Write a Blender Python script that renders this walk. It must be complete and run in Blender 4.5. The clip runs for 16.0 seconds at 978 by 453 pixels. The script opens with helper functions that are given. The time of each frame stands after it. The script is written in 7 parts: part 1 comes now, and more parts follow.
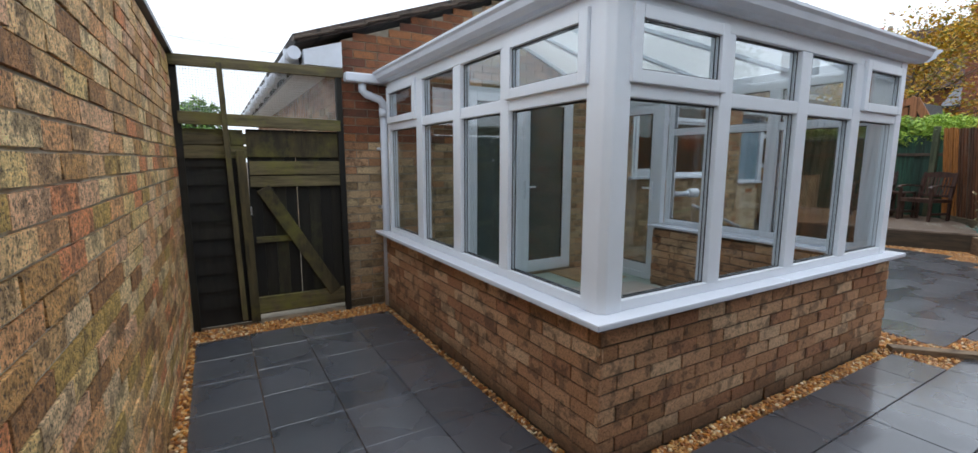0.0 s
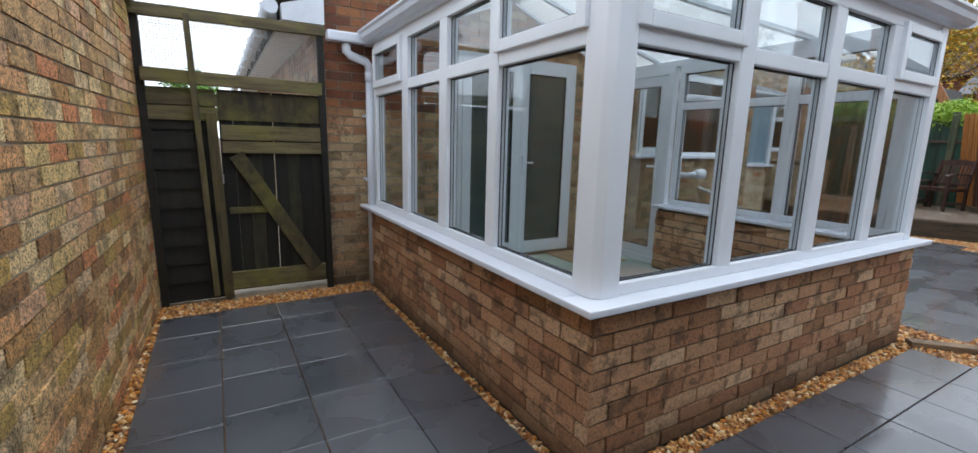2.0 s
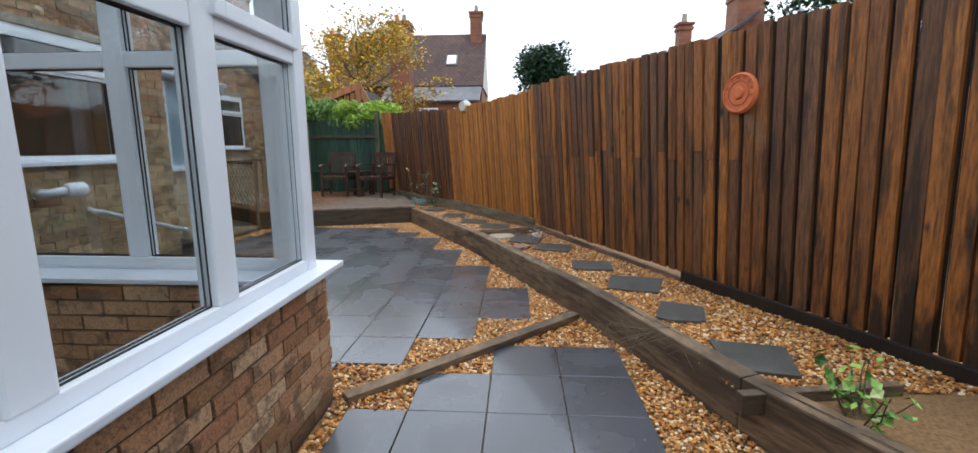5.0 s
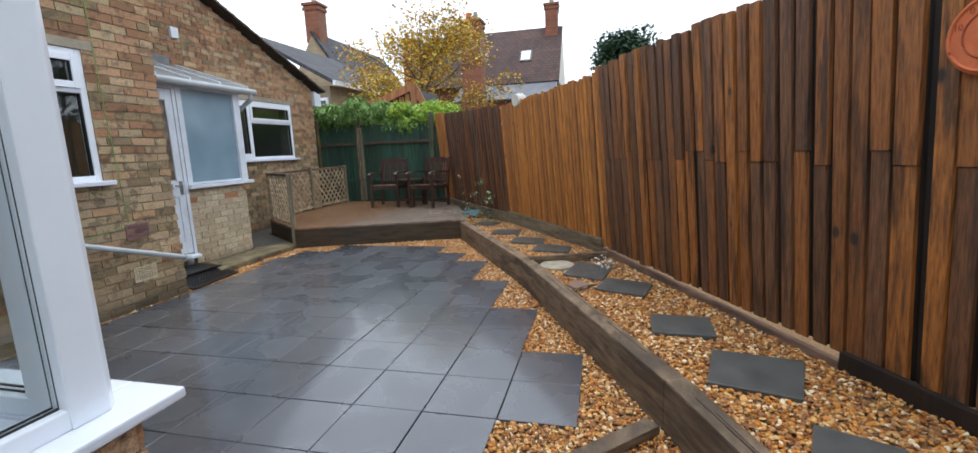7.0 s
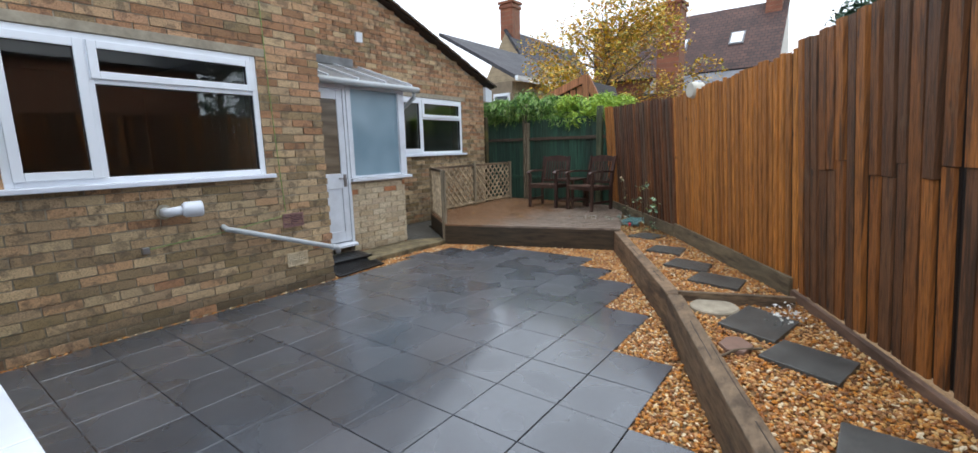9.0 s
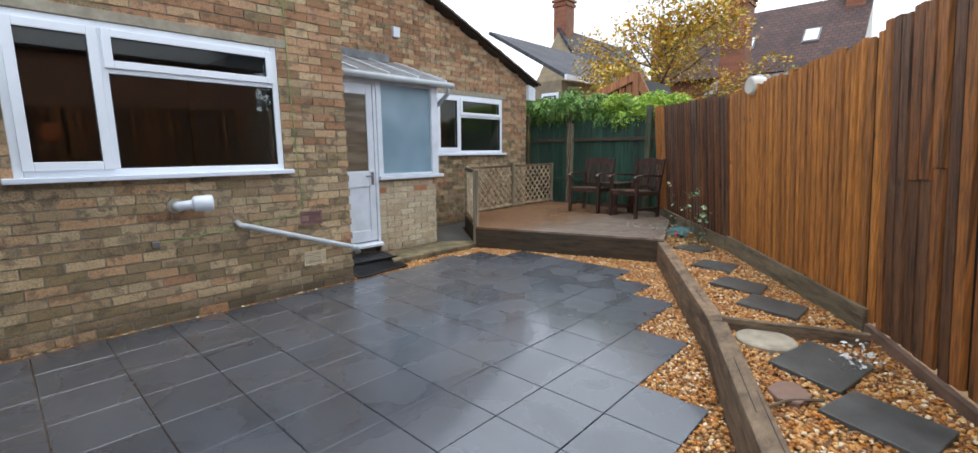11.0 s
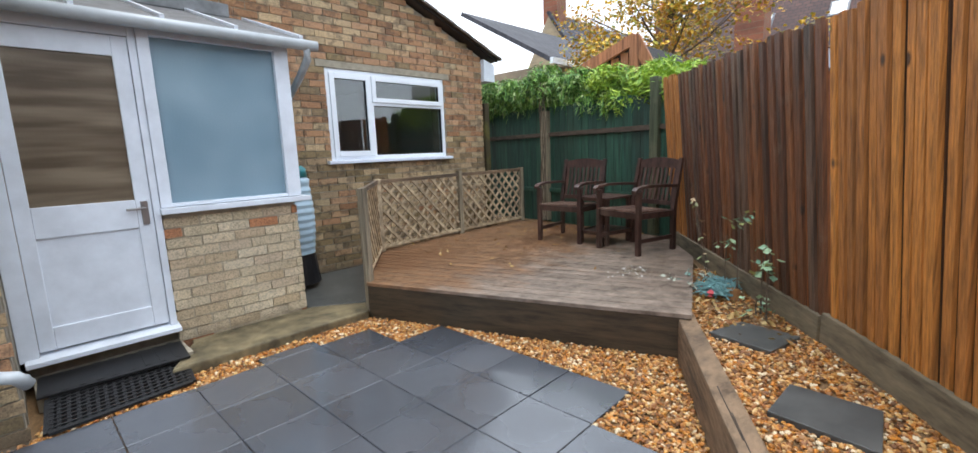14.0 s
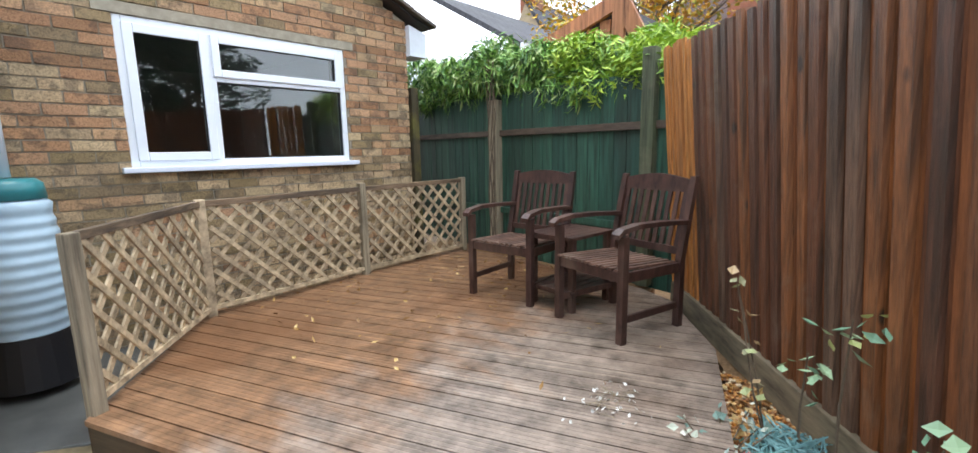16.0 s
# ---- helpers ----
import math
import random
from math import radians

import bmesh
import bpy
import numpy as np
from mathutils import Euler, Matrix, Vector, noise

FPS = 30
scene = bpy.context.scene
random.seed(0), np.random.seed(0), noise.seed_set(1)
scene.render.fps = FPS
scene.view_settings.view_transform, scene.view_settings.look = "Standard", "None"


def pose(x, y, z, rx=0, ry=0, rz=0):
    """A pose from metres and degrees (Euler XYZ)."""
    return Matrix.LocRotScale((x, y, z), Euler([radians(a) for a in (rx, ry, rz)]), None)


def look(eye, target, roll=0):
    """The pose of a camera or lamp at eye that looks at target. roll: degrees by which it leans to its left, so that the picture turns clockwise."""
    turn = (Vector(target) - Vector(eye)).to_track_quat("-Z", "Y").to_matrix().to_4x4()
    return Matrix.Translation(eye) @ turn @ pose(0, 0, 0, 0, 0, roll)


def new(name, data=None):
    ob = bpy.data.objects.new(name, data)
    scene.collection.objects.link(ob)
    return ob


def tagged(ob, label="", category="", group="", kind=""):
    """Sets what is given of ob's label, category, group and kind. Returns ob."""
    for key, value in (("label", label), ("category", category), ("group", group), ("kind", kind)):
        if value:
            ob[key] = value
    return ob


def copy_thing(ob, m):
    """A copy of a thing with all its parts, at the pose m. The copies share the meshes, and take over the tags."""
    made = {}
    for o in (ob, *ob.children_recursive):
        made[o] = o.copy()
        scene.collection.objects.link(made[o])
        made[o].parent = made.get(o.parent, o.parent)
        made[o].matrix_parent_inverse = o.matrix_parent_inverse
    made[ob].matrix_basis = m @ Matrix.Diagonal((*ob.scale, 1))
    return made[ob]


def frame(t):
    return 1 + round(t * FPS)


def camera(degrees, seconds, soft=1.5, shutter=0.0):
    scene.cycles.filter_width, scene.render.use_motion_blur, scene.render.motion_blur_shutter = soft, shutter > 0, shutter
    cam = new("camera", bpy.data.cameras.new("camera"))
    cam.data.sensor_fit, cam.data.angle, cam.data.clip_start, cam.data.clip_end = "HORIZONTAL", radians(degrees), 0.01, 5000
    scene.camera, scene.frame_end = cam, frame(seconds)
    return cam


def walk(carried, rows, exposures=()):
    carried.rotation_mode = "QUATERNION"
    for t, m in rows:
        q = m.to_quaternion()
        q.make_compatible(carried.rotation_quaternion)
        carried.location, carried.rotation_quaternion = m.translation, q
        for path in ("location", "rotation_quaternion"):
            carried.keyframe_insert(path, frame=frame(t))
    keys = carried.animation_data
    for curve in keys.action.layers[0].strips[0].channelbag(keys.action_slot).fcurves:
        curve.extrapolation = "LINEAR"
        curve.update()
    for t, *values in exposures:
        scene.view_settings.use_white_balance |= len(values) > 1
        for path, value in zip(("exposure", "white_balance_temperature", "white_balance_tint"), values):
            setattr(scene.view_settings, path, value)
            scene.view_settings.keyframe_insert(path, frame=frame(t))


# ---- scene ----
cam = camera(93.0, 16.0)

PATH = [
    (0, (0.546, 0.81, 1.407), (1.554, 2.514, 1.126), 0.2),
    (0.5, (0.51, 0.835, 1.357), (1.385, 2.611, 1.071), 0.3),
    (1, (0.503, 0.849, 1.3), (1.318, 2.653, 1.016), 0.5),
    (1.5, (0.594, 0.88, 1.292), (1.401, 2.687, 1.0), 0.8),
    (2, (0.764, 1.002, 1.315), (1.76, 2.699, 0.958), 1.5),
    (2.5, (0.969, 1.072, 1.356), (2.38, 2.427, 0.94), 1.2),
    (3, (1.231, 1.121, 1.356), (2.953, 2.043, 0.925), 1.1),
    (3.5, (1.518, 1.193, 1.333), (3.378, 1.8, 0.922), 1.1),
    (4, (1.88, 1.272, 1.314), (3.829, 1.556, 0.969), 1.0),
    (4.2, (2.039, 1.277, 1.296), (4.003, 1.438, 0.96), 1.1),
    (6.3, (3.499, 1.122, 1.339), (5.465, 1.274, 1.002), -1.8),
    (6.5, (3.607, 1.094, 1.339), (5.558, 1.385, 1.009), -2.2),
    (7, (4.005, 1.037, 1.35), (5.92, 1.507, 1.017), -2.3),
    (7.5, (4.324, 0.978, 1.35), (6.2, 1.589, 1.025), -1.9),
    (8, (4.564, 0.909, 1.37), (6.351, 1.747, 1.044), -1.7),
    (8.5, (4.721, 0.871, 1.381), (6.398, 1.911, 1.054), -1.6),
    (9, (4.803, 0.827, 1.398), (6.385, 2.005, 1.064), -1.4),
    (9.2, (4.827, 0.8, 1.408), (6.369, 2.027, 1.068), -1.3),
    (11.3, (5.438, 0.896, 1.37), (6.883, 2.239, 1.044), -0.3),
    (11.5, (5.602, 0.962, 1.371), (7.095, 2.253, 1.048), -0.3),
    (12, (6.09, 1.12, 1.356), (7.675, 2.297, 1.035), -0.3),
    (12.5, (6.569, 1.3, 1.339), (8.174, 2.45, 1.018), -1.1),
    (13, (7.038, 1.557, 1.315), (8.649, 2.698, 0.995), -1.6),
    (13.5, (7.47, 1.803, 1.34), (9.018, 3.029, 1.02), -1.9),
    (14, (7.873, 2.042, 1.348), (9.296, 3.411, 1.03), -2.2),
    (14.5, (8.308, 2.29, 1.37), (9.682, 3.709, 1.053), -1.7),
    (15, (8.745, 2.496, 1.411), (10.125, 3.907, 1.087), -1.4),
    (15.5, (9.216, 2.718, 1.402), (10.656, 4.068, 1.076), -1.2),
    (16, (9.679, 2.948, 1.397), (11.153, 4.26, 1.068), -1.0),
]
EXPOSURES = [(0, 0.75), (1.5, 0.8), (2.5, 1.2), (3, 1.35), (3.5, 1.15), (4, 1.0), (6.5, 0.95), (9, 1.0), (11.5, 1.1), (12.5, 1.1), (13.5, 1.25), (14.5, 1.33), (15, 1.36), (15.5, 1.52), (16, 1.68)]
walk(cam, [(t, look(eye, target, roll)) for t, eye, target, roll in PATH], EXPOSURES)
# ---------------------------------------------------------------- light
world = bpy.data.worlds.new("world")
scene.world = world
world.use_nodes = True
wt = world.node_tree
wt.nodes.clear()
w_out = wt.nodes.new("ShaderNodeOutputWorld")
w_bg = wt.nodes.new("ShaderNodeBackground")
w_sky = wt.nodes.new("ShaderNodeTexSky")
w_sky.sky_type = "NISHITA"
w_sky.sun_disc = False
w_sky.sun_elevation, w_sky.sun_rotation = radians(84), radians(135)
w_mix = wt.nodes.new("ShaderNodeMixRGB")
w_mix.inputs["Fac"].default_value = 0.93
w_mix.inputs["Color2"].default_value = (7.25, 8.0, 9.0, 1)   # an overcast sheet of cloud over the blue
w_bg.inputs["Strength"].default_value = 0.115
wt.links.new(w_sky.outputs["Color"], w_mix.inputs["Color1"])
wt.links.new(w_mix.outputs["Color"], w_bg.inputs["Color"])
wt.links.new(w_bg.outputs["Background"], w_out.inputs["Surface"])
sun = new("sun", bpy.data.lights.new("sun", "SUN"))
sun.data.energy, sun.data.angle, sun.data.color = 0.75, radians(25), (1, 0.99, 0.97)
sun.matrix_world = look((0.6, -0.6, 9), (0, 0, 0))


# ---------------------------------------------------------------- materials
def material(name, rough=0.6, metal=0.0):
    m = bpy.data.materials.new(name)
    m.use_nodes = True
    b = m.node_tree.nodes["Principled BSDF"]
    b.inputs["Roughness"].default_value, b.inputs["Metallic"].default_value = rough, metal
    return m, m.node_tree.nodes, m.node_tree.links, b


def noise_node(n, l, scale, detail=4, rough=0.6, stretch=(1, 1, 1), coords="Object"):
    tc, mp, t = n.new("ShaderNodeTexCoord"), n.new("ShaderNodeMapping"), n.new("ShaderNodeTexNoise")
    mp.inputs["Scale"].default_value = stretch
    t.inputs["Scale"].default_value, t.inputs["Detail"].default_value, t.inputs["Roughness"].default_value = scale, detail, rough
    if coords == "World":
        g = n.new("ShaderNodeNewGeometry")
        l.new(g.outputs["Position"], mp.inputs["Vector"])
    else:
        l.new(tc.outputs[coords], mp.inputs["Vector"])
    l.new(mp.outputs["Vector"], t.inputs["Vector"])
    return t.outputs["Fac"]


def ramp(n, l, fac, stops, constant=False):
    r = n.new("ShaderNodeValToRGB")
    if constant:
        r.color_ramp.interpolation = "CONSTANT"
    e = r.color_ramp.elements
    while len(e) < len(stops):
        e.new(0.5)
    for i, (p, c) in enumerate(stops):
        e[i].position = p
        e[i].color = (*c, 1) if len(c) == 3 else c
    l.new(fac, r.inputs["Fac"])
    return r.outputs["Color"]


def mix(n, l, fac, a, b, kind="MIX"):
    m = n.new("ShaderNodeMixRGB")
    m.blend_type = kind
    for value, socket in ((fac, m.inputs["Fac"]), (a, m.inputs["Color1"]), (b, m.inputs["Color2"])):
        if isinstance(value, (int, float)):
            socket.default_value = value
        elif isinstance(value, tuple):
            socket.default_value = (*value, 1)
        else:
            l.new(value, socket)
    return m.outputs["Color"]


def math_node(n, l, op, a, b=0.0):
    m = n.new("ShaderNodeMath")
    m.operation = op
    for value, socket in ((a, m.inputs[0]), (b, m.inputs[1])):
        if isinstance(value, (int, float)):
            socket.default_value = value
        else:
            l.new(value, socket)
    return m.outputs[0]


def bump(n, l, b, height, strength=0.3, dist=0.01):
    u = n.new("ShaderNodeBump")
    u.inputs["Strength"].default_value, u.inputs["Distance"].default_value = strength, dist
    l.new(height, u.inputs["Height"])
    l.new(u.outputs["Normal"], b.inputs["Normal"])


def any_random(n, l):
    """A number for each piece, whether it is an object or an island of a joined mesh."""
    o, g = n.new("ShaderNodeObjectInfo"), n.new("ShaderNodeNewGeometry")
    return math_node(n, l, "FRACT", math_node(n, l, "ADD", o.outputs["Random"], g.outputs["Random Per Island"]))


def brick_material(name, tones, moss=0.0, speck=0.0, blotch=0.5, dark=(0.07, 0.05, 0.035), low=0.0, rough=0.0):
    m, n, l, b = material(name, 0.82)
    r = any_random(n, l)
    c = ramp(n, l, r, [(i / len(tones), t) for i, t in enumerate(tones)], True)
    big = noise_node(n, l, 9, 3, 0.6, coords="World")
    c = mix(n, l, math_node(n, l, "MULTIPLY", ramp(n, l, big, [(0.53, (0, 0, 0)), (0.6, (1, 1, 1))]), blotch), c, dark)
    fine = noise_node(n, l, 85, 5, 0.8, coords="World")
    c = mix(n, l, 0.85, c, ramp(n, l, fine, [(0.34, (0.28, 0.27, 0.26)), (0.5, (0.95, 0.93, 0.9)), (0.7, (1.4, 1.36, 1.3))]), "MULTIPLY")
    if speck:
        pits = noise_node(n, l, 130, 2, 0.5, coords="World")
        c = mix(n, l, math_node(n, l, "MULTIPLY", ramp(n, l, pits, [(0.56, (0, 0, 0)), (0.61, (1, 1, 1))]), speck), c, (0.06, 0.042, 0.03))
    wide = noise_node(n, l, 1.6, 3, 0.6, coords="World")
    c = mix(n, l, 0.5, c, ramp(n, l, wide, [(0.3, (0.7, 0.7, 0.72)), (0.7, (1.15, 1.12, 1.05))]), "MULTIPLY")
    if moss:
        mo = noise_node(n, l, 3.3, 5, 0.7, coords="World")
        c = mix(n, l, math_node(n, l, "MULTIPLY", ramp(n, l, mo, [(0.5, (0, 0, 0)), (0.68, (1, 1, 1))]), moss), c, (0.12, 0.115, 0.02))
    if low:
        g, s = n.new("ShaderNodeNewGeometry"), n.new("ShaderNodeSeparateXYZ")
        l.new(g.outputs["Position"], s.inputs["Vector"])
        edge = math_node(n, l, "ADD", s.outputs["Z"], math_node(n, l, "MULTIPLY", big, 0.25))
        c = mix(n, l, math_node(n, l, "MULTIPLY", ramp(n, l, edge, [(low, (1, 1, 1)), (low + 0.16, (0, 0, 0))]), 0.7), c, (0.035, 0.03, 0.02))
    if rough:
        crust = noise_node(n, l, 38, 4, 0.65, coords="World")
        c = mix(n, l, 0.8 * rough, c, ramp(n, l, crust, [(0.34, (0.5, 0.45, 0.38)), (0.46, (1.25, 1.22, 1.15)), (0.7, (1.75, 1.68, 1.55))]), "MULTIPLY")
        fine = math_node(n, l, "ADD", fine, math_node(n, l, "MULTIPLY", crust, 1.6))
    l.new(c, b.inputs["Base Color"])
    bump(n, l, b, fine, 0.9, 0.009 if rough else 0.007)
    return m


def plain(name, colour, rough=0.5, metal=0.0, var=0.12, scale=6.0, grain=0.0, coat=0.0):
    m, n, l, b = material(name, rough, metal)
    t = noise_node(n, l, scale, 5, 0.6, coords="World")
    lo, hi = tuple(v * (1 - var) for v in colour), tuple(min(1, v * (1 + var)) for v in colour)
    l.new(ramp(n, l, t, [(0.3, lo), (0.7, hi)]), b.inputs["Base Color"])
    if grain:
        bump(n, l, b, noise_node(n, l, 160, 4, 0.7, coords="World"), grain, 0.004)
    b.inputs["Coat Weight"].default_value = coat
    return m


def wood(name, tones, rough=0.6, stretch=(14, 14, 0.8), scale=2.2, stain=0.5, dark=(0.02, 0.012, 0.008), grain=0.5, mould_or_sheen=None, wide=0.9, at=0.5, mould_or_sheen_at=0.5, knots=False):
    """Boards whose grain runs along the axis with the smallest stretch."""
    m, n, l, b = material(name, rough)
    r = any_random(n, l)
    c = ramp(n, l, r, [(i / len(tones), t) for i, t in enumerate(tones)], True)
    g = noise_node(n, l, scale, 8, 0.7, stretch, coords="World")
    c = mix(n, l, 0.85, c, ramp(n, l, g, [(0.34, (0.32, 0.30, 0.28)), (0.5, (0.95, 0.94, 0.92)), (0.68, (1.6, 1.58, 1.55))]), "MULTIPLY")
    s = noise_node(n, l, wide, 4, 0.65, tuple(max(0.25, v * 0.3) for v in stretch), coords="World")
    c = mix(n, l, math_node(n, l, "MULTIPLY", ramp(n, l, s, [(at, (0, 0, 0)), (at + 0.14, (1, 1, 1))]), stain), c, dark)
    if mould_or_sheen:
        k = noise_node(n, l, 2.3, 5, 0.7, coords="World")
        c = mix(n, l, ramp(n, l, k, [(mould_or_sheen_at, (0, 0, 0)), (mould_or_sheen_at + 0.16, (0.8, 0.8, 0.8))]), c, mould_or_sheen)
    if knots:
        v, q, mp = n.new("ShaderNodeTexVoronoi"), n.new("ShaderNodeNewGeometry"), n.new("ShaderNodeMapping")
        mp.inputs["Scale"].default_value = (1.6, 1.6, 1.0)
        v.inputs["Scale"].default_value = 3.0
        l.new(q.outputs["Position"], mp.inputs["Vector"])
        l.new(mp.outputs["Vector"], v.inputs["Vector"])
        c = mix(n, l, ramp(n, l, v.outputs["Distance"], [(0.07, (0.9, 0.9, 0.9)), (0.12, (0, 0, 0))]), c, (0.018, 0.011, 0.008))
    l.new(c, b.inputs["Base Color"])
    bump(n, l, b, g, grain, 0.006)
    return m


def glass_material(name, tint=(0.93, 0.95, 0.95), rough=0.0, gloss=0.06):
    m, n, l, b = material(name)
    n.remove(b)
    t, g, f, x = n.new("ShaderNodeBsdfTransparent"), n.new("ShaderNodeBsdfGlossy"), n.new("ShaderNodeLayerWeight"), n.new("ShaderNodeMixShader")
    t.inputs["Color"].default_value = (*tint, 1)
    g.inputs["Roughness"].default_value = rough
    f.inputs["Blend"].default_value = 0.5
    p = math_node(n, l, "POWER", f.outputs["Facing"], 4.0)
    l.new(math_node(n, l, "ADD", math_node(n, l, "MULTIPLY", p, 0.7), gloss), x.inputs[0])
    l.new(t.outputs[0], x.inputs[1])
    l.new(g.outputs[0], x.inputs[2])
    l.new(x.outputs[0], n["Material Output"].inputs["Surface"])
    return m


def misted_material():
    """Glass with condensation: half clear, half a damp grey-green film broken by droplets."""
    m, n, l, b = material("misted_glass", 0.18)
    b.inputs["Base Color"].default_value = (0.10, 0.135, 0.125, 1)
    t, x = n.new("ShaderNodeBsdfTransparent"), n.new("ShaderNodeMixShader")
    t.inputs["Color"].default_value = (0.8, 0.86, 0.84, 1)
    drops = noise_node(n, l, 150, 2, 0.5, coords="World")
    l.new(ramp(n, l, drops, [(0.44, (0.75, 0.75, 0.75)), (0.58, (0.35, 0.35, 0.35))]), x.inputs[0])
    l.new(t.outputs[0], x.inputs[1])
    l.new(b.outputs[0], x.inputs[2])
    bump(n, l, b, drops, 0.5, 0.003)
    l.new(x.outputs[0], n["Material Output"].inputs["Surface"])
    return m


def brick_tones(*hexes):
    return [tuple((int(h[i:i + 2], 16) / 255) ** 2.2 for i in (0, 2, 4)) for h in hexes]


M_BRICK_L = brick_material("brick_boundary", brick_tones("e6c08e", "dca878", "d0a878", "ecd0a0", "c09460", "dc9468", "e0b490", "a87c54", "e2c48a", "d4ac80", "c0a060", "e6c8a0"), moss=0.22, speck=0.8, blotch=0.55, dark=(0.13, 0.08, 0.045), rough=1.0)
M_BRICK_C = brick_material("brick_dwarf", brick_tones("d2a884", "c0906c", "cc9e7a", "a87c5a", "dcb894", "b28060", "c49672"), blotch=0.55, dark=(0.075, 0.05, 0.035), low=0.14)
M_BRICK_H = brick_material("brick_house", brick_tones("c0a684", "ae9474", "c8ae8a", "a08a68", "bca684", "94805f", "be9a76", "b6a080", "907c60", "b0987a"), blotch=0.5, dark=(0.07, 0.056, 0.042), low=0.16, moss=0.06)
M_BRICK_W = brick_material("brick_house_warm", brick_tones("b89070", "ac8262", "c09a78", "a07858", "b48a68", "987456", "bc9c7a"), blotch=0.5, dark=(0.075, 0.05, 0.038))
M_BRICK_R = brick_material("brick_red", brick_tones("8c5a3c", "a06a45", "7d4a32", "935f44", "6d4433"), blotch=0.4)
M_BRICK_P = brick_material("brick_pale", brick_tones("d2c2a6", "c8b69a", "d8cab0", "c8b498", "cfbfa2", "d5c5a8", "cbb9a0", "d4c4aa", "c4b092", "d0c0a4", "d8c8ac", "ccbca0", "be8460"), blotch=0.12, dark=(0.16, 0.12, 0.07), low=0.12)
M_MORTAR_P = plain("mortar_porch", (0.42, 0.36, 0.27), 0.9, var=0.2, scale=14, grain=0.5)
M_MORTAR_L = plain("mortar_boundary", (0.46, 0.40, 0.30), 0.9, var=0.35, scale=9, grain=0.5)
M_MORTAR = plain("mortar", (0.085, 0.066, 0.045), 0.9, var=0.3, scale=14, grain=0.5)
M_MORTAR_H = plain("mortar_house", (0.27, 0.235, 0.18), 0.9, var=0.3, scale=14, grain=0.5)
M_UPVC = plain("white_upvc", (0.80, 0.84, 0.89), 0.28, var=0.03, scale=3)
M_PAINT = plain("old_white_paint", (0.70, 0.74, 0.8), 0.45, var=0.10, scale=5, grain=0.25)
M_SILL = plain("white_sill", (0.72, 0.76, 0.84), 0.22, var=0.03)
M_GASKET = plain("black_gasket", (0.015, 0.015, 0.017), 0.5)
M_GLASS = glass_material("clear_glass")
M_GLASS_H = glass_material("house_glass", (0.8, 0.83, 0.82), 0.0, 0.09)
M_MISTED = misted_material()
M_PIPE = plain("grey_pipe", (0.42, 0.45, 0.47), 0.4, var=0.12)
M_WHITEPIPE = plain("white_pipe", (0.66, 0.7, 0.77), 0.35, var=0.06)
M_ZINC = plain("bright_metal", (0.45, 0.46, 0.47), 0.3, 0.9)
M_BLACK = plain("black_plastic", (0.012, 0.012, 0.014), 0.4)
M_CONCRETE = plain("concrete", (0.33, 0.29, 0.22), 0.85, var=0.25, scale=12, grain=0.5)
M_WETSTEP = plain("mossy_concrete", (0.15, 0.12, 0.066), 0.6, var=0.7, scale=7, grain=1.0)
M_STONE = plain("grey_slab", (0.075, 0.078, 0.075), 0.35, var=0.35, scale=7, grain=0.5)
M_EARTH = plain("earth", (0.09, 0.06, 0.035), 0.95, var=0.4, scale=9, grain=0.6)
M_LEAD = plain("dull_lead", (0.17, 0.175, 0.18), 0.5, 0.2, var=0.35, scale=9, grain=0.6)
M_SLATE = plain("slate", (0.11, 0.115, 0.13), 0.35, var=0.25, scale=2, grain=0.4)
M_RENDER = plain("pale_render", (0.6, 0.58, 0.52), 0.85, var=0.1)
M_GREENFENCE = wood("green_boards", [(0.024, 0.076, 0.052), (0.030, 0.090, 0.060), (0.020, 0.062, 0.045)], 0.55, stain=0.3)
M_SHED = wood("green_shiplap", [(0.010, 0.036, 0.016), (0.014, 0.042, 0.019), (0.009, 0.029, 0.014), (0.020, 0.032, 0.020)], 0.42, (1.3, 1.3, 16), 2.2, 0.5, (0.006, 0.012, 0.007), 0.6, mould_or_sheen=(0.085, 0.10, 0.07), wide=1.6, mould_or_sheen_at=0.6)
M_GATE = wood("mossy_planks", [(0.085, 0.066, 0.026), (0.06, 0.047, 0.02), (0.11, 0.088, 0.038)], 0.75, (10, 10, 1.2), 2, 0.5, (0.014, 0.013, 0.008), 0.6, mould_or_sheen=(0.14, 0.13, 0.024), mould_or_sheen_at=0.5)
M_GATE_H = wood("mossy_rails", [(0.14, 0.115, 0.055), (0.105, 0.085, 0.04)], 0.75, (1.2, 10, 12), 2, 0.5, (0.018, 0.018, 0.01), 0.6, mould_or_sheen=(0.17, 0.16, 0.028), mould_or_sheen_at=0.47)
M_GATE_M = wood("damp_mossy_planks", [(0.03, 0.026, 0.012), (0.022, 0.02, 0.01)], 0.7, (10, 10, 1.2), 2, 0.5, (0.006, 0.006, 0.004), 0.6, mould_or_sheen=(0.05, 0.05, 0.012), mould_or_sheen_at=0.5)
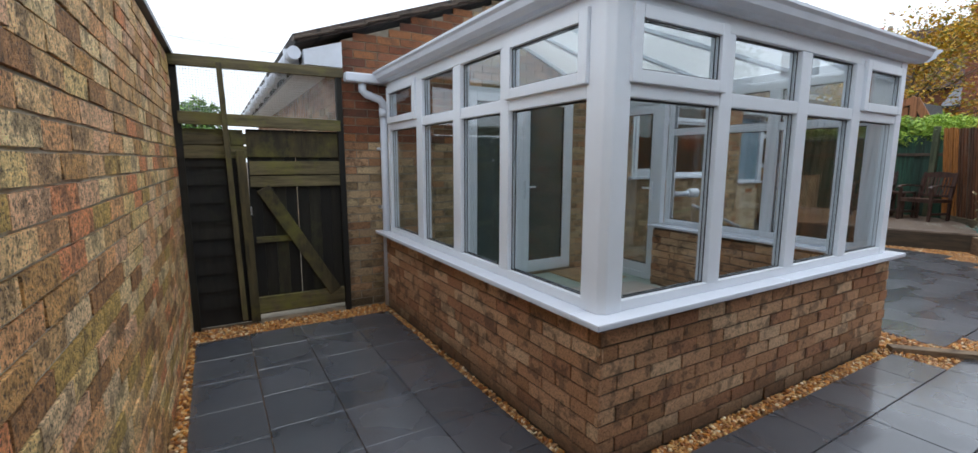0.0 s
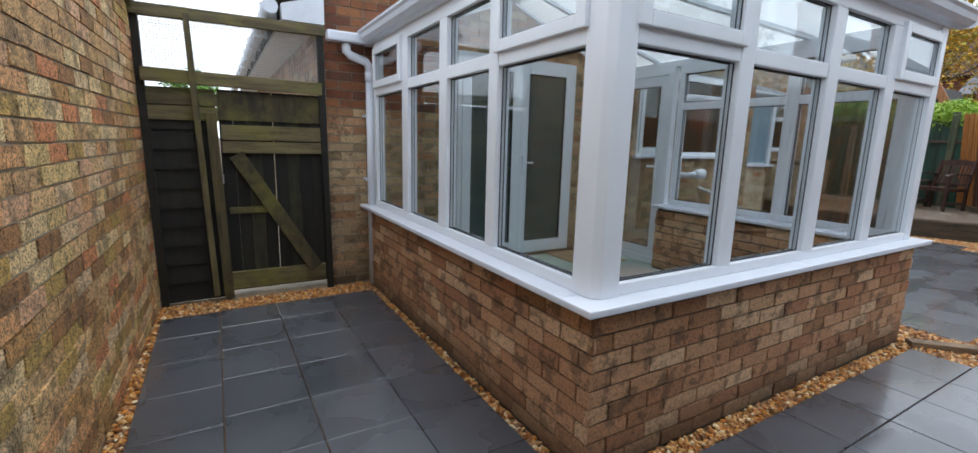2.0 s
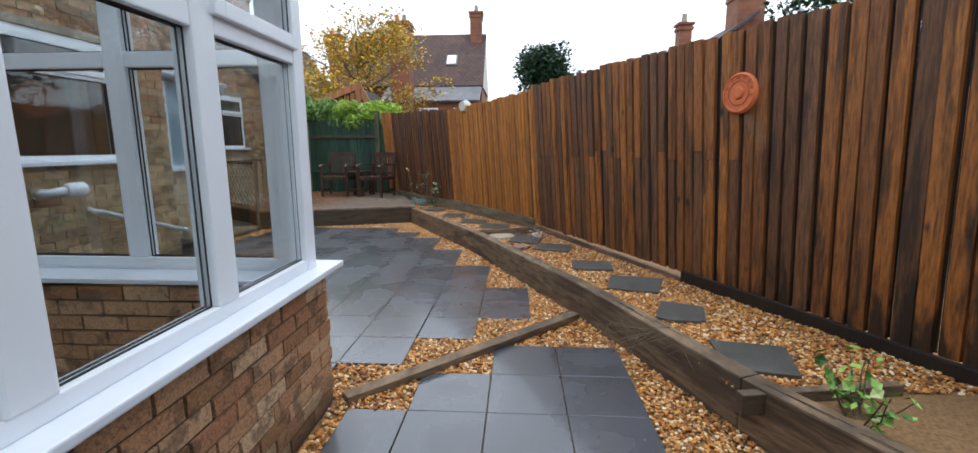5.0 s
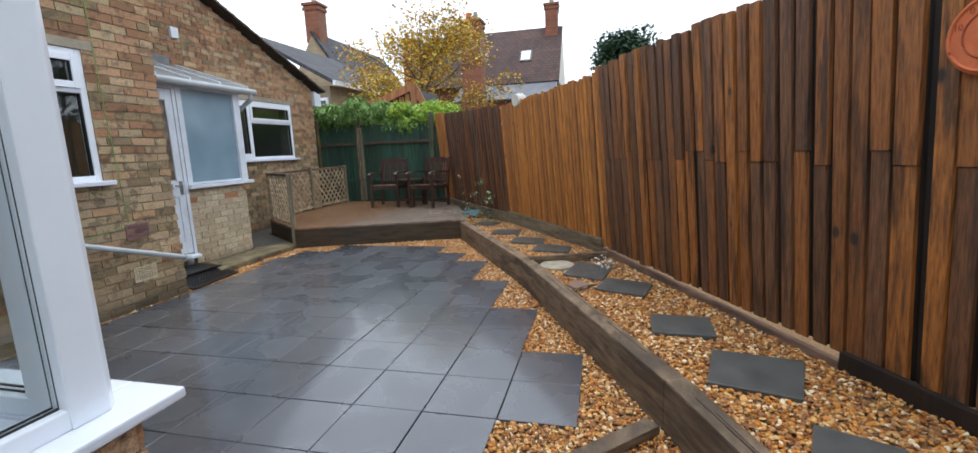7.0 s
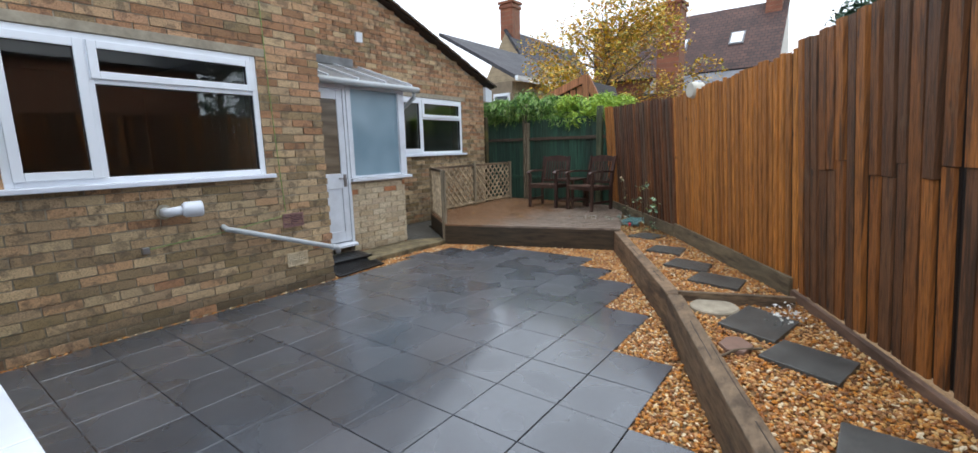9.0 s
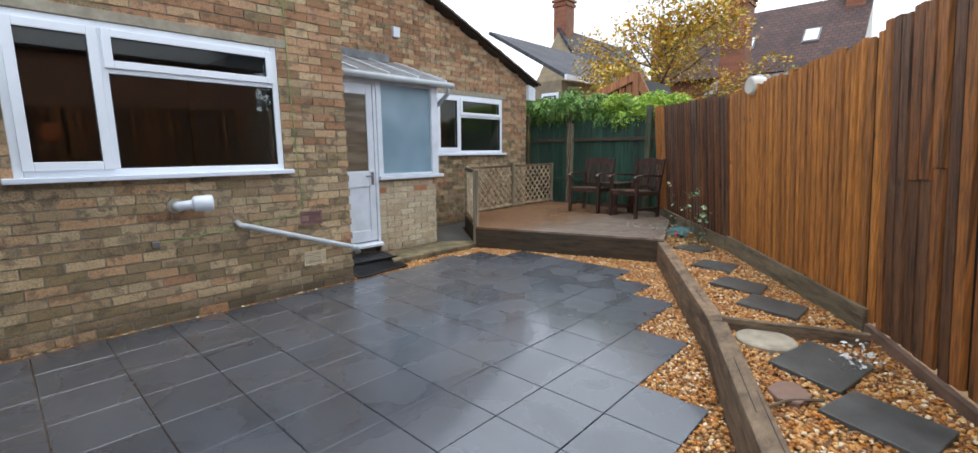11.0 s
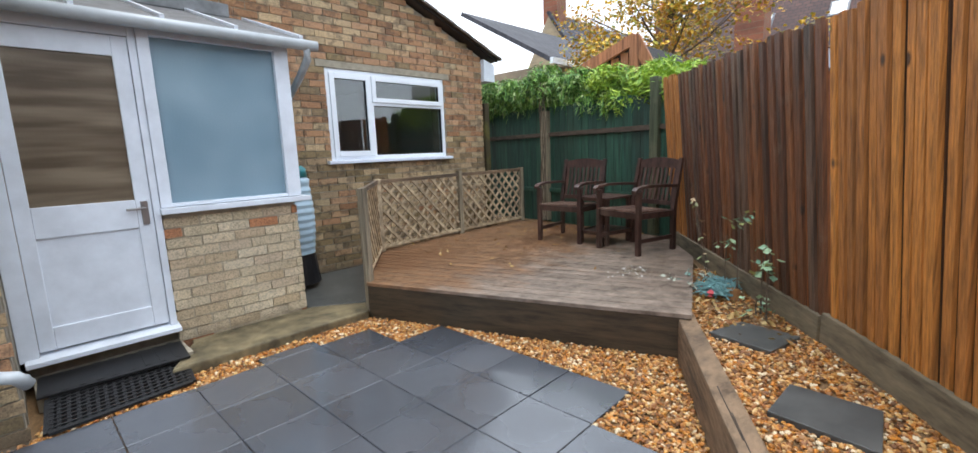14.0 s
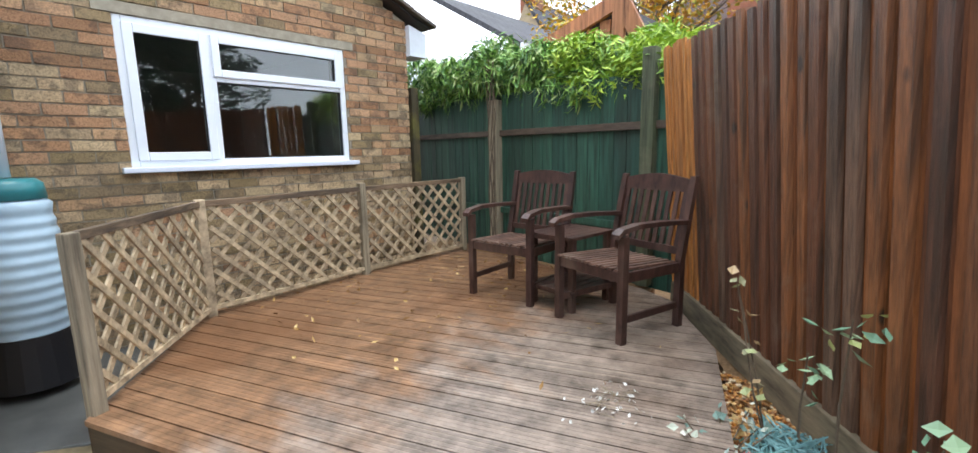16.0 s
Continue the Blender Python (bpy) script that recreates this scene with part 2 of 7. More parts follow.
M_GATE_D = wood("dark_damp_planks", [(0.008, 0.007, 0.004), (0.006, 0.005, 0.003), (0.013, 0.011, 0.006)], 0.7, (10, 10, 1.2), 2, 0.5, (0.003, 0.003, 0.002), 0.6, mould_or_sheen=(0.014, 0.018, 0.004), mould_or_sheen_at=0.55)
M_FENCE_A = wood("weathered_brown_boards", [(0.33, 0.115, 0.022), (0.22, 0.080, 0.020), (0.36, 0.13, 0.026), (0.13, 0.055, 0.022), (0.28, 0.10, 0.023), (0.17, 0.075, 0.032)], 0.6, (38, 38, 1.3), stain=0.8, dark=(0.026, 0.015, 0.009), grain=0.9, wide=1.5, at=0.5, mould_or_sheen=(0.20, 0.125, 0.07), mould_or_sheen_at=0.61, knots=True)
M_FENCE_B = wood("orange_brown_boards", [(0.54, 0.215, 0.042), (0.47, 0.18, 0.036), (0.40, 0.152, 0.033), (0.52, 0.20, 0.038), (0.35, 0.138, 0.034)], 0.65, (30, 30, 1.0), stain=0.5, dark=(0.14, 0.06, 0.022), grain=0.8, knots=True)
# the grey patches paint the boards' wet sheen into their colour
M_FENCE_C = wood("dark_red_boards", [(0.13, 0.050, 0.023), (0.095, 0.040, 0.022), (0.155, 0.060, 0.025), (0.15, 0.086, 0.055), (0.21, 0.08, 0.029)], 0.5, (26, 26, 1.0), stain=0.75, dark=(0.035, 0.02, 0.012), grain=0.9, wide=1.4, mould_or_sheen=(0.21, 0.14, 0.095), mould_or_sheen_at=0.6, knots=True)
# near-black brown and dark orange: shade in the board gaps as back-board colour
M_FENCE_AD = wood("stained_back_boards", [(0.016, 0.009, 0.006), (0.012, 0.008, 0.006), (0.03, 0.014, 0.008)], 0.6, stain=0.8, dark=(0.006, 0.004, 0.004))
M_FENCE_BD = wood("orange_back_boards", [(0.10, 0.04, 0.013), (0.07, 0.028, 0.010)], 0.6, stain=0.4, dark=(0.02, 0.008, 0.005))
M_FENCE_CD = wood("red_back_boards", [(0.26, 0.09, 0.026), (0.14, 0.052, 0.022), (0.2, 0.07, 0.024)], 0.5, stain=0.4, dark=(0.03, 0.014, 0.01))
M_PINKBOARD = wood("weathered_pink_board", [(0.19, 0.115, 0.08)], 0.75, (1.5, 1.5, 8), 2, 0.6, (0.05, 0.03, 0.02), 0.6)
M_GRAVELBOARD = wood("mossy_gravel_board", [(0.17, 0.135, 0.085)], 0.8, (1.5, 1.5, 8), 2, 0.5, (0.05, 0.04, 0.025), 0.5)
M_SLEEPER = wood("brown_sleeper", [(0.21, 0.14, 0.085), (0.17, 0.118, 0.074)], 0.75, (2.5, 4.5, 22), 2, 0.75, (0.045, 0.032, 0.022), 1.0, at=0.47, wide=1.4)
M_GREYPOST = wood("grey_weathered_wood", [(0.276, 0.228, 0.156), (0.240, 0.198, 0.138)], 0.75, stain=0.3, dark=(0.09, 0.07, 0.045))
M_LATH = wood("pale_lath", [(0.450, 0.350, 0.225), (0.400, 0.312, 0.206), (0.500, 0.388, 0.250)], 0.7, (6, 6, 6), 2, 0.25, (0.2, 0.15, 0.09))
M_DECK = wood("wet_deck", [(0.235, 0.185, 0.15), (0.19, 0.15, 0.12), (0.27, 0.215, 0.175), (0.21, 0.165, 0.135)], 0.36, (3, 3, 3), 2.2, 0.6, (0.15, 0.09, 0.055), 0.4, wide=0.5)
M_FASCIA = wood("dark_deck_fascia", [(0.06, 0.042, 0.024)], 0.6, (1.5, 1.5, 14), 2, 0.5, (0.025, 0.02, 0.012), 0.5)
# blackens the brown fence's lower boards, higher up towards its low-x end
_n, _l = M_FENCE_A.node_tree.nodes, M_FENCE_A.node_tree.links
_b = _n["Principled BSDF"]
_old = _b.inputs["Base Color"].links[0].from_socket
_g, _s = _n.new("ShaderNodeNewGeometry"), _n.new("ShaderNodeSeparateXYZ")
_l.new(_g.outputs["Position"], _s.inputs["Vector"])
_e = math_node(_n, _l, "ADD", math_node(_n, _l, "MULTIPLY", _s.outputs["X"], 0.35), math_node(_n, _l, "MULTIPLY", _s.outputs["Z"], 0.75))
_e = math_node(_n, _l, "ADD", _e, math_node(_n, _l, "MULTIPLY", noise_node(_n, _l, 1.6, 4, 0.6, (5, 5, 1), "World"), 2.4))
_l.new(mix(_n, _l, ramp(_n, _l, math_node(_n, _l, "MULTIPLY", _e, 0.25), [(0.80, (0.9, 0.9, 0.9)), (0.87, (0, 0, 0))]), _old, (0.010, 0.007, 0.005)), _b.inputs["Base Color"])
_n, _l = M_DECK.node_tree.nodes, M_DECK.node_tree.links
_b = _n["Principled BSDF"]
_grey = _b.inputs["Base Color"].links[0].from_socket
_g, _s = _n.new("ShaderNodeNewGeometry"), _n.new("ShaderNodeSeparateXYZ")
_l.new(_g.outputs["Position"], _s.inputs["Vector"])
_e = math_node(_n, _l, "ADD", math_node(_n, _l, "MULTIPLY", _s.outputs["Y"], 0.35), math_node(_n, _l, "MULTIPLY", noise_node(_n, _l, 2.4, 5, 0.7, (2.5, 1, 1), "World"), 0.75))
_m = _n.new("ShaderNodeMapRange")
_m.inputs["From Min"].default_value, _m.inputs["From Max"].default_value, _m.inputs["To Max"].default_value = 1.88, 2.12, 0.85
_l.new(_e, _m.inputs["Value"])
_l.new(mix(_n, _l, _m.outputs["Result"], _grey, mix(_n, _l, 1.0, _grey, (0.86, 0.55, 0.31), "MULTIPLY")), _b.inputs["Base Color"])
M_CHAIR_WORN = wood("worn_teak", [(0.13, 0.07, 0.05), (0.17, 0.10, 0.075), (0.09, 0.05, 0.038)], 0.45, (8, 8, 3), 3, 0.6, (0.28, 0.2, 0.15), 0.4)
M_CHAIR = wood("dark_stained_teak", [(0.055, 0.026, 0.020), (0.072, 0.035, 0.026), (0.046, 0.022, 0.018)], 0.42, (8, 8, 3), 3, 0.45, (0.17, 0.115, 0.085), 0.4)
M_MOSSPOST = wood("mossy_post", [(0.07, 0.085, 0.045)], 0.75, stain=0.5, dark=(0.02, 0.03, 0.018), mould_or_sheen=(0.13, 0.12, 0.07))
M_DARKWOOD = wood("dark_board", [(0.085, 0.06, 0.042)], 0.6, (2, 2, 12), 2, 0.4)
def opal_material():
    m, n, l, b = material("opal_sheet", 0.35)
    t, a, x = n.new("ShaderNodeBsdfTranslucent"), n.new("ShaderNodeAddShader"), n.new("ShaderNodeMixShader")
    w = n.new("ShaderNodeBsdfTransparent")
    t.inputs["Color"].default_value = (0.9, 0.92, 0.93, 1)
    w.inputs["Color"].default_value = (0.9, 0.93, 0.95, 1)
    b.inputs["Base Color"].default_value = (0.75, 0.77, 0.78, 1)
    x.inputs[0].default_value = 0.45
    y = n.new("ShaderNodeMixShader")
    y.inputs[0].default_value = 0.25
    l.new(t.outputs[0], x.inputs[1])
    l.new(w.outputs[0], x.inputs[2])
    l.new(x.outputs[0], y.inputs[1])
    l.new(b.outputs[0], y.inputs[2])
    n.remove(a)
    l.new(y.outputs[0], n["Material Output"].inputs["Surface"])
    return m


M_OPAL = opal_material()
M_TERRA = plain("terracotta", (0.62, 0.16, 0.055), 0.7, var=0.15, scale=20, grain=0.6)
M_GREENGLASS = plain("floor_tile_green", (0.36, 0.46, 0.4), 0.3, var=0.15, scale=5)
M_CARPET = plain("grey_rug", (0.52, 0.48, 0.43), 0.95, var=0.15, scale=14, grain=1.0)
M_PLASTER = plain("room_plaster", (0.5, 0.48, 0.44), 0.8, var=0.05)
M_OAK = wood("oak_threshold", [(0.42, 0.27, 0.14)], 0.45, (3, 1, 3))
M_MAT = plain("black_mat", (0.012, 0.012, 0.013), 0.35, var=0.3, scale=40, grain=0.8)


def frosted_material(lo=(0.15, 0.27, 0.36), hi=(0.36, 0.50, 0.58), stretch=(1, 1, 1), scale=1.3):
    m, n, l, b = material("frosted_glass", 0.28)
    t = noise_node(n, l, scale, 2, 0.5, stretch, coords="World")
    l.new(ramp(n, l, t, [(0.35, lo), (0.7, hi)]), b.inputs["Base Color"])
    b.inputs["Transmission Weight"].default_value = 0.25
    bump(n, l, b, noise_node(n, l, 55, 3, 0.6, coords="World"), 0.25, 0.004)
    return m


M_FROST = frosted_material()
# the brick blurred in the door glass is painted as tan streaks
M_DOORGLASS = frosted_material((0.13, 0.095, 0.062), (0.30, 0.235, 0.165), (0.8, 0.8, 7), 2.2)


def tile_material():
    m, n, l, b = material("wet_charcoal_tile", 0.3)
    r = any_random(n, l)
    c = ramp(n, l, r, [(0, (0.048, 0.055, 0.068)), (0.500, (0.059, 0.066, 0.080)), (1, (0.072, 0.079, 0.094))])
    speck = noise_node(n, l, 260, 3, 0.8, coords="World")
    c = mix(n, l, 0.7, c, ramp(n, l, speck, [(0.35, (0.6, 0.6, 0.6)), (0.75, (1.6, 1.55, 1.5))]), "MULTIPLY")
    cloud = noise_node(n, l, 1.1, 4, 0.55, coords="World")
    c = mix(n, l, 0.6, c, ramp(n, l, cloud, [(0.35, (0.75, 0.75, 0.75)), (0.65, (1.25, 1.25, 1.25))]), "MULTIPLY")
    l.new(c, b.inputs["Base Color"])
    wet = noise_node(n, l, 2.1, 3, 0.5, coords="World")
    tc, mp, le = n.new("ShaderNodeTexCoord"), n.new("ShaderNodeVectorMath"), n.new("ShaderNodeVectorMath")
    mp.operation, mp.inputs[1].default_value = "SUBTRACT", (0.2, 0.2, 0.0)
    le.operation = "LENGTH"
    l.new(tc.outputs["Object"], mp.inputs[0])
    l.new(mp.outputs[0], le.inputs[0])
    d = math_node(n, l, "ADD", le.outputs["Value"], math_node(n, l, "MULTIPLY", math_node(n, l, "SUBTRACT", wet, 0.5), 1.1))
    l.new(ramp(n, l, d, [(0.05, (0.40, 0.40, 0.40)), (0.2, (0.26, 0.26, 0.26))]), b.inputs["Roughness"])
    b.inputs["Specular IOR Level"].default_value = 0.85
    b.inputs["Coat Weight"].default_value, b.inputs["Coat Roughness"].default_value = 0.6, 0.1
    bump(n, l, b, speck, 0.12, 0.002)
    return m


M_TILE = tile_material()


def pebble_material():
    m, n, l, b = material("wet_gravel", 0.5)
    r = any_random(n, l)
    tones = brick_tones("be8440", "a86e30", "cc9c5c", "925824", "cca870", "8c5c34", "b88a56", "6c4828", "c47e30", "a87c50", "dccaa8", "8a5c30")
    c = ramp(n, l, r, [(i / len(tones), t) for i, t in enumerate(tones)], True)
    t = noise_node(n, l, 90, 3, 0.7, coords="World")
    c = mix(n, l, 0.6, c, ramp(n, l, t, [(0.3, (0.6, 0.55, 0.5)), (0.7, (1.2, 1.2, 1.2))]), "MULTIPLY")
    l.new(c, b.inputs["Base Color"])
    return m


M_PEBBLE = pebble_material()
M_GRAVELBED = plain("gravel_bed", (0.2, 0.115, 0.05), 0.9, var=0.4, scale=60, grain=0.8)


def leaf_material(name, tones, rough=0.5):
    m, n, l, b = material(name, rough)
    c = ramp(n, l, any_random(n, l), [(i / len(tones), t) for i, t in enumerate(tones)], True)
    l.new(c, b.inputs["Base Color"])
    b.inputs["Subsurface Weight"].default_value = 0.0
    return m


M_BAMBOO = leaf_material("bamboo_leaf", brick_tones("5a8438", "6c9a42", "446c32", "8cb056", "35582f", "7aa048", "9cae70"))
M_LIME = leaf_material("lime_leaf", brick_tones("9ab83e", "86a838", "b3c850", "6f9334"))
M_YELLOW = leaf_material("autumn_leaf", brick_tones("d2a42c", "bc9428", "dcb440", "a09a38", "b4802a", "84843a"))
M_CONIFER = leaf_material("dark_needles", brick_tones("26402c", "1f3626", "2f4c34", "355238"))
M_SPRIG = leaf_material("pale_leaf", brick_tones("8a8a68", "a8906c", "6c8a4c", "98a070"))
M_BARK = plain("bark", (0.12, 0.09, 0.06), 0.85, var=0.3, scale=20, grain=0.6)
M_DRYSTRAW = leaf_material("dead_leaf", brick_tones("a88a55", "8f6c3c", "c4a870", "7a5a34"))


def roof_tile_material(name, tones, scale=(4.2, 5.5)):
    m, n, l, b = material(name, 0.75)
    tc, t = n.new("ShaderNodeTexCoord"), n.new("ShaderNodeTexBrick")
    t.inputs["Scale"].default_value = 1.0
    t.inputs["Brick Width"].default_value, t.inputs["Row Height"].default_value = 0.3, 0.22
    t.inputs["Mortar Size"].default_value = 0.02
    t.inputs["Color1"].default_value, t.inputs["Color2"].default_value = (*tones[0], 1), (*tones[1], 1)
    t.inputs["Mortar"].default_value = (*tones[2], 1)
    l.new(tc.outputs["UV"], t.inputs["Vector"])
    k = noise_node(n, l, 0.9, 5, 0.7, coords="World")
    c = mix(n, l, 0.9, t.outputs["Color"], ramp(n, l, k, [(0.3, (0.5, 0.45, 0.5)), (0.7, (1.5, 1.3, 1.2))]), "MULTIPLY")
    l.new(c, b.inputs["Base Color"])
    bump(n, l, b, t.outputs["Fac"], 0.5, 0.03)
    return m


M_ROOF_RED = roof_tile_material("old_red_tiles", ((0.085, 0.042, 0.034), (0.055, 0.03, 0.027), (0.025, 0.017, 0.016)))
M_ROOF_GREY = roof_tile_material("grey_slates", ((0.06, 0.066, 0.078), (0.045, 0.05, 0.06), (0.028, 0.03, 0.036)))


# ---------------------------------------------------------------- mesh helpers
class Build:
    """Collects vertices and faces of one mesh."""

    def __init__(self):
        self.v, self.f = [], []

    def quadbox(self, eight):
        k = len(self.v)
        self.v += [tuple(p) for p in eight]
        self.f += [tuple(k + i for i in q) for q in ((0, 3, 2, 1), (4, 5, 6, 7), (0, 1, 5, 4), (1, 2, 6, 5), (2, 3, 7, 6), (3, 0, 4, 7))]
        return self

    def box(self, x0, x1, y0, y1, z0, z1):
        return self.quadbox([(x0, y0, z0), (x1, y0, z0), (x1, y1, z0), (x0, y1, z0), (x0, y0, z1), (x1, y0, z1), (x1, y1, z1), (x0, y1, z1)])

    def beam(self, a, b, w, h, up=(0, 0, 1)):
        """A bar of section w by h from a to b."""
        a, b, up = Vector(a), Vector(b), Vector(up)
        d = (b - a).normalized()
        if abs(d.dot(up)) > 0.98:
            up = Vector((0, 1, 0)) if abs(d.y) < 0.9 else Vector((1, 0, 0))
        s = d.cross(up).normalized() * (w / 2)
        u = s.cross(d).normalized() * (h / 2)
        return self.quadbox([a - s - u, a + s - u, a + s + u, a - s + u, b - s - u, b + s - u, b + s + u, b - s + u])

    def prism(self, poly, z0, z1):
        k, n = len(self.v), len(poly)
        self.v += [(x, y, z0) for x, y in poly] + [(x, y, z1) for x, y in poly]
        self.f += [tuple(k + i for i in reversed(range(n))), tuple(k + n + i for i in range(n))]
        self.f += [(k + i, k + (i + 1) % n, k + n + (i + 1) % n, k + n + i) for i in range(n)]
        return self

    def upright(self, poly, y0, y1):
        """A prism whose outline lies in x and z and which runs along y."""
        k, n = len(self.v), len(poly)
        self.v += [(x, y0, z) for x, z in poly] + [(x, y1, z) for x, z in poly]
        self.f += [tuple(k + i for i in range(n)), tuple(k + n + i for i in reversed(range(n)))]
        self.f += [(k + i, k + n + i, k + n + (i + 1) % n, k + (i + 1) % n) for i in range(n)]
        return self

    def tube(self, points, radii, sides=12, cap=True):
        """A round bar through the points."""
        pts = [Vector(p) for p in points]
        radii = radii if isinstance(radii, (list, tuple)) else [radii] * len(pts)
        k0 = len(self.v)
        for i, p in enumerate(pts):
            d = (pts[min(i + 1, len(pts) - 1)] - pts[max(i - 1, 0)]).normalized()
            ref = Vector((0, 0, 1)) if abs(d.z) < 0.9 else Vector((1, 0, 0))
            s = d.cross(ref).normalized()
            u = s.cross(d)
            for j in range(sides):
                a = 2 * math.pi * j / sides
                self.v.append(tuple(p + (s * math.cos(a) + u * math.sin(a)) * radii[i]))
        for i in range(len(pts) - 1):
            for j in range(sides):
                a, b = k0 + i * sides + j, k0 + i * sides + (j + 1) % sides
                self.f.append((a, b, b + sides, a + sides))
        if cap:
            self.f.append(tuple(k0 + j for j in reversed(range(sides))))
            self.f.append(tuple(k0 + (len(pts) - 1) * sides + j for j in range(sides)))
        return self

    def mesh(self, name, mat, smooth=False, bevel=0.0):
        me = bpy.data.meshes.new(name)
        me.from_pydata([tuple(v) for v in self.v], [], self.f)
        bm = bmesh.new()
        bm.from_mesh(me)
        bmesh.ops.recalc_face_normals(bm, faces=bm.faces)
        if bevel:
            bmesh.ops.bevel(bm, geom=[e for e in bm.edges if e.calc_face_angle(0) > 0.6], offset=bevel, segments=2, affect="EDGES", profile=0.6)
        bm.to_mesh(me)
        bm.free()
        if smooth:
            for p in me.polygons:
                p.use_smooth = len(p.vertices) == 4
        me.materials.append(mat)
        return me


def part(name, build, mat, parent=None, label="", smooth=False, bevel=0.0, kind=""):
    ob = new(name, build.mesh(name, mat, smooth, bevel))
    ob.parent = parent
    return tagged(ob, label, kind=kind)


def empty(name, label, category, at=(0, 0, 0), rz=0.0, group=""):
    ob = new(name)
    ob.matrix_world = pose(*at, 0, 0, rz)
    return tagged(ob, label, category, group)


def structure(name, build, mat, bevel=0.0, smooth=False, label=""):
    return tagged(part(name, build, mat, None, label, smooth, bevel), kind="structure")


BRICKS = []   # brick walls lay their pieces at the end of the file


def wall(name, m, length, thick, top, holes, mortar, label=""):
    """The backing of a wall: u runs along x, its outer face looks to -y, m places it. top: a list of (u, z) from u = 0 to the end."""
    g = Build()
    low = min(z for _, z in top)
    us = sorted({0.012, length - 0.012, *[u for h in holes for u in h[:2]]})
    zs = sorted({-0.15, low, *[z for h in holes for z in h[2:]]})
    for u0, u1 in zip(us, us[1:]):
        for z0, z1 in zip(zs, zs[1:]):
            if not any(h[0] < (u0 + u1) / 2 < h[1] and h[2] < (z0 + z1) / 2 < h[3] for h in holes):
                g.box(u0, u1, 0.009, thick, z0, z1)
    if any(z > low + 0.01 for _, z in top):
        outline = [(0.012, low), (length - 0.012, low)] + [(min(max(u, 0.012), length - 0.012), z) for u, z in reversed(top) if z > low]
        g.upright(outline, 0.009, thick)
    ob = structure(name, g, mortar, label=label)
    ob.matrix_world = m
    return ob


def height_at(top, u):
    for (a, za), (b, zb) in zip(top, top[1:]):
        if a <= u <= b:
            return za + (zb - za) * (u - a) / max(1e-6, b - a)
    return top[-1][1]


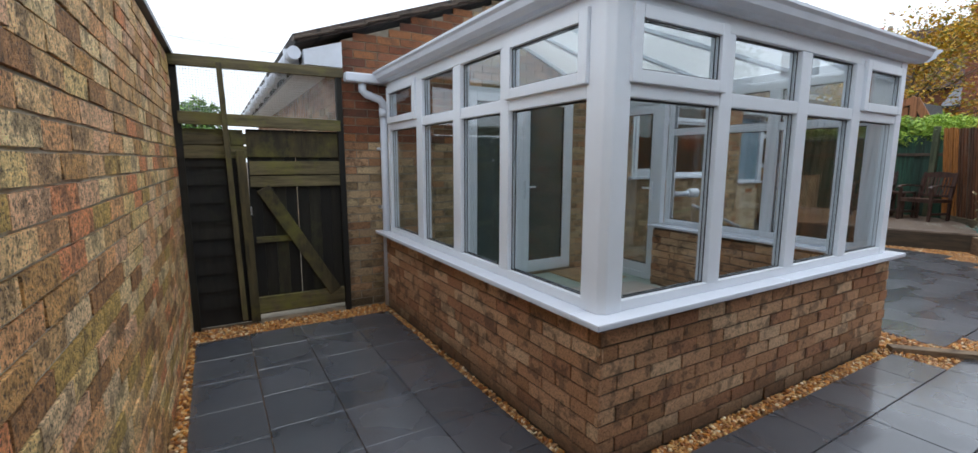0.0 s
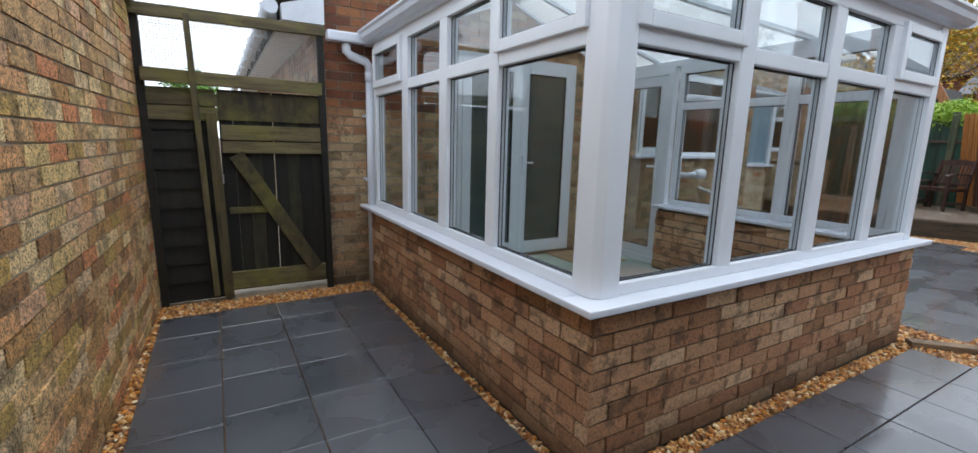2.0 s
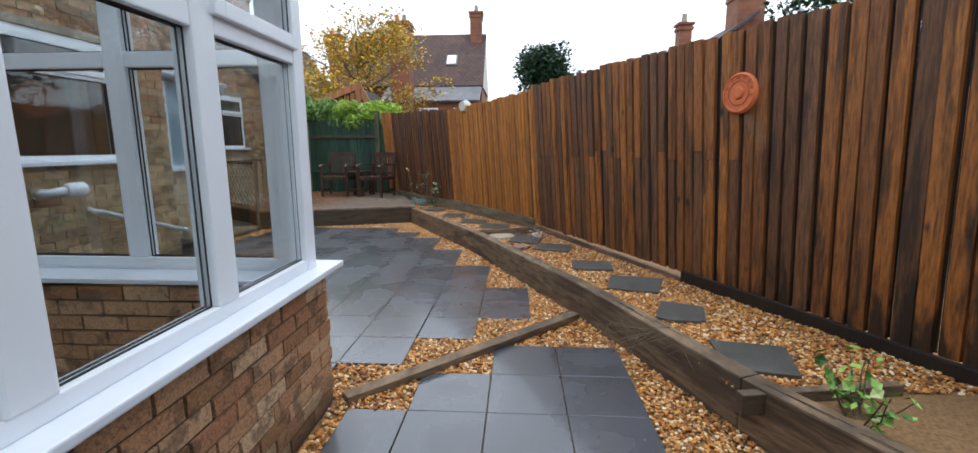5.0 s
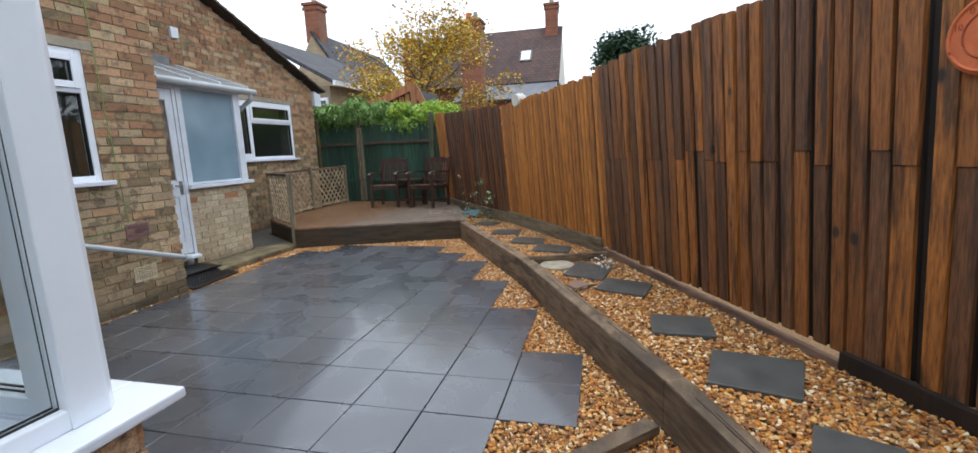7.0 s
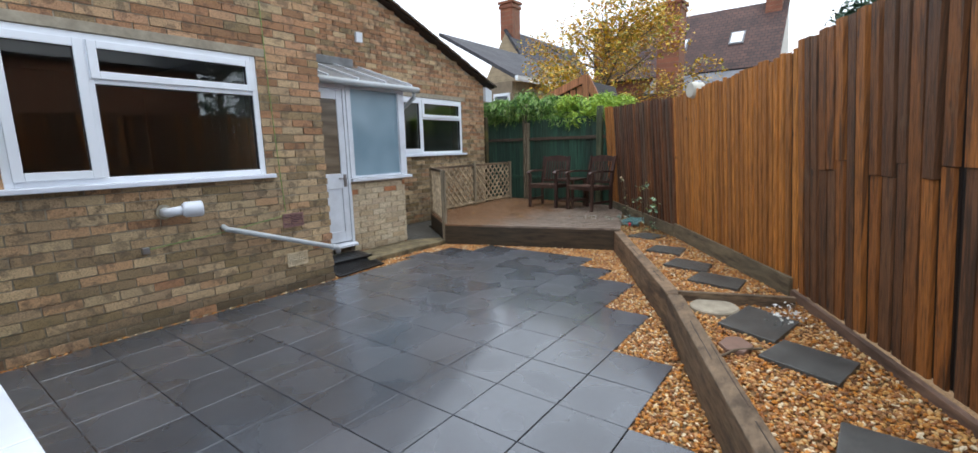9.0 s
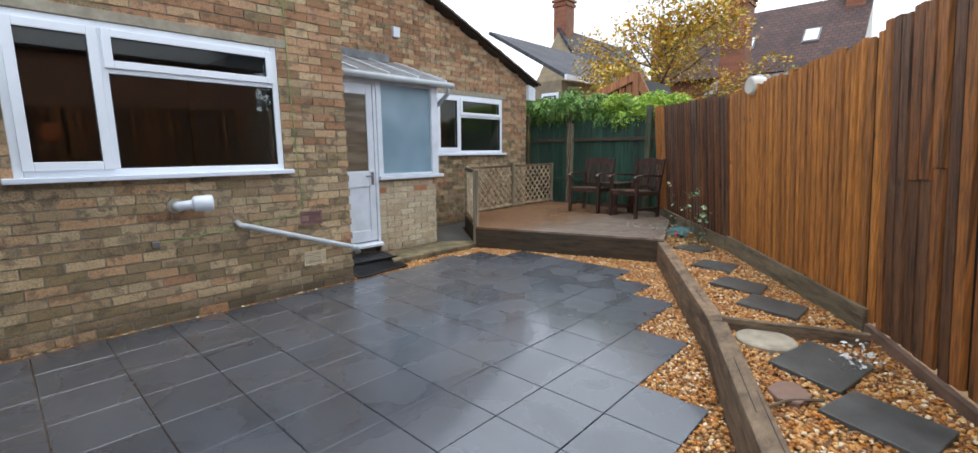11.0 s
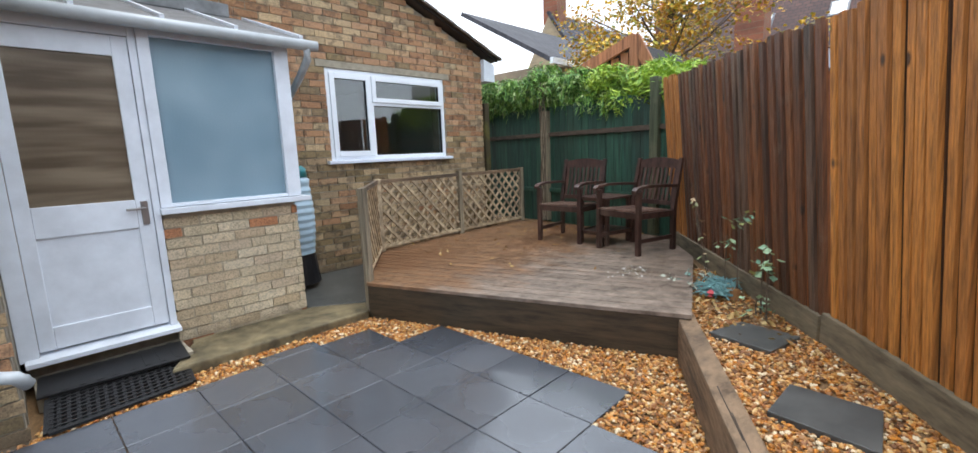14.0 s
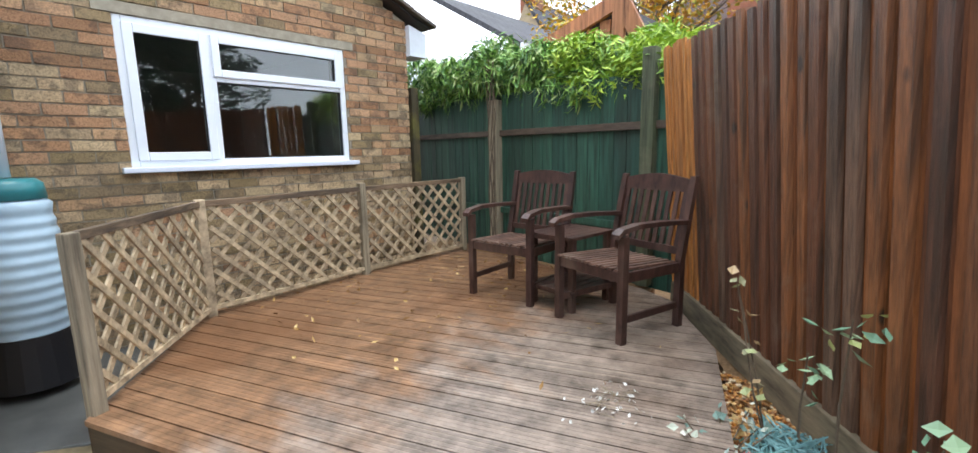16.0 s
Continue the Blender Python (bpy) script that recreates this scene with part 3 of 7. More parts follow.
def lay_bricks(ob, length, top, holes, mat, near=(0, 0), z_from=0.0):
    """Bricks in stretcher bond on a wall; those whose middle lies in the stretch near are objects of their own."""
    cache, rest, count = {}, Build(), 0
    z_max = max(z for _, z in top)
    rng = random.Random(len(ob.name) * 7 + int(length * 10))
    red, warm = Build(), Build()
    for row in range(int((z_max - z_from) / 0.075) + 1):
        z0 = z_from + row * 0.075 + 0.005
        z1 = z0 + 0.065
        u = -0.1125 * (row % 2)
        while u < length:
            spans = [(max(0, u + 0.005), min(length, u + 0.22))]
            u += 0.225
            for h in holes:
                if h[3] > z0 + 0.005 and h[2] < z1 - 0.005:
                    spans = [s for a, b in spans for s in ((a, min(b, h[0])), (max(a, h[1]), b)) if s[1] - s[0] > 0.02 and (s[1] <= h[0] or s[0] >= h[1])]
            for a, b in spans:
                if b - a < 0.025 or height_at(top, (a + b) / 2) < z1 - 0.03:
                    continue
                d = rng.uniform(-0.0025, 0.0025)
                if ob.name == "wall_kitchen" and a < 1.2 and z0 > 1.55 + 0.05 * (row % 3):
                    red.quadbox([(a, d, z0), (b, d, z0), (b, 0.02, z0), (a, 0.02, z0), (a, d, z1), (b, d, z1), (b, 0.02, z1), (a, 0.02, z1)])
                    continue
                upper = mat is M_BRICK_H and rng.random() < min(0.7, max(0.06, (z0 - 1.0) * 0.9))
                if near[0] <= (a + b) / 2 <= near[1] and count < 300:
                    key = (round((b - a) * 100), rng.randrange(3), upper)
                    if key not in cache:
                        q = random.Random(key[0] * 5 + key[1])
                        j = lambda: q.uniform(-0.0025, 0.0025)
                        w = (b - a) / 2
                        g = Build()
                        g.quadbox([(-w + j(), j(), j()), (w + j(), j(), j()), (w, 0.02, 0), (-w, 0.02, 0), (-w + j(), j(), 0.065 + j()), (w + j(), j(), 0.065 + j()), (w, 0.02, 0.065), (-w, 0.02, 0.065)])
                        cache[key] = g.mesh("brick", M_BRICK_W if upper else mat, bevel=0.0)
                    o = new("brick", cache[key])
                    o.parent = ob
                    o.location = ((a + b) / 2, d, z0)
                    count += 1
                else:
                    j = lambda: rng.uniform(-0.0025, 0.0025)
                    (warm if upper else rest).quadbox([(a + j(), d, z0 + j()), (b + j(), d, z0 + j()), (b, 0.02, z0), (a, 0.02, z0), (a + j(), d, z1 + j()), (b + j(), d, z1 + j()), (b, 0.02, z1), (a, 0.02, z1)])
    if red.v:
        me = bpy.data.meshes.new("red_brickwork")
        me.from_pydata(red.v, [], red.f)
        me.materials.append(M_BRICK_R)
        o = new("red_brickwork", me)
        o.parent = ob
        tagged(o, kind="stuff")
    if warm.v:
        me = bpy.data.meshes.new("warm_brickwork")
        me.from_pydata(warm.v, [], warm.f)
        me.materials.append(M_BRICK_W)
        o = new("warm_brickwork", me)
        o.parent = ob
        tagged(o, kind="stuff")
    if rest.v:
        me = bpy.data.meshes.new("brickwork")
        me.from_pydata(rest.v, [], rest.f)
        me.materials.append(mat)
        o = new("brickwork", me)
        o.parent = ob
        tagged(o, kind="stuff")


# ---------------------------------------------------------------- ground
WALL_Y = 5.213      # kitchen wall
BACK_Y = 6.92       # recessed wall behind the porch
CX0, CX1, CY0 = 1.94, 4.88, 2.215   # conservatory brickwork
BED = 0.20          # height of the raised gravel bed

structure("ground", Build().box(-300, 300, -300, 300, -0.6, -0.045), M_EARTH)
structure("gravel_ground", Build().prism([(0.1, -2.5), (14.2, -2.5), (14.2, 7.2), (0.1, 7.2)], -0.044, -0.02), M_GRAVELBED)
FENCE = lambda x: 0.96 + 0.463 * (x - 8.95) if x < 8.95 else 0.96 + 0.70 * (x - 8.95) if x < 10.97 else 2.374 + 0.80 * (x - 10.97)
SLEEPERS = [(3.7, -0.36), (4.75, 0.165), (6.16, 0.70), (8.40, 1.74), (10.86, 3.16)]
bed_poly = [(x + 0.02, y - 0.03) for x, y in SLEEPERS] + [(12.3, 3.58), (13.15, FENCE(13.15)), (10.97, FENCE(10.97)), (8.95, FENCE(8.95)), (3.7, FENCE(3.7))]
structure("raised_bed", Build().prism(list(reversed(bed_poly)), -0.03, BED - 0.012), M_GRAVELBED)

# conservatory floor
structure("floor_conservatory", Build().box(CX0 + 0.1, CX1 - 0.1, CY0 + 0.1, WALL_Y - 0.01, -0.03, 0.06), M_GREENGLASS)

# ---------------------------------------------------------------- walls
LEFT_LEN = 8.0
M_left = Matrix.Translation((0.105, -2.65, 0)) @ Matrix.Rotation(radians(90 - 1.5), 4, "Z")
left_top = [(0, 2.2), (LEFT_LEN, 2.2)]
wall_left = wall("wall_boundary", M_left, LEFT_LEN, 0.22, left_top, [], M_MORTAR_L, "tall boundary wall of mossy tan brick")
BRICKS.append((wall_left, LEFT_LEN, left_top, [], M_BRICK_L, (3.7, 5.9)))
cop = part("coping", Build().box(-0.02, LEFT_LEN, -0.03, 0.25, 2.2, 2.235), M_BLACK, wall_left, "thin dark edge strip", bevel=0.005)

# kitchen wall with its gable
KX0, KX1 = 1.60, 7.80
KW = (5.36 - KX0, 7.14 - KX0, 1.20, 2.28)
CD = (2.84 - KX0, 4.31 - KX0, 0.10, 2.18)
verge_l = lambda x: 2.47 + 0.35 * (x - 1.60)
kitchen_top = [(0, verge_l(KX0)), (KX1 - KX0, verge_l(KX1))]
wall_kitchen = wall("wall_kitchen", Matrix.Translation((KX0, WALL_Y, 0)), KX1 - KX0, 0.28, kitchen_top, [KW, CD], M_MORTAR_H, "brick house wall of mottled buff and brown brick")
BRICKS.append((wall_kitchen, KX1 - KX0, kitchen_top, [KW, CD], M_BRICK_H, (4.75, 6.21)))

# recessed wall
BX0, BX1 = 7.80, 12.90
BW = (10.46 - BX0, 12.16 - BX0, 1.31, 2.32)
verge_r = lambda x: 2.70 + 0.386 * (12.9 - x)
back_top = [(0, verge_r(BX0)), (BX1 - BX0, verge_r(BX1))]
wall_back = wall("wall_back", Matrix.Translation((BX0, BACK_Y, 0)), BX1 - BX0, 0.28, back_top, [BW], M_MORTAR_H, "recessed brick house wall with a sloping verge")
BRICKS.append((wall_back, BX1 - BX0, back_top, [BW], M_BRICK_H, (2.5, 5.1)))
structure("wall_return", Build().box(KX1 - 0.28, KX1 - 0.004, WALL_Y + 0.28, 9.5, -0.1, 4.4), M_MORTAR_H)
structure("wall_side_east", Build().box(BX1 - 0.28, BX1 - 0.003, BACK_Y + 0.28, 14, -0.1, 2.7), M_MORTAR_H)
wall_side_west = wall("wall_side_west", Matrix.Translation((KX0 + 0.001, 14.0, 0)) @ Matrix.Rotation(radians(-90), 4, "Z"), 8.5, 0.2, [(0, 2.45), (8.5, 2.45)], [], M_MORTAR_H)
BRICKS.append((wall_side_west, 8.5, [(0, 2.45), (8.5, 2.45)], [], M_BRICK_H, (9, 9)))
# rooms behind the windows
structure("room_wall", Build().box(1.9, 7.5, 8.9, 9.0, 0, 2.5).box(1.9, 2.0, 5.5, 8.9, 0, 2.5).box(7.4, 7.5, 5.5, 8.9, 0, 2.5).box(5.0, 5.1, 5.5, 8.9, 0, 2.5), M_PLASTER)
structure("floor_kitchen", Build().box(1.9, 7.5, 5.5, 8.9, 0.0, 0.1), M_OAK)
structure("ceiling_kitchen", Build().box(1.9, 7.5, 5.5, 9.0, 2.5, 2.6), M_PLASTER)
structure("room_wall", Build().box(9.2, 12.8, 10.4, 10.5, 0, 2.5).box(9.2, 9.3, 7.2, 10.4, 0, 2.5).box(12.55, 12.62, 7.2, 10.4, 0, 2.5), M_PLASTER)
structure("floor_bedroom", Build().box(9.2, 12.6, 7.2, 10.4, 0.0, 0.1), M_CARPET)
structure("ceiling_bedroom", Build().box(9.2, 12.6, 7.2, 10.5, 2.5, 2.6), M_PLASTER)

# roof: two slopes that meet at a ridge
roof_mat = roof_tile_material("brown_roof_tiles", ((0.07, 0.055, 0.045), (0.055, 0.045, 0.038), (0.02, 0.018, 0.016)))
RX, RZ = 7.80, verge_l(7.80) + 0.05


def slope(name, pts, thick, mat):
    g = Build()
    n = (Vector(pts[1]) - Vector(pts[0])).cross(Vector(pts[3]) - Vector(pts[0])).normalized() * thick
    g.quadbox([*pts, *[tuple(Vector(p) + n) for p in pts]])
    ob = structure(name, g, mat)
    me = ob.data
    uv = me.uv_layers.new(name="uv")
    for lp in me.loops:
        p = me.vertices[lp.vertex_index].co
        uv.data[lp.index].uv = (p.y, (p - Vector(pts[0])).dot((Vector(pts[1]) - Vector(pts[0])).normalized()))
    return ob


slope("roof_west", [(1.22, WALL_Y - 0.06, verge_l(1.22) + 0.05), (RX, WALL_Y - 0.06, RZ), (RX, 14, RZ), (1.22, 14, verge_l(1.22) + 0.05)], 0.07, roof_mat)
slope("roof_east", [(13.15, BACK_Y - 0.10, verge_r(13.15) + 0.04), (13.15, 14, verge_r(13.15) + 0.04), (RX, 14, RZ + 0.02), (RX, BACK_Y - 0.10, RZ + 0.02)], 0.07, roof_mat)
# uneven tile ends on the left verge, dark verge board on the right
for i in range(17):
    x = 1.2 + i * 0.30
    structure("verge_tile", Build().beam((x, WALL_Y - 0.04, verge_l(x) + 0.085), (x + 0.33, WALL_Y - 0.04, verge_l(x + 0.33) + 0.07), 0.13, 0.022), M_DARKWOOD, bevel=0.006)
for i in range(18):
    x = 13.2 - i * 0.30
    structure("verge_tile", Build().beam((x, BACK_Y - 0.08, verge_r(x) + 0.09), (x - 0.33, BACK_Y - 0.08, verge_r(x - 0.33) + 0.08), 0.14, 0.035), M_DARKWOOD, bevel=0.006)
structure("trim", Build().upright([(1.28, 2.22), (1.60, 2.22), (1.60, 2.44), (1.28, 2.34)], WALL_Y - 0.05, WALL_Y + 0.05), M_PAINT, label="white painted end of the eaves box")
structure("trim", Build().upright([(12.90, 2.36), (13.12, 2.36), (13.12, 2.60), (12.90, 2.66)], BACK_Y - 0.06, BACK_Y + 0.2), M_PAINT)
structure("trim", Build().box(1.30, 1.60, WALL_Y + 0.05, 14, 2.24, 2.27), M_PAINT)
gut = empty("roof_gutter", "white plastic gutter along the eaves of the house", "gutter", (1.2, WALL_Y, 2.3))
part("channel", Build().tube([(0, -0.08, 0.0), (0, 8.5, 0.0)], 0.055, 12), M_WHITEPIPE, gut, smooth=True)
for i in range(11):
    part("bracket", Build().box(-0.06, 0.06, i * 0.8 + 0.1, i * 0.8 + 0.13, -0.065, 0.06), M_WHITEPIPE, gut)


# ---------------------------------------------------------------- windows
def casement(parent, x0, x1, z0, z1, y, frame_w=0.055, depth=0.06, mat=None, name="window_frame"):
    """A frame of four bars round an opening in a plane y; the outer face looks to -y."""
    mat = mat or M_UPVC
    g = Build()
    g.box(x0, x0 + frame_w, y - depth / 2, y + depth / 2, z0, z1).box(x1 - frame_w, x1, y - depth / 2, y + depth / 2, z0, z1)
    g.box(x0 + frame_w, x1 - frame_w, y - depth / 2, y + depth / 2, z0, z0 + frame_w).box(x0 + frame_w, x1 - frame_w, y - depth / 2, y + depth / 2, z1 - frame_w, z1)
    return part(name, g, mat, parent, bevel=0.005)


def pane(parent, x0, x1, z0, z1, y, mat=None, thick=0.006, name="pane", gasket=True):
    o = part(name, Build().box(x0, x1, y - thick / 2, y + thick / 2, z0, z1), mat or M_GLASS_H, parent)
    if gasket:
        g = Build()
        w = 0.007
        g.box(x0, x0 + w, y - 0.022, y + 0.012, z0, z1).box(x1 - w, x1, y - 0.022, y + 0.012, z0, z1)
        g.box(x0, x1, y - 0.022, y + 0.012, z0, z0 + w).box(x0, x1, y - 0.022, y + 0.012, z1 - w, z1)
        part("gasket", g, M_GASKET, parent, "black rubber gasket")
    return o


def house_window(name, x0, x1, z0, z1, wall_y, mid, transom, label):
    w = tagged(new(name), label, "window", kind="structure")
    y = wall_y + 0.045
    casement(w, x0, x1, z0, z1, y, 0.05, 0.07)
    part("mullion", Build().box(mid - 0.03, mid + 0.03, y - 0.035, y + 0.035, z0 + 0.05, z1 - 0.05), M_UPVC, w, bevel=0.004)
    part("transom", Build().box(mid + 0.03, x1 - 0.05, y - 0.035, y + 0.035, transom - 0.03, transom + 0.03), M_UPVC, w, bevel=0.004)
    casement(w, x0 + 0.045, mid - 0.01, z0 + 0.045, z1 - 0.045, y - 0.02, 0.06, 0.07, name="sash")
    casement(w, mid + 0.01, x1 - 0.045, transom + 0.005, z1 - 0.045, y - 0.02, 0.055, 0.07, name="sash")
    pane(w, x0 + 0.10, mid - 0.065, z0 + 0.10, z1 - 0.10, y - 0.02)
    pane(w, mid + 0.06, x1 - 0.095, transom + 0.055, z1 - 0.095, y - 0.02)
    pane(w, mid + 0.03, x1 - 0.05, z0 + 0.05, transom - 0.03, y)
    part("window_handle", Build().box(mid - 0.05, mid - 0.035, y - 0.0, y + 0.02, z0 + 0.42, z0 + 0.56), M_UPVC, w, "white lever handle", bevel=0.003)
    part("window_sill", Build().box(x0 - 0.06, x1 + 0.06, wall_y - 0.07, y + 0.03, z0 - 0.035, z0 + 0.004), M_SILL, w, bevel=0.008)
    part("lintel", Build().box(x0 - 0.10, x1 + 0.10, wall_y - 0.006, wall_y + 0.05, z1 + 0.004, z1 + 0.078), M_CONCRETE, w, "pale concrete lintel", bevel=0.004)
    return w


house_window("window_1", 5.36, 7.14, 1.20, 2.28, WALL_Y, 5.90, 1.96, "white plastic kitchen window with a top light, shut")
house_window("window_2", 10.46, 12.16, 1.31, 2.32, BACK_Y, 11.03, 1.97, "white plastic bedroom window with a top light, shut")

# french doors between house and conservatory
fd = tagged(new("door_1"), "white plastic french doors with full glass, shut", "door", kind="structure")
casement(fd, 2.84, 4.31, 0.10, 2.18, WALL_Y + 0.02, 0.05, 0.07, name="door_frame")
for a, b in ((2.885, 3.575), (3.575, 4.265)):
    casement(fd, a, b, 0.14, 2.135, WALL_Y, 0.10, 0.06, name="door_leaf")
    pane(fd, a + 0.10, b - 0.10, 0.24, 2.035, WALL_Y, M_MISTED)
part("door_handle", Build().box(3.60, 3.625, WALL_Y - 0.06, WALL_Y - 0.03, 0.98, 1.18).box(3.60, 3.72, WALL_Y - 0.085, WALL_Y - 0.065, 1.10, 1.12), M_UPVC, fd, "white door handle", bevel=0.004)


# ---------------------------------------------------------------- conservatory
GZ0, GZ1, GZ2, GZ3 = 0.785, 1.675, 1.795, 2.02    # lower glass, upper glass
front_top = [(0, 0.70), (CX1 - CX0, 0.70)]
wall_front = wall("wall_conservatory_front", Matrix.Translation((CX0, CY0, 0)), CX1 - CX0, 0.22, front_top, [], M_MORTAR, "dwarf brick wall under the conservatory windows")
BRICKS.append((wall_front, CX1 - CX0, front_top, [], M_BRICK_C, (0, 9)))
SIDE_LEN = WALL_Y - CY0
side_top = [(0, 0.70), (SIDE_LEN, 0.70)]
wall_side = wall("wall_conservatory_side", Matrix.Translation((CX0, WALL_Y, 0)) @ Matrix.Rotation(radians(-90), 4, "Z"), SIDE_LEN, 0.22, side_top, [], M_MORTAR, "dwarf brick wall beside the narrow yard")
BRICKS.append((wall_side, SIDE_LEN, side_top, [], M_BRICK_C, (0, 9)))
EAST_LEN = 4.23 - CY0
east_top = [(0, 0.70), (EAST_LEN, 0.70)]
wall_east = wall("wall_conservatory_east", Matrix.Translation((CX1, CY0, 0)) @ Matrix.Rotation(radians(90), 4, "Z"), EAST_LEN, 0.11, east_top, [], M_MORTAR, "dwarf brick wall towards the patio")
BRICKS.append((wall_east, EAST_LEN, east_top, [], M_BRICK_C, (9, 9)))
wall_in = wall("wall_conservatory_inner", Matrix.Translation((CX1 - 0.225, 4.23, 0)) @ Matrix.Rotation(radians(-90), 4, "Z"), EAST_LEN - 0.2, 0.11, [(0, 0.70), (EAST_LEN - 0.2, 0.70)], [], M_MORTAR, "inner face of the dwarf wall")
BRICKS.append((wall_in, EAST_LEN - 0.2, [(0, 0.70), (EAST_LEN - 0.2, 0.70)], [], M_BRICK_C, (9, 9)))

cons = tagged(new("conservatory"), "white plastic conservatory glazing on a dwarf brick wall", "conservatory", kind="structure")
g = Build()
OX, OY = 0.075, 0.06
g.box(CX0 - OX, 3.35, CY0 - OY, CY0 + 0.12, 0.705, 0.735).box(CX0 - OX, CX0 + 0.12, CY0 + 0.12, WALL_Y - 0.002, 0.705, 0.735)
part("window_sill", g, M_SILL, cons, "smooth white plastic sill", bevel=0.007)
part("window_sill", Build().box(3.353, CX1 + 0.085, CY0 - OY, CY0 + 0.12, 0.705, 0.735).box(CX1 - 0.12, CX1 + 0.085, CY0 + 0.12, 4.25, 0.705, 0.735), M_SILL, cons, "smooth white plastic sill", bevel=0.007)
part("window_sill", Build().box(CX1 - 0.30, CX1 - 0.12, CY0 + 0.2, 4.25, 0.705, 0.728), M_SILL, cons, "inner white window board", bevel=0.005)
FX, FY = 2.0, 2.28       # planes of the glass, side and front
EXX = 4.80               # plane of the east glass


def glazing(parent, m, panes, openers, z_low=0.735):
    """Frames along a run: u along x in the local frame, outside towards -y, glass in the plane y = 0."""
    start, end = panes[0][0] - 0.06, panes[-1][1] + 0.06
    g = Build()
    g.box(start, end, -0.035, 0.035, z_low, GZ0)
    g.box(start, end, -0.035, 0.035, GZ3, 2.10)
    marks = [(panes[i][1], panes[i + 1][0]) for i in range(len(panes) - 1)]
    edges = [(start, panes[0][0])] + marks + [(panes[-1][1], end)]
    rails = part("window_frame", g, M_UPVC, parent, bevel=0.006)
    rails.matrix_world = m
    for a, b in edges:
        o = part("mullion", Build().box(a, b, -0.038, 0.035, GZ0 - 0.001, GZ3 + 0.001), M_UPVC, parent, bevel=0.008)
        o.matrix_world = m
    for i, (a, b) in enumerate(panes):
        o = part("transom", Build().box(a, b, -0.035, 0.035, GZ1, GZ2 - (0.05 if i not in openers else 0.0)), M_UPVC, parent, bevel=0.006)
        o.matrix_world = m
        todo = [(a, b, GZ0, GZ1, 0.0)]
        if i in openers:
            fr = casement(parent, a - 0.015, b + 0.015, GZ1 + 0.06, GZ3 + 0.03, -0.045, 0.055, 0.03, name="top_light")
            fr.matrix_world = m
            todo.append((a + 0.04, b - 0.04, GZ2 - 0.005, GZ3 - 0.025, -0.035))
        else:
            todo.append((a, b, GZ2 - 0.05, GZ3, 0.0))
        for a2, b2, z0, z1, y in todo:
            q = part("pane", Build().box(a2 - 0.004, b2 + 0.004, y - 0.003, y + 0.003, z0 - 0.004, z1 + 0.004), M_GLASS, parent)
            q.matrix_world = m
            w = 0.006
            e = Build()
            for yy in (y - 0.006, y + 0.014):
                e.box(a2, a2 + w, yy - 0.003, yy, z0, z1).box(b2 - w, b2, yy - 0.003, yy, z0, z1).box(a2, b2, yy - 0.003, yy, z0, z0 + w).box(a2, b2, yy - 0.003, yy, z1 - w, z1)
            q = part("gasket", e, M_GASKET, parent, "black rubber gasket")
            q.matrix_world = m


glazing(cons, Matrix.Translation((0, FY, 0)), [(2.085, 2.70), (2.80, 3.43), (3.54, 4.09), (4.20, 4.745)], (0, 3))
m_side = Matrix.Translation((FX, WALL_Y, 0)) @ Matrix.Rotation(radians(-90), 4, "Z")
S = lambda y: WALL_Y - y
glazing(cons, m_side, [(S(4.99), S(4.35)), (S(4.23), S(3.69)), (S(3.58), S(3.09)), (S(3.0), S(2.38))], (0, 3))
m_east = Matrix.Translation((EXX, 0, 0)) @ Matrix.Rotation(radians(90), 4, "Z")
glazing(cons, m_east, [(2.42, 3.05), (3.15, 4.12)], ())
for x, y, r in ((FX + 0.02, FY + 0.02, 0), (EXX - 0.0, FY + 0.02, 1)):
    s = 0.062 if r == 0 else 0.06
    part("corner_post", Build().prism([(x - s, y - s + 0.03), (x - s + 0.03, y - s), (x + s, y - s), (x + s, y + s), (x - s, y + s)] if r == 0 else [(x - s, y - s), (x + s - 0.03, y - s), (x + s, y - s + 0.03), (x + s, y + s), (x - s, y + s)], 0.735, 2.10), M_UPVC, cons, "white corner post", bevel=0.006)
# east door to the patio
ed = tagged(new("door_2"), "white plastic glazed door from the conservatory to the patio", "door", kind="structure")
mm = Matrix.Translation((EXX, 0, 0)) @ Matrix.Rotation(radians(90), 4, "Z")
for o in (casement(ed, 4.24, 5.19, 0.06, 2.10, 0, 0.07, 0.07, name="door_frame"), casement(ed, 4.31, 5.12, 0.13, 2.03, -0.01, 0.10, 0.06, name="door_leaf"), pane(ed, 4.41, 5.02, 0.23, 1.93, 0)):
    o.matrix_world = mm
for o in ed.children:
    o.matrix_world = mm
part("door_handle", Build().box(EXX - 0.07, EXX - 0.04, 4.34, 4.37, 0.98, 1.18).box(EXX - 0.09, EXX - 0.07, 4.34, 4.46, 1.10, 1.12), M_UPVC, ed, "white door handle", bevel=0.004)

# conservatory roof: hipped, with opal sheets between white bars
RIDGE = ((3.41, 3.75, 2.72), (3.41, WALL_Y - 0.004, 2.72))
EV = 2.13
roof = tagged(new("conservatory_roof"), "hipped conservatory roof of opal sheets between white bars", "roof", kind="structure")
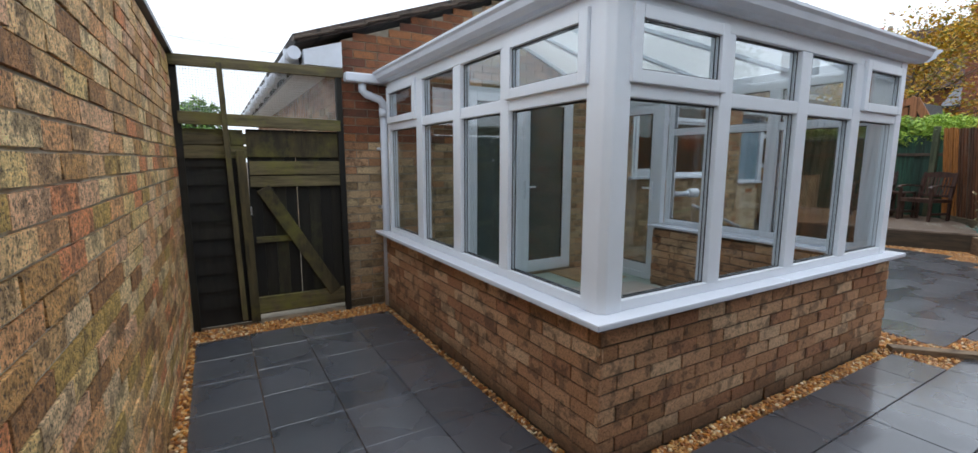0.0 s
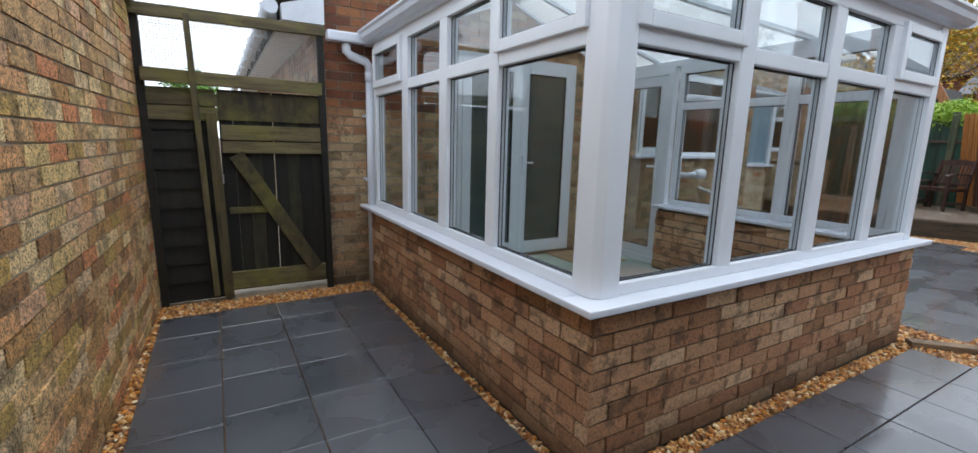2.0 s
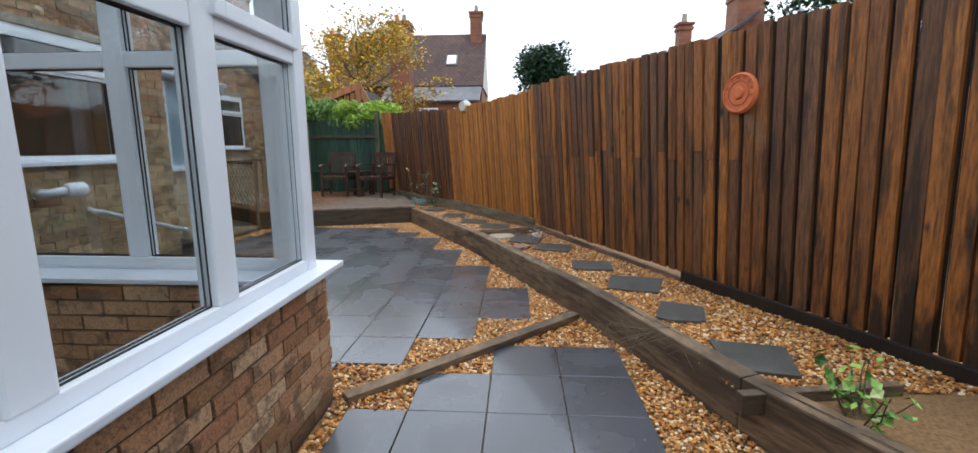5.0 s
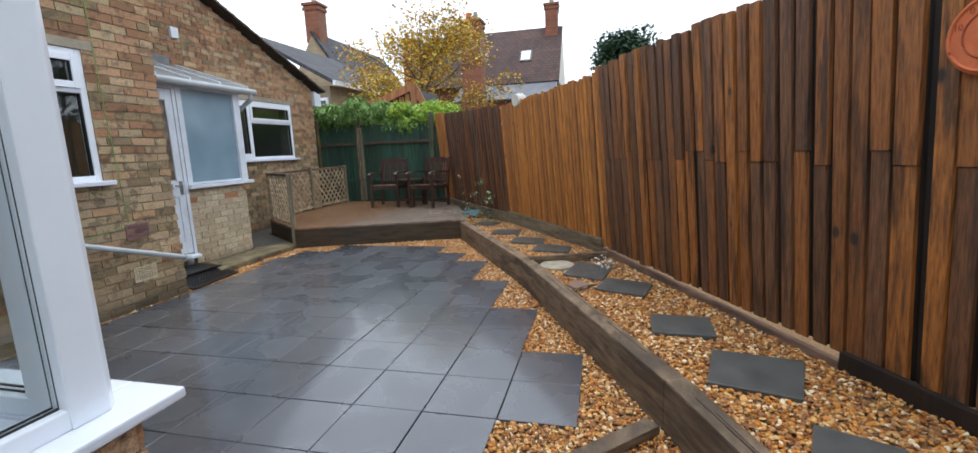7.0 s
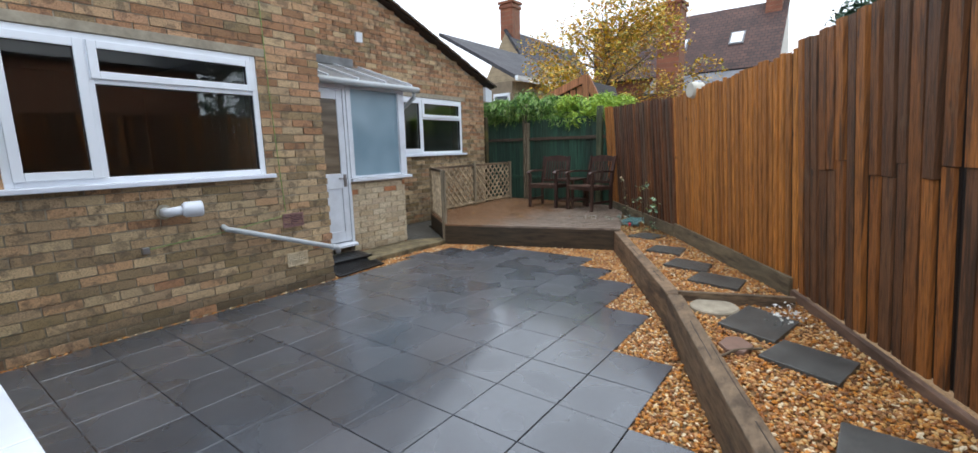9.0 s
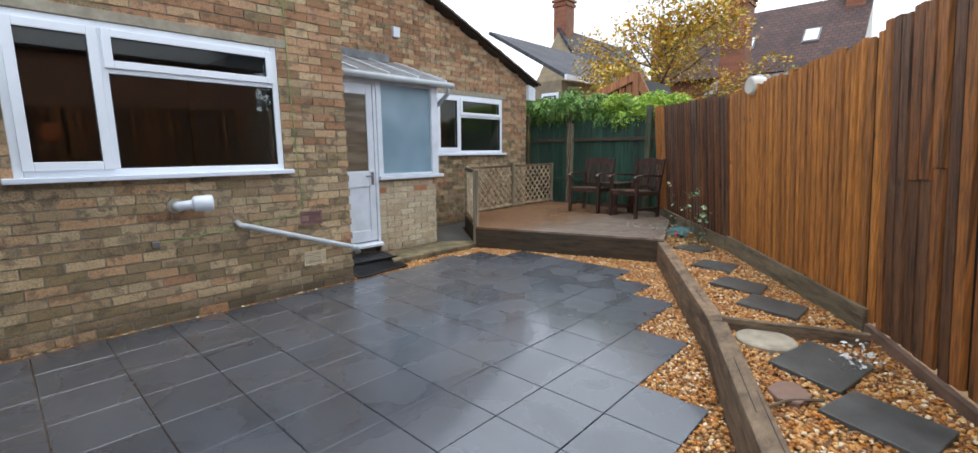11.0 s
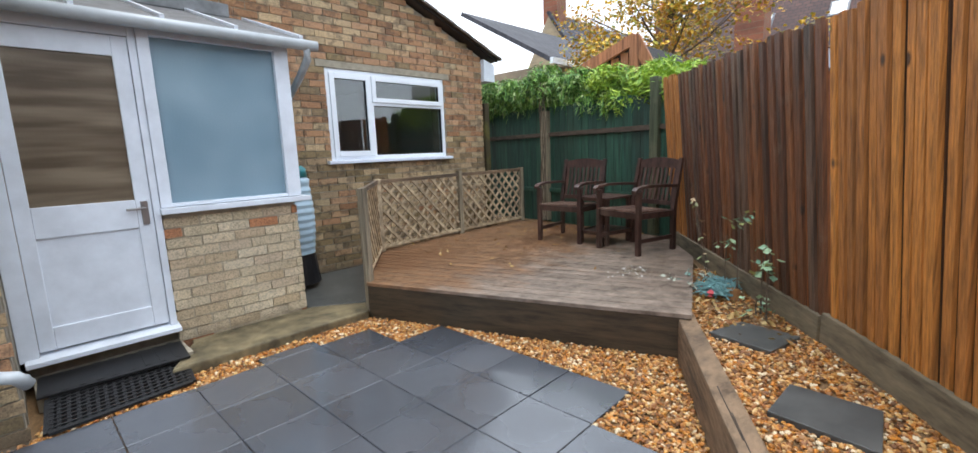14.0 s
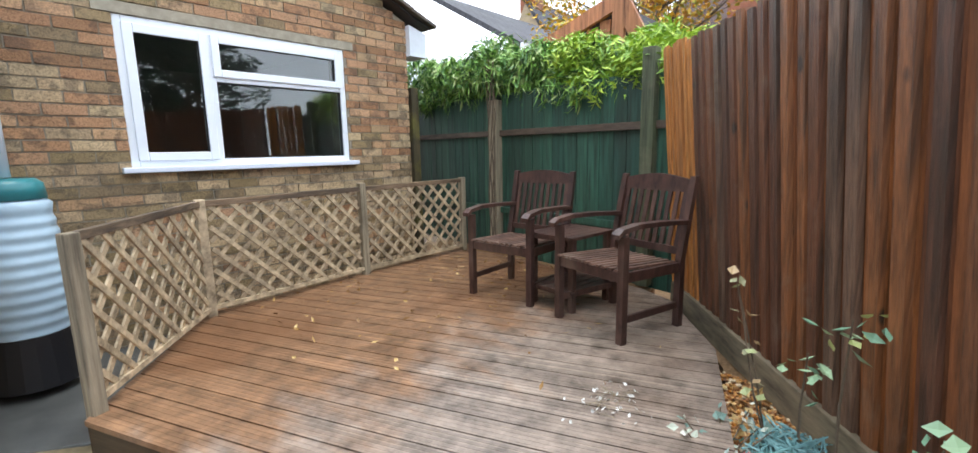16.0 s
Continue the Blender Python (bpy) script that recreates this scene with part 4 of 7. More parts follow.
cA, cB, cC, cD = (CX0 - 0.02, CY0 - 0.02, EV), (CX1 + 0.02, CY0 - 0.02, EV), (CX1 + 0.02, WALL_Y - 0.004, EV), (CX0 - 0.02, WALL_Y - 0.004, EV)


def lerp(a, b, t):
    return tuple(p + (q - p) * t for p, q in zip(a, b))


def sheet(a, b, c, d, n):
    for i in range(n):
        s, t = i / n, (i + 1) / n
        q = [lerp(a, b, s), lerp(a, b, t), lerp(d, c, t), lerp(d, c, s)]
        part("roof_sheet", Build().quadbox([*q, *[(x, y, z + 0.016) for x, y, z in q]]), M_OPAL, roof)
    for i in range(n + 1):
        p, q = lerp(a, b, i / n), lerp(d, c, i / n)
        part("glazing_bar", Build().beam(p, q, 0.05, 0.05), M_UPVC, roof, bevel=0.005)


sheet(cA, cB, RIDGE[0], RIDGE[0], 4)
sheet(cD, cA, RIDGE[0], RIDGE[1], 4)
sheet(cB, cC, RIDGE[1], RIDGE[0], 4)
part("ridge", Build().beam(RIDGE[0], RIDGE[1], 0.12, 0.08), M_UPVC, roof, bevel=0.01)
part("eaves_beam", Build().box(CX0 - 0.01, CX1 + 0.0, CY0 - 0.0, CY0 + 0.12, 2.10, 2.16).box(CX0 - 0.01, CX0 + 0.11, CY0 + 0.12, WALL_Y - 0.004, 2.10, 2.16).box(CX1 - 0.11, CX1 + 0.0, CY0 + 0.12, WALL_Y - 0.004, 2.10, 2.16), M_UPVC, roof, bevel=0.006)
# tie bars seen through the glass

# gutter round the eaves, moulded front
cg = empty("conservatory_gutter", "white moulded plastic gutter round the conservatory roof", "gutter", (CX0, CY0, 2.1))
prof = [(0.0, 0.0), (-0.045, 0.005), (-0.075, 0.03), (-0.085, 0.06), (-0.10, 0.075), (-0.10, 0.09), (0.0, 0.09)]


def gutter_run(points, inward):
    """The gutter's profile swept round the corners; inward points to the wall."""
    g = Build()
    for (x, y), (ix, iy) in zip(points, inward):
        g.v += [(x + ix * p, y + iy * p, z) for p, z in prof]
    n = len(prof)
    for i in range(len(points) - 1):
        for j in range(n):
            g.f.append((i * n + j, i * n + (j + 1) % n, (i + 1) * n + (j + 1) % n, (i + 1) * n + j))
    g.f += [tuple(range(n)), tuple(reversed(range((len(points) - 1) * n, len(points) * n)))]
    return g


run = gutter_run([(0, WALL_Y - CY0 - 0.15), (0, 0), (CX1 - CX0 + 0.03, 0)], [(1, 0), (1, 1), (0, 1)])
part("channel", run, M_WHITEPIPE, cg)
part("channel", gutter_run([(CX1 - CX0 + 0.03, 0), (CX1 - CX0 + 0.03, 0.02)], [(-1, 1), (-1, 0)]), M_WHITEPIPE, cg)
for x in (0.55, 1.25, 1.95, 2.65):
    part("clip", Build().box(x, x + 0.03, -0.08, -0.03, 0.09, 0.105), M_WHITEPIPE, cg)
part("channel", Build().box(-0.34, 0.0, WALL_Y - CY0 - 0.16, WALL_Y - CY0 - 0.06, -0.005, 0.075), M_WHITEPIPE, cg, bevel=0.015)
dp = empty("downpipe", "white round plastic downpipe with a swan neck", "downpipe", (1.95, 5.12, 0))
part("pipe", Build().tube([(0, 0, 0.0), (0, 0, 1.90)], 0.034, 16), M_WHITEPIPE, dp, smooth=True)
part("swan_neck", Build().tube([(0, 0, 1.86), (0, 0, 1.92), (-0.03, 0, 1.96), (-0.16, 0, 2.0), (-0.19, 0, 2.03), (-0.19, 0, 2.10)], 0.036, 16), M_WHITEPIPE, dp, smooth=True)
for z in (0.95, 1.5):
    part("pipe_clip", Build().box(-0.05, 0.05, -0.01, 0.09, z, z + 0.025), M_WHITEPIPE, dp, bevel=0.004)
part("socket", Build().tube([(0, 0, 1.80), (0, 0, 1.88)], 0.041, 16), M_WHITEPIPE, dp, smooth=True)

rug = tagged(part("rug", Build().prism([(2.3, 2.5), (4.5, 2.5), (4.55, 4.35), (3.6, 4.5), (2.35, 4.1)], 0.0, 0.016), M_CARPET, None, "", bevel=0.005), "grey woven rug on the conservatory floor", "rug")
rug.location.z = 0.0605
structure("threshold", Build().box(4.0, 4.62, 4.55, 5.2, 0.061, 0.072), M_OAK)

# ---------------------------------------------------------------- gate to the passage
gate_y = 5.20
gl = tagged(new("side_fence"), "dark panel of horizontal boards beside the gate", "fence")
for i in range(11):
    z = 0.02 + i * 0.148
    # all but the topmost board in the near-black wood
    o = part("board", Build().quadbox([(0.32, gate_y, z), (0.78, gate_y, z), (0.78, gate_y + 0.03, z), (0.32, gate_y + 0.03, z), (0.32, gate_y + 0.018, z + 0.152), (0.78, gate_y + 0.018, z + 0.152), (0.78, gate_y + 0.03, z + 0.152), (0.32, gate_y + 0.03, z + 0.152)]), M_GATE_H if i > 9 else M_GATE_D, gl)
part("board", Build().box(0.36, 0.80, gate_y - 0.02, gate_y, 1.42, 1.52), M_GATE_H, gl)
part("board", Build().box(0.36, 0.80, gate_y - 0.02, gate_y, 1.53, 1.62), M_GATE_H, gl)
gate_top = tagged(new("mesh_screen_frame"), "weathered timber frame with wire mesh above the gate", "fence")
part("rail", Build().beam((0.30, gate_y - 0.03, 2.16), (1.60, gate_y - 0.03, 2.17), 0.05, 0.08), M_GATE_H, gate_top, bevel=0.004)
part("rail", Build().beam((0.34, gate_y - 0.03, 1.73), (1.56, gate_y - 0.03, 1.71), 0.05, 0.095), M_GATE_H, gate_top, bevel=0.004)
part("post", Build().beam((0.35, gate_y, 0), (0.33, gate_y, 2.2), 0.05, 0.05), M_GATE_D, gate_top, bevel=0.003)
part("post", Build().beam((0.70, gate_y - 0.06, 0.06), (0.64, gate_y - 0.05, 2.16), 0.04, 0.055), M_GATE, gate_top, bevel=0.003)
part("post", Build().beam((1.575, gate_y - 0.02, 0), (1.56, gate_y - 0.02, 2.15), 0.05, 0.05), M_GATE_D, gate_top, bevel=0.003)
g = Build()
for i in range(62):
    x = 0.36 + i * 0.0195
    g.beam((x, gate_y, 1.76), (x, gate_y, 2.13), 0.0025, 0.0025)
for i in range(19):
    z = 1.77 + i * 0.0195
    g.beam((0.36, gate_y, z), (1.56, gate_y, z), 0.0025, 0.0025)
tagged(part("wire_mesh", g, M_PIPE, gate_top, "square galvanised wire mesh"), kind="stuff")
gate = tagged(new("garden_gate"), "mossy ledged and braced timber gate, shut", "gate", kind="structure")
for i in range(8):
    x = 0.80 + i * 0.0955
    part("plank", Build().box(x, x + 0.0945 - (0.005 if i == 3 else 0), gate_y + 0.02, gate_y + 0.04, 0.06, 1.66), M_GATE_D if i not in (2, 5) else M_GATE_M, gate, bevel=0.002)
part("board", Build().box(0.80, 1.54, gate_y + 0.0, gate_y + 0.018, 1.43, 1.64), M_GATE, gate, bevel=0.002)
for z, h in ((1.28, 0.115), (1.18, 0.09), (0.08, 0.14)):
    part("ledge", Build().box(0.81, 1.545, gate_y - 0.025, gate_y + 0.018, z, z + h), M_GATE_H, gate, bevel=0.004)
part("ledge", Build().box(0.83, 1.12, gate_y - 0.015, gate_y + 0.018, 0.70, 0.75), M_GATE_H, gate, bevel=0.004)
part("brace", Build().beam((0.90, gate_y - 0.035, 1.17), (1.46, gate_y - 0.035, 0.20), 0.11, 0.035, (0, 1, 0)), M_GATE, gate, bevel=0.004)
part("stile", Build().beam((0.785, gate_y - 0.035, 0.02), (0.75, gate_y - 0.035, 1.48), 0.07, 0.05), M_GATE, gate, bevel=0.004)
part("door_bolt", Build().beam((0.80, gate_y - 0.068, 0.95), (0.80, gate_y - 0.068, 1.02), 0.012, 0.02), M_ZINC, gate, "small metal bolt")
structure("threshold", Build().box(0.8, 1.55, gate_y - 0.02, gate_y + 0.05, -0.03, 0.03), M_CONCRETE)
structure("passage_paving", Build().box(0.3, 1.6, gate_y + 0.05, 14, -0.04, 0.0), M_CONCRETE)

# ---------------------------------------------------------------- lean-to porch
PY = 5.90
porch = tagged(new("porch"), "lean-to porch with a painted door and frosted side glass", "porch", kind="structure")
pt = [(0, 1.0), (0.95, 1.0)]
pw = wall("wall_porch", Matrix.Translation((8.61, PY, 0)), 0.95, 0.11, pt, [], M_MORTAR_P, "low wall of pale brick under the frosted window")
BRICKS.append((pw, 0.95, pt, [], M_BRICK_P, (0, 9)))
pe = [(0, 1.0), (BACK_Y - PY - 0.11, 1.0)]
pw2 = wall("wall_porch_side", Matrix.Translation((9.56, PY + 0.0, 0)) @ Matrix.Rotation(radians(90), 4, "Z"), BACK_Y - PY - 0.002, 0.11, [(0, 1.0), (BACK_Y - PY, 1.0)], [], M_MORTAR_P)
BRICKS.append((pw2, BACK_Y - PY - 0.01, [(0, 1.0), (BACK_Y - PY, 1.0)], [], M_BRICK_P, (9, 9)))
wf = tagged(new("window_3"), "frosted glass window in a peeling white wooden frame", "window", kind="structure")
part("window_frame", Build().box(8.61, 8.68, PY - 0.03, PY + 0.06, 1.05, 2.26).box(9.49, 9.60, PY - 0.03, PY + 0.06, 1.05, 2.26).box(8.68, 9.49, PY - 0.03, PY + 0.06, 2.19, 2.26).box(8.68, 9.49, PY - 0.02, PY + 0.06, 1.05, 1.075), M_PAINT, wf, bevel=0.004)
part("pane", Build().box(8.67, 9.50, PY + 0.01, PY + 0.018, 1.07, 2.2), M_FROST, wf, "pale blue frosted glass")
part("window_sill", Build().box(8.60, 9.66, PY - 0.075, PY + 0.06, 1.005, 1.045), M_PAINT, wf, "peeling white painted sill", bevel=0.005)
part("window_frame", Build().box(9.54, 9.60, PY + 0.06, BACK_Y, 1.05, 1.10).box(9.54, 9.60, PY + 0.06, BACK_Y, 2.18, 2.26), M_PAINT, wf)
part("pane", Build().box(9.565, 9.573, PY + 0.06, BACK_Y - 0.002, 1.10, 2.19), M_FROST, wf, "pale blue frosted glass")
pd = tagged(new("door_3"), "white painted wooden door with obscure upper glass, shut", "door", kind="structure")
part("door_frame", Build().box(7.799, 7.89, PY - 0.02, PY + 0.06, 0.2, 2.26).box(8.565, 8.607, PY - 0.02, PY + 0.06, 0.2, 2.26).box(7.89, 8.565, PY - 0.02, PY + 0.06, 2.17, 2.26), M_PAINT, pd, bevel=0.004)
part("door_leaf", Build().box(7.893, 7.97, PY - 0.01, PY + 0.03, 0.24, 2.166).box(8.475, 8.562, PY - 0.01, PY + 0.03, 0.24, 2.166).box(7.97, 8.475, PY - 0.01, PY + 0.03, 2.04, 2.166).box(7.97, 8.475, PY - 0.01, PY + 0.03, 0.24, 0.38).box(7.97, 8.475, PY - 0.01, PY + 0.03, 0.93, 1.12), M_PAINT, pd, bevel=0.005)
part("door_panel", Build().box(7.965, 8.48, PY + 0.003, PY + 0.02, 0.37, 0.94), M_PAINT, pd)
part("pane", Build().box(7.965, 8.48, PY + 0.005, PY + 0.011, 1.11, 2.05), M_DOORGLASS, pd, "rippled obscure glass")
part("door_handle", Build().box(8.50, 8.54, PY - 0.02, PY - 0.01, 0.95, 1.11).beam((8.52, PY - 0.045, 1.06), (8.415, PY - 0.045, 1.06), 0.014, 0.016), M_ZINC, pd, "chrome lever handle on a plate", bevel=0.003)
part("door_sill", Build().quadbox([(7.82, PY - 0.07, 0.17), (8.62, PY - 0.07, 0.17), (8.62, PY + 0.06, 0.17), (7.82, PY + 0.06, 0.17), (7.82, PY - 0.07, 0.2), (8.62, PY - 0.07, 0.2), (8.62, PY + 0.06, 0.235), (7.82, PY + 0.06, 0.235)]), M_PAINT, pd, bevel=0.004)
pr = [(7.80, PY - 0.12, 2.28), (9.72, PY - 0.12, 2.28), (9.72, BACK_Y, 2.66), (7.80, BACK_Y, 2.66)]
part("roof_sheet", Build().quadbox([*pr, *[(x, y, z + 0.012) for x, y, z in pr]]), M_LEAD, porch, "dull grey corrugated sheet")
for x in (7.85, 8.3, 8.75, 9.2, 9.68):
    part("glazing_bar", Build().beam((x, PY - 0.13, 2.30), (x, BACK_Y, 2.68), 0.03, 0.03), M_PAINT, porch, bevel=0.003)
part("flashing", Build().beam((7.8, BACK_Y - 0.02, 2.72), (9.55, BACK_Y - 0.02, 2.72), 0.05, 0.12), M_LEAD, porch, "crumpled lead flashing", bevel=0.01)
pg = tagged(new("porch_gutter"), "grey gutter with a short downpipe on the porch", "gutter")
part("channel", Build().tube([(7.80, PY - 0.13, 2.25), (9.80, PY - 0.13, 2.245)], 0.042, 12), M_PIPE, pg, smooth=True)
part("pipe", Build().tube([(9.72, PY - 0.13, 2.22), (9.72, PY - 0.12, 2.14), (9.74, PY + 0.1, 2.02), (9.80, PY + 0.66, 1.80)], 0.03, 12), M_PIPE, pg, smooth=True)
part("pipe", Build().tube([(9.80, PY + 0.65, 1.85), (9.82, PY + 0.70, 1.74), (9.82, PY + 0.70, 1.29)], 0.034, 12), M_WHITEPIPE, pg, "pale plastic lower pipe", smooth=True)
structure("floor_porch", Build().box(7.82, 9.45, PY + 0.11, BACK_Y, 0.0, 0.18), M_CONCRETE)
structure("step", Build().prism([(8.45, 5.42), (9.86, 5.40), (9.98, 5.62), (9.6, PY - 0.0), (8.68, PY - 0.0), (8.68, 5.85)], -0.03, 0.065), M_WETSTEP, bevel=0.015)
structure("paving", Build().prism([(9.57, PY + 0.0), (10.0, 5.62), (10.65, 6.5), (12.88, 6.75), (12.88, BACK_Y - 0.002), (9.57, BACK_Y - 0.002)], -0.03, 0.07), M_STONE, bevel=0.01)
structure("step", Build().box(7.84, 8.62, 5.60, PY + 0.05, -0.03, 0.085), M_CONCRETE, bevel=0.01)
mat = tagged(new("door_mat"), "flat black ribbed rubber mat on the step below the porch door", "door mat", "door mats")
part("sheet", Build().quadbox([(7.84, 5.56, 0.072), (8.58, 5.52, 0.072), (8.60, 5.84, 0.088), (7.86, 5.86, 0.088), (7.84, 5.56, 0.084), (8.58, 5.52, 0.084), (8.60, 5.84, 0.100), (7.86, 5.86, 0.100)]), M_MAT, mat)
for i in range(9):
    x = 7.88 + i * 0.08
    part("rib", Build().beam((x, 5.57, 0.086), (x + 0.01, 5.85, 0.101), 0.03, 0.006), M_MAT, mat)
mat = tagged(new("door_mat"), "black perforated rubber mat lying on the gravel by the porch", "door mat", "door mats")
e1, e2, o0 = Vector((0.66, 0.06, 0)), Vector((0.03, 0.36, 0.045)), Vector((7.86, 5.20, 0.012))
for i in range(17):
    part("strip", Build().beam(o0 + e1 * (i / 16), o0 + e1 * (i / 16) + e2, 0.018 if 0 < i < 16 else 0.04, 0.014), M_MAT, mat)
for i in range(10):
    part("strip", Build().beam(o0 + e2 * (i / 9) + Vector((0, 0, 0.002)), o0 + e2 * (i / 9) + e1 + Vector((0, 0, 0.002)), 0.016 if 0 < i < 9 else 0.04, 0.014), M_MAT, mat)

# ---------------------------------------------------------------- fittings on the kitchen wall
flue = empty("boiler_flue", "white plastic flue outlet on the brick wall", "flue", (6.37, WALL_Y, 0.965))
part("flue_pipe", Build().tube([(-0.13, 0, -0.02), (-0.13, -0.12, -0.02), (-0.11, -0.16, -0.01), (-0.03, -0.195, 0.0)], 0.036, 14), M_WHITEPIPE, flue, smooth=True)
part("terminal", Build().tube([(-0.06, -0.19, 0.0), (-0.04, -0.195, 0.0), (0.07, -0.22, 0.0), (0.08, -0.222, 0.0)], [0.045, 0.062, 0.066, 0.055], 16), M_WHITEPIPE, flue, smooth=True)
part("wall_plate", Build().tube([(-0.13, 0, -0.02), (-0.13, -0.02, -0.02)], 0.06, 16), M_CONCRETE, flue)
cp = empty("waste_pipe", "grey waste pipe sloping along the brick wall", "pipe", (6.68, WALL_Y, 0.60))
part("pipe", Build().tube([(0.0, -0.0, 0.16), (0.02, -0.06, 0.13), (0.05, -0.075, 0.125), (1.06, -0.075, -0.215), (1.15, -0.06, -0.26)], 0.024, 12), M_PIPE, cp, smooth=True)
part("elbow", Build().tube([(1.05, -0.075, -0.212), (1.11, -0.075, -0.232), (1.15, -0.05, -0.29)], 0.032, 12), M_PIPE, cp, smooth=True)


def vent(x, z, label, mat, slats):
    v = empty("air_vent", label, "air vent", (x, WALL_Y, z))
    part("frame", Build().box(0, 0.225, -0.008, 0.0, 0, 0.018).box(0, 0.225, -0.008, 0, 0.122, 0.14).box(0, 0.012, -0.008, 0, 0.018, 0.122).box(0.213, 0.225, -0.008, 0, 0.018, 0.122), mat, v)
    part("backing", Build().box(0.01, 0.215, -0.001, 0.0, 0.015, 0.125), M_BLACK, v)
    if slats:
        for i in range(6):
            part("slat", Build().box(0.01, 0.215, -0.009, -0.002, 0.022 + i * 0.017, 0.031 + i * 0.017), mat, v)
    else:
        g = Build()
        for i in range(10):
            g.box(0.008 + i * 0.0215, 0.018 + i * 0.0215, -0.007, -0.001, 0.015, 0.125)
        for i in range(5):
            g.box(0.01, 0.215, -0.0075, -0.001, 0.015 + i * 0.022, 0.026 + i * 0.022)
        part("grille", g, mat, v)
    return v


vent(7.25, 0.655, "brown plastic louvre vent in the brick wall", plain("purple_brown", (0.24, 0.13, 0.12), 0.5), True)
vent(7.26, 0.25, "buff clay air brick in the brick wall", M_BRICK_P, False)
al = empty("wall_box", "small white plastic box high on the brick wall", "wall box", (9.64, BACK_Y, 3.05))
part("cover", Build().box(0, 0.12, -0.05, 0, 0, 0.15), M_PAINT, al, bevel=0.01)
wire = empty("washing_line", "thin green cord with pale clips on the brick wall", "cord", (7.2, WALL_Y, 0))
part("cord", Build().tube([(0.02, -0.015, 2.85), (0.03, -0.02, 2.0), (0.06, -0.02, 1.2), (0.08, -0.02, 0.82), (0.03, -0.02, 0.78), (-0.4, -0.02, 0.72), (-1.1, -0.02, 0.66)], 0.004, 6), plain("green_cord", (0.2, 0.3, 0.08), 0.5), wire)
part("tap", Build().box(-1.15, -1.10, -0.04, 0, 0.63, 0.68), M_ZINC, wire, bevel=0.004)

# water butt
butt = empty("water_butt", "pale blue-green ribbed plastic water butt on a black stand", "water butt", (9.82, 6.60, 0.12))
butt.scale = (0.84, 0.84, 0.93)
part("stand", Build().tube([(0, 0, 0), (0, 0, 0.32)], [0.25, 0.21], 18), M_BLACK, butt)
zs = [0.32 + i * 0.0075 for i in range(100)]
rs = [0.205 + 0.035 * math.sin(math.pi * min(1, (z - 0.3) / 0.8)) + 0.0045 * math.cos((z - 0.32) * 2 * math.pi / 0.075) for z in zs]
part("barrel", Build().tube([(0, 0, z) for z in zs] + [(0, 0, 1.10), (0, 0, 1.14)], rs + [0.22, 0.17], 28), plain("pale_blue_plastic", (0.42, 0.56, 0.66), 0.35, var=0.15, scale=3), butt, smooth=True)
part("lid", Build().tube([(0, 0, 1.13), (0, 0, 1.22), (0, 0, 1.25)], [0.20, 0.19, 0.15], 24), plain("green_lid", (0.03, 0.20, 0.22), 0.35), butt, "dark green lid", smooth=True)
part("tap", Build().tube([(-0.2, -0.1, 0.40), (-0.27, -0.13, 0.40)], 0.018, 8), M_BLACK, butt)

# ---------------------------------------------------------------- fences
def unit(p, q):
    d = Vector((q[0] - p[0], q[1] - p[1], 0))
    return d.normalized(), d.length


def board_fence(name, x0, x1, pitch, face, mat, back_mat, label, top, seed, proud=0.02, split=None, tip=0.05):
    """Boards in two layers on the line of the fence, tipped into the yard: a back layer and proud boards over its joints."""
    f = tagged(new(name), label, "fence")
    rng = random.Random(seed)
    p = Vector((x0, FENCE(x0 + 0.001), 0))
    d, length = unit((x0, FENCE(x0 + 0.001)), (x1, FENCE(x1 - 0.001)))
    n = Vector((-d.y, d.x, 0))
    up = lambda v, z: (v.x, v.y, z)
    u = 0.0

    def board(name, a, b, o0, o1, z0, z1, m_, lean=0.0):
        low = n * (tip * (z0 - 0.25))
        pa, pb, s = p + d * a + low, p + d * b + low, d * lean + n * (tip * (z1 - z0))
        i0, i1, e = n * o0, n * o1, d * 0.004
        part(name, Build().quadbox([up(pa + i0, z0), up(pb + i0, z0), up(pb + i1 - e, z0), up(pa + i1 + e, z0), up(pa + i0 + s, z1), up(pb + i0 + s, z1), up(pb + i1 + s - e, z1), up(pa + i1 + s + e, z1)]), m_, f)

    while u < length - 0.02:
        w = pitch * rng.uniform(0.88, 1.14)
        z1 = top(p.x + d.x * u) + rng.uniform(-0.018, 0.014)
        end = min(length, u + w)
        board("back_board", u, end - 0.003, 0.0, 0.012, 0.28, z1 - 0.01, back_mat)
        a = u + rng.uniform(0, 0.012)
        fw = min(face * rng.uniform(0.85, 1.12), end - a)
        o = proud * rng.uniform(0.8, 1.25)
        lean = rng.uniform(-0.008, 0.008)
        if split and split[0] < p.x + d.x * u < split[1] and rng.random() < 0.6:
            zs = 1.2 + rng.choice((0, 0, 0.01, 0.07))
            board("board", a, a + fw, 0.0125, 0.0125 + o, zs + 0.004, z1, mat, lean)
            board("board", a + 0.004, a + fw + 0.004, 0.0125, 0.0125 + o * 0.7, 0.27, zs, mat, -lean)
        else:
            board("board", a, a + fw, 0.0125, 0.0125 + o, 0.27 + rng.uniform(-0.02, 0.01), z1, mat, lean)
        u += w
    return f


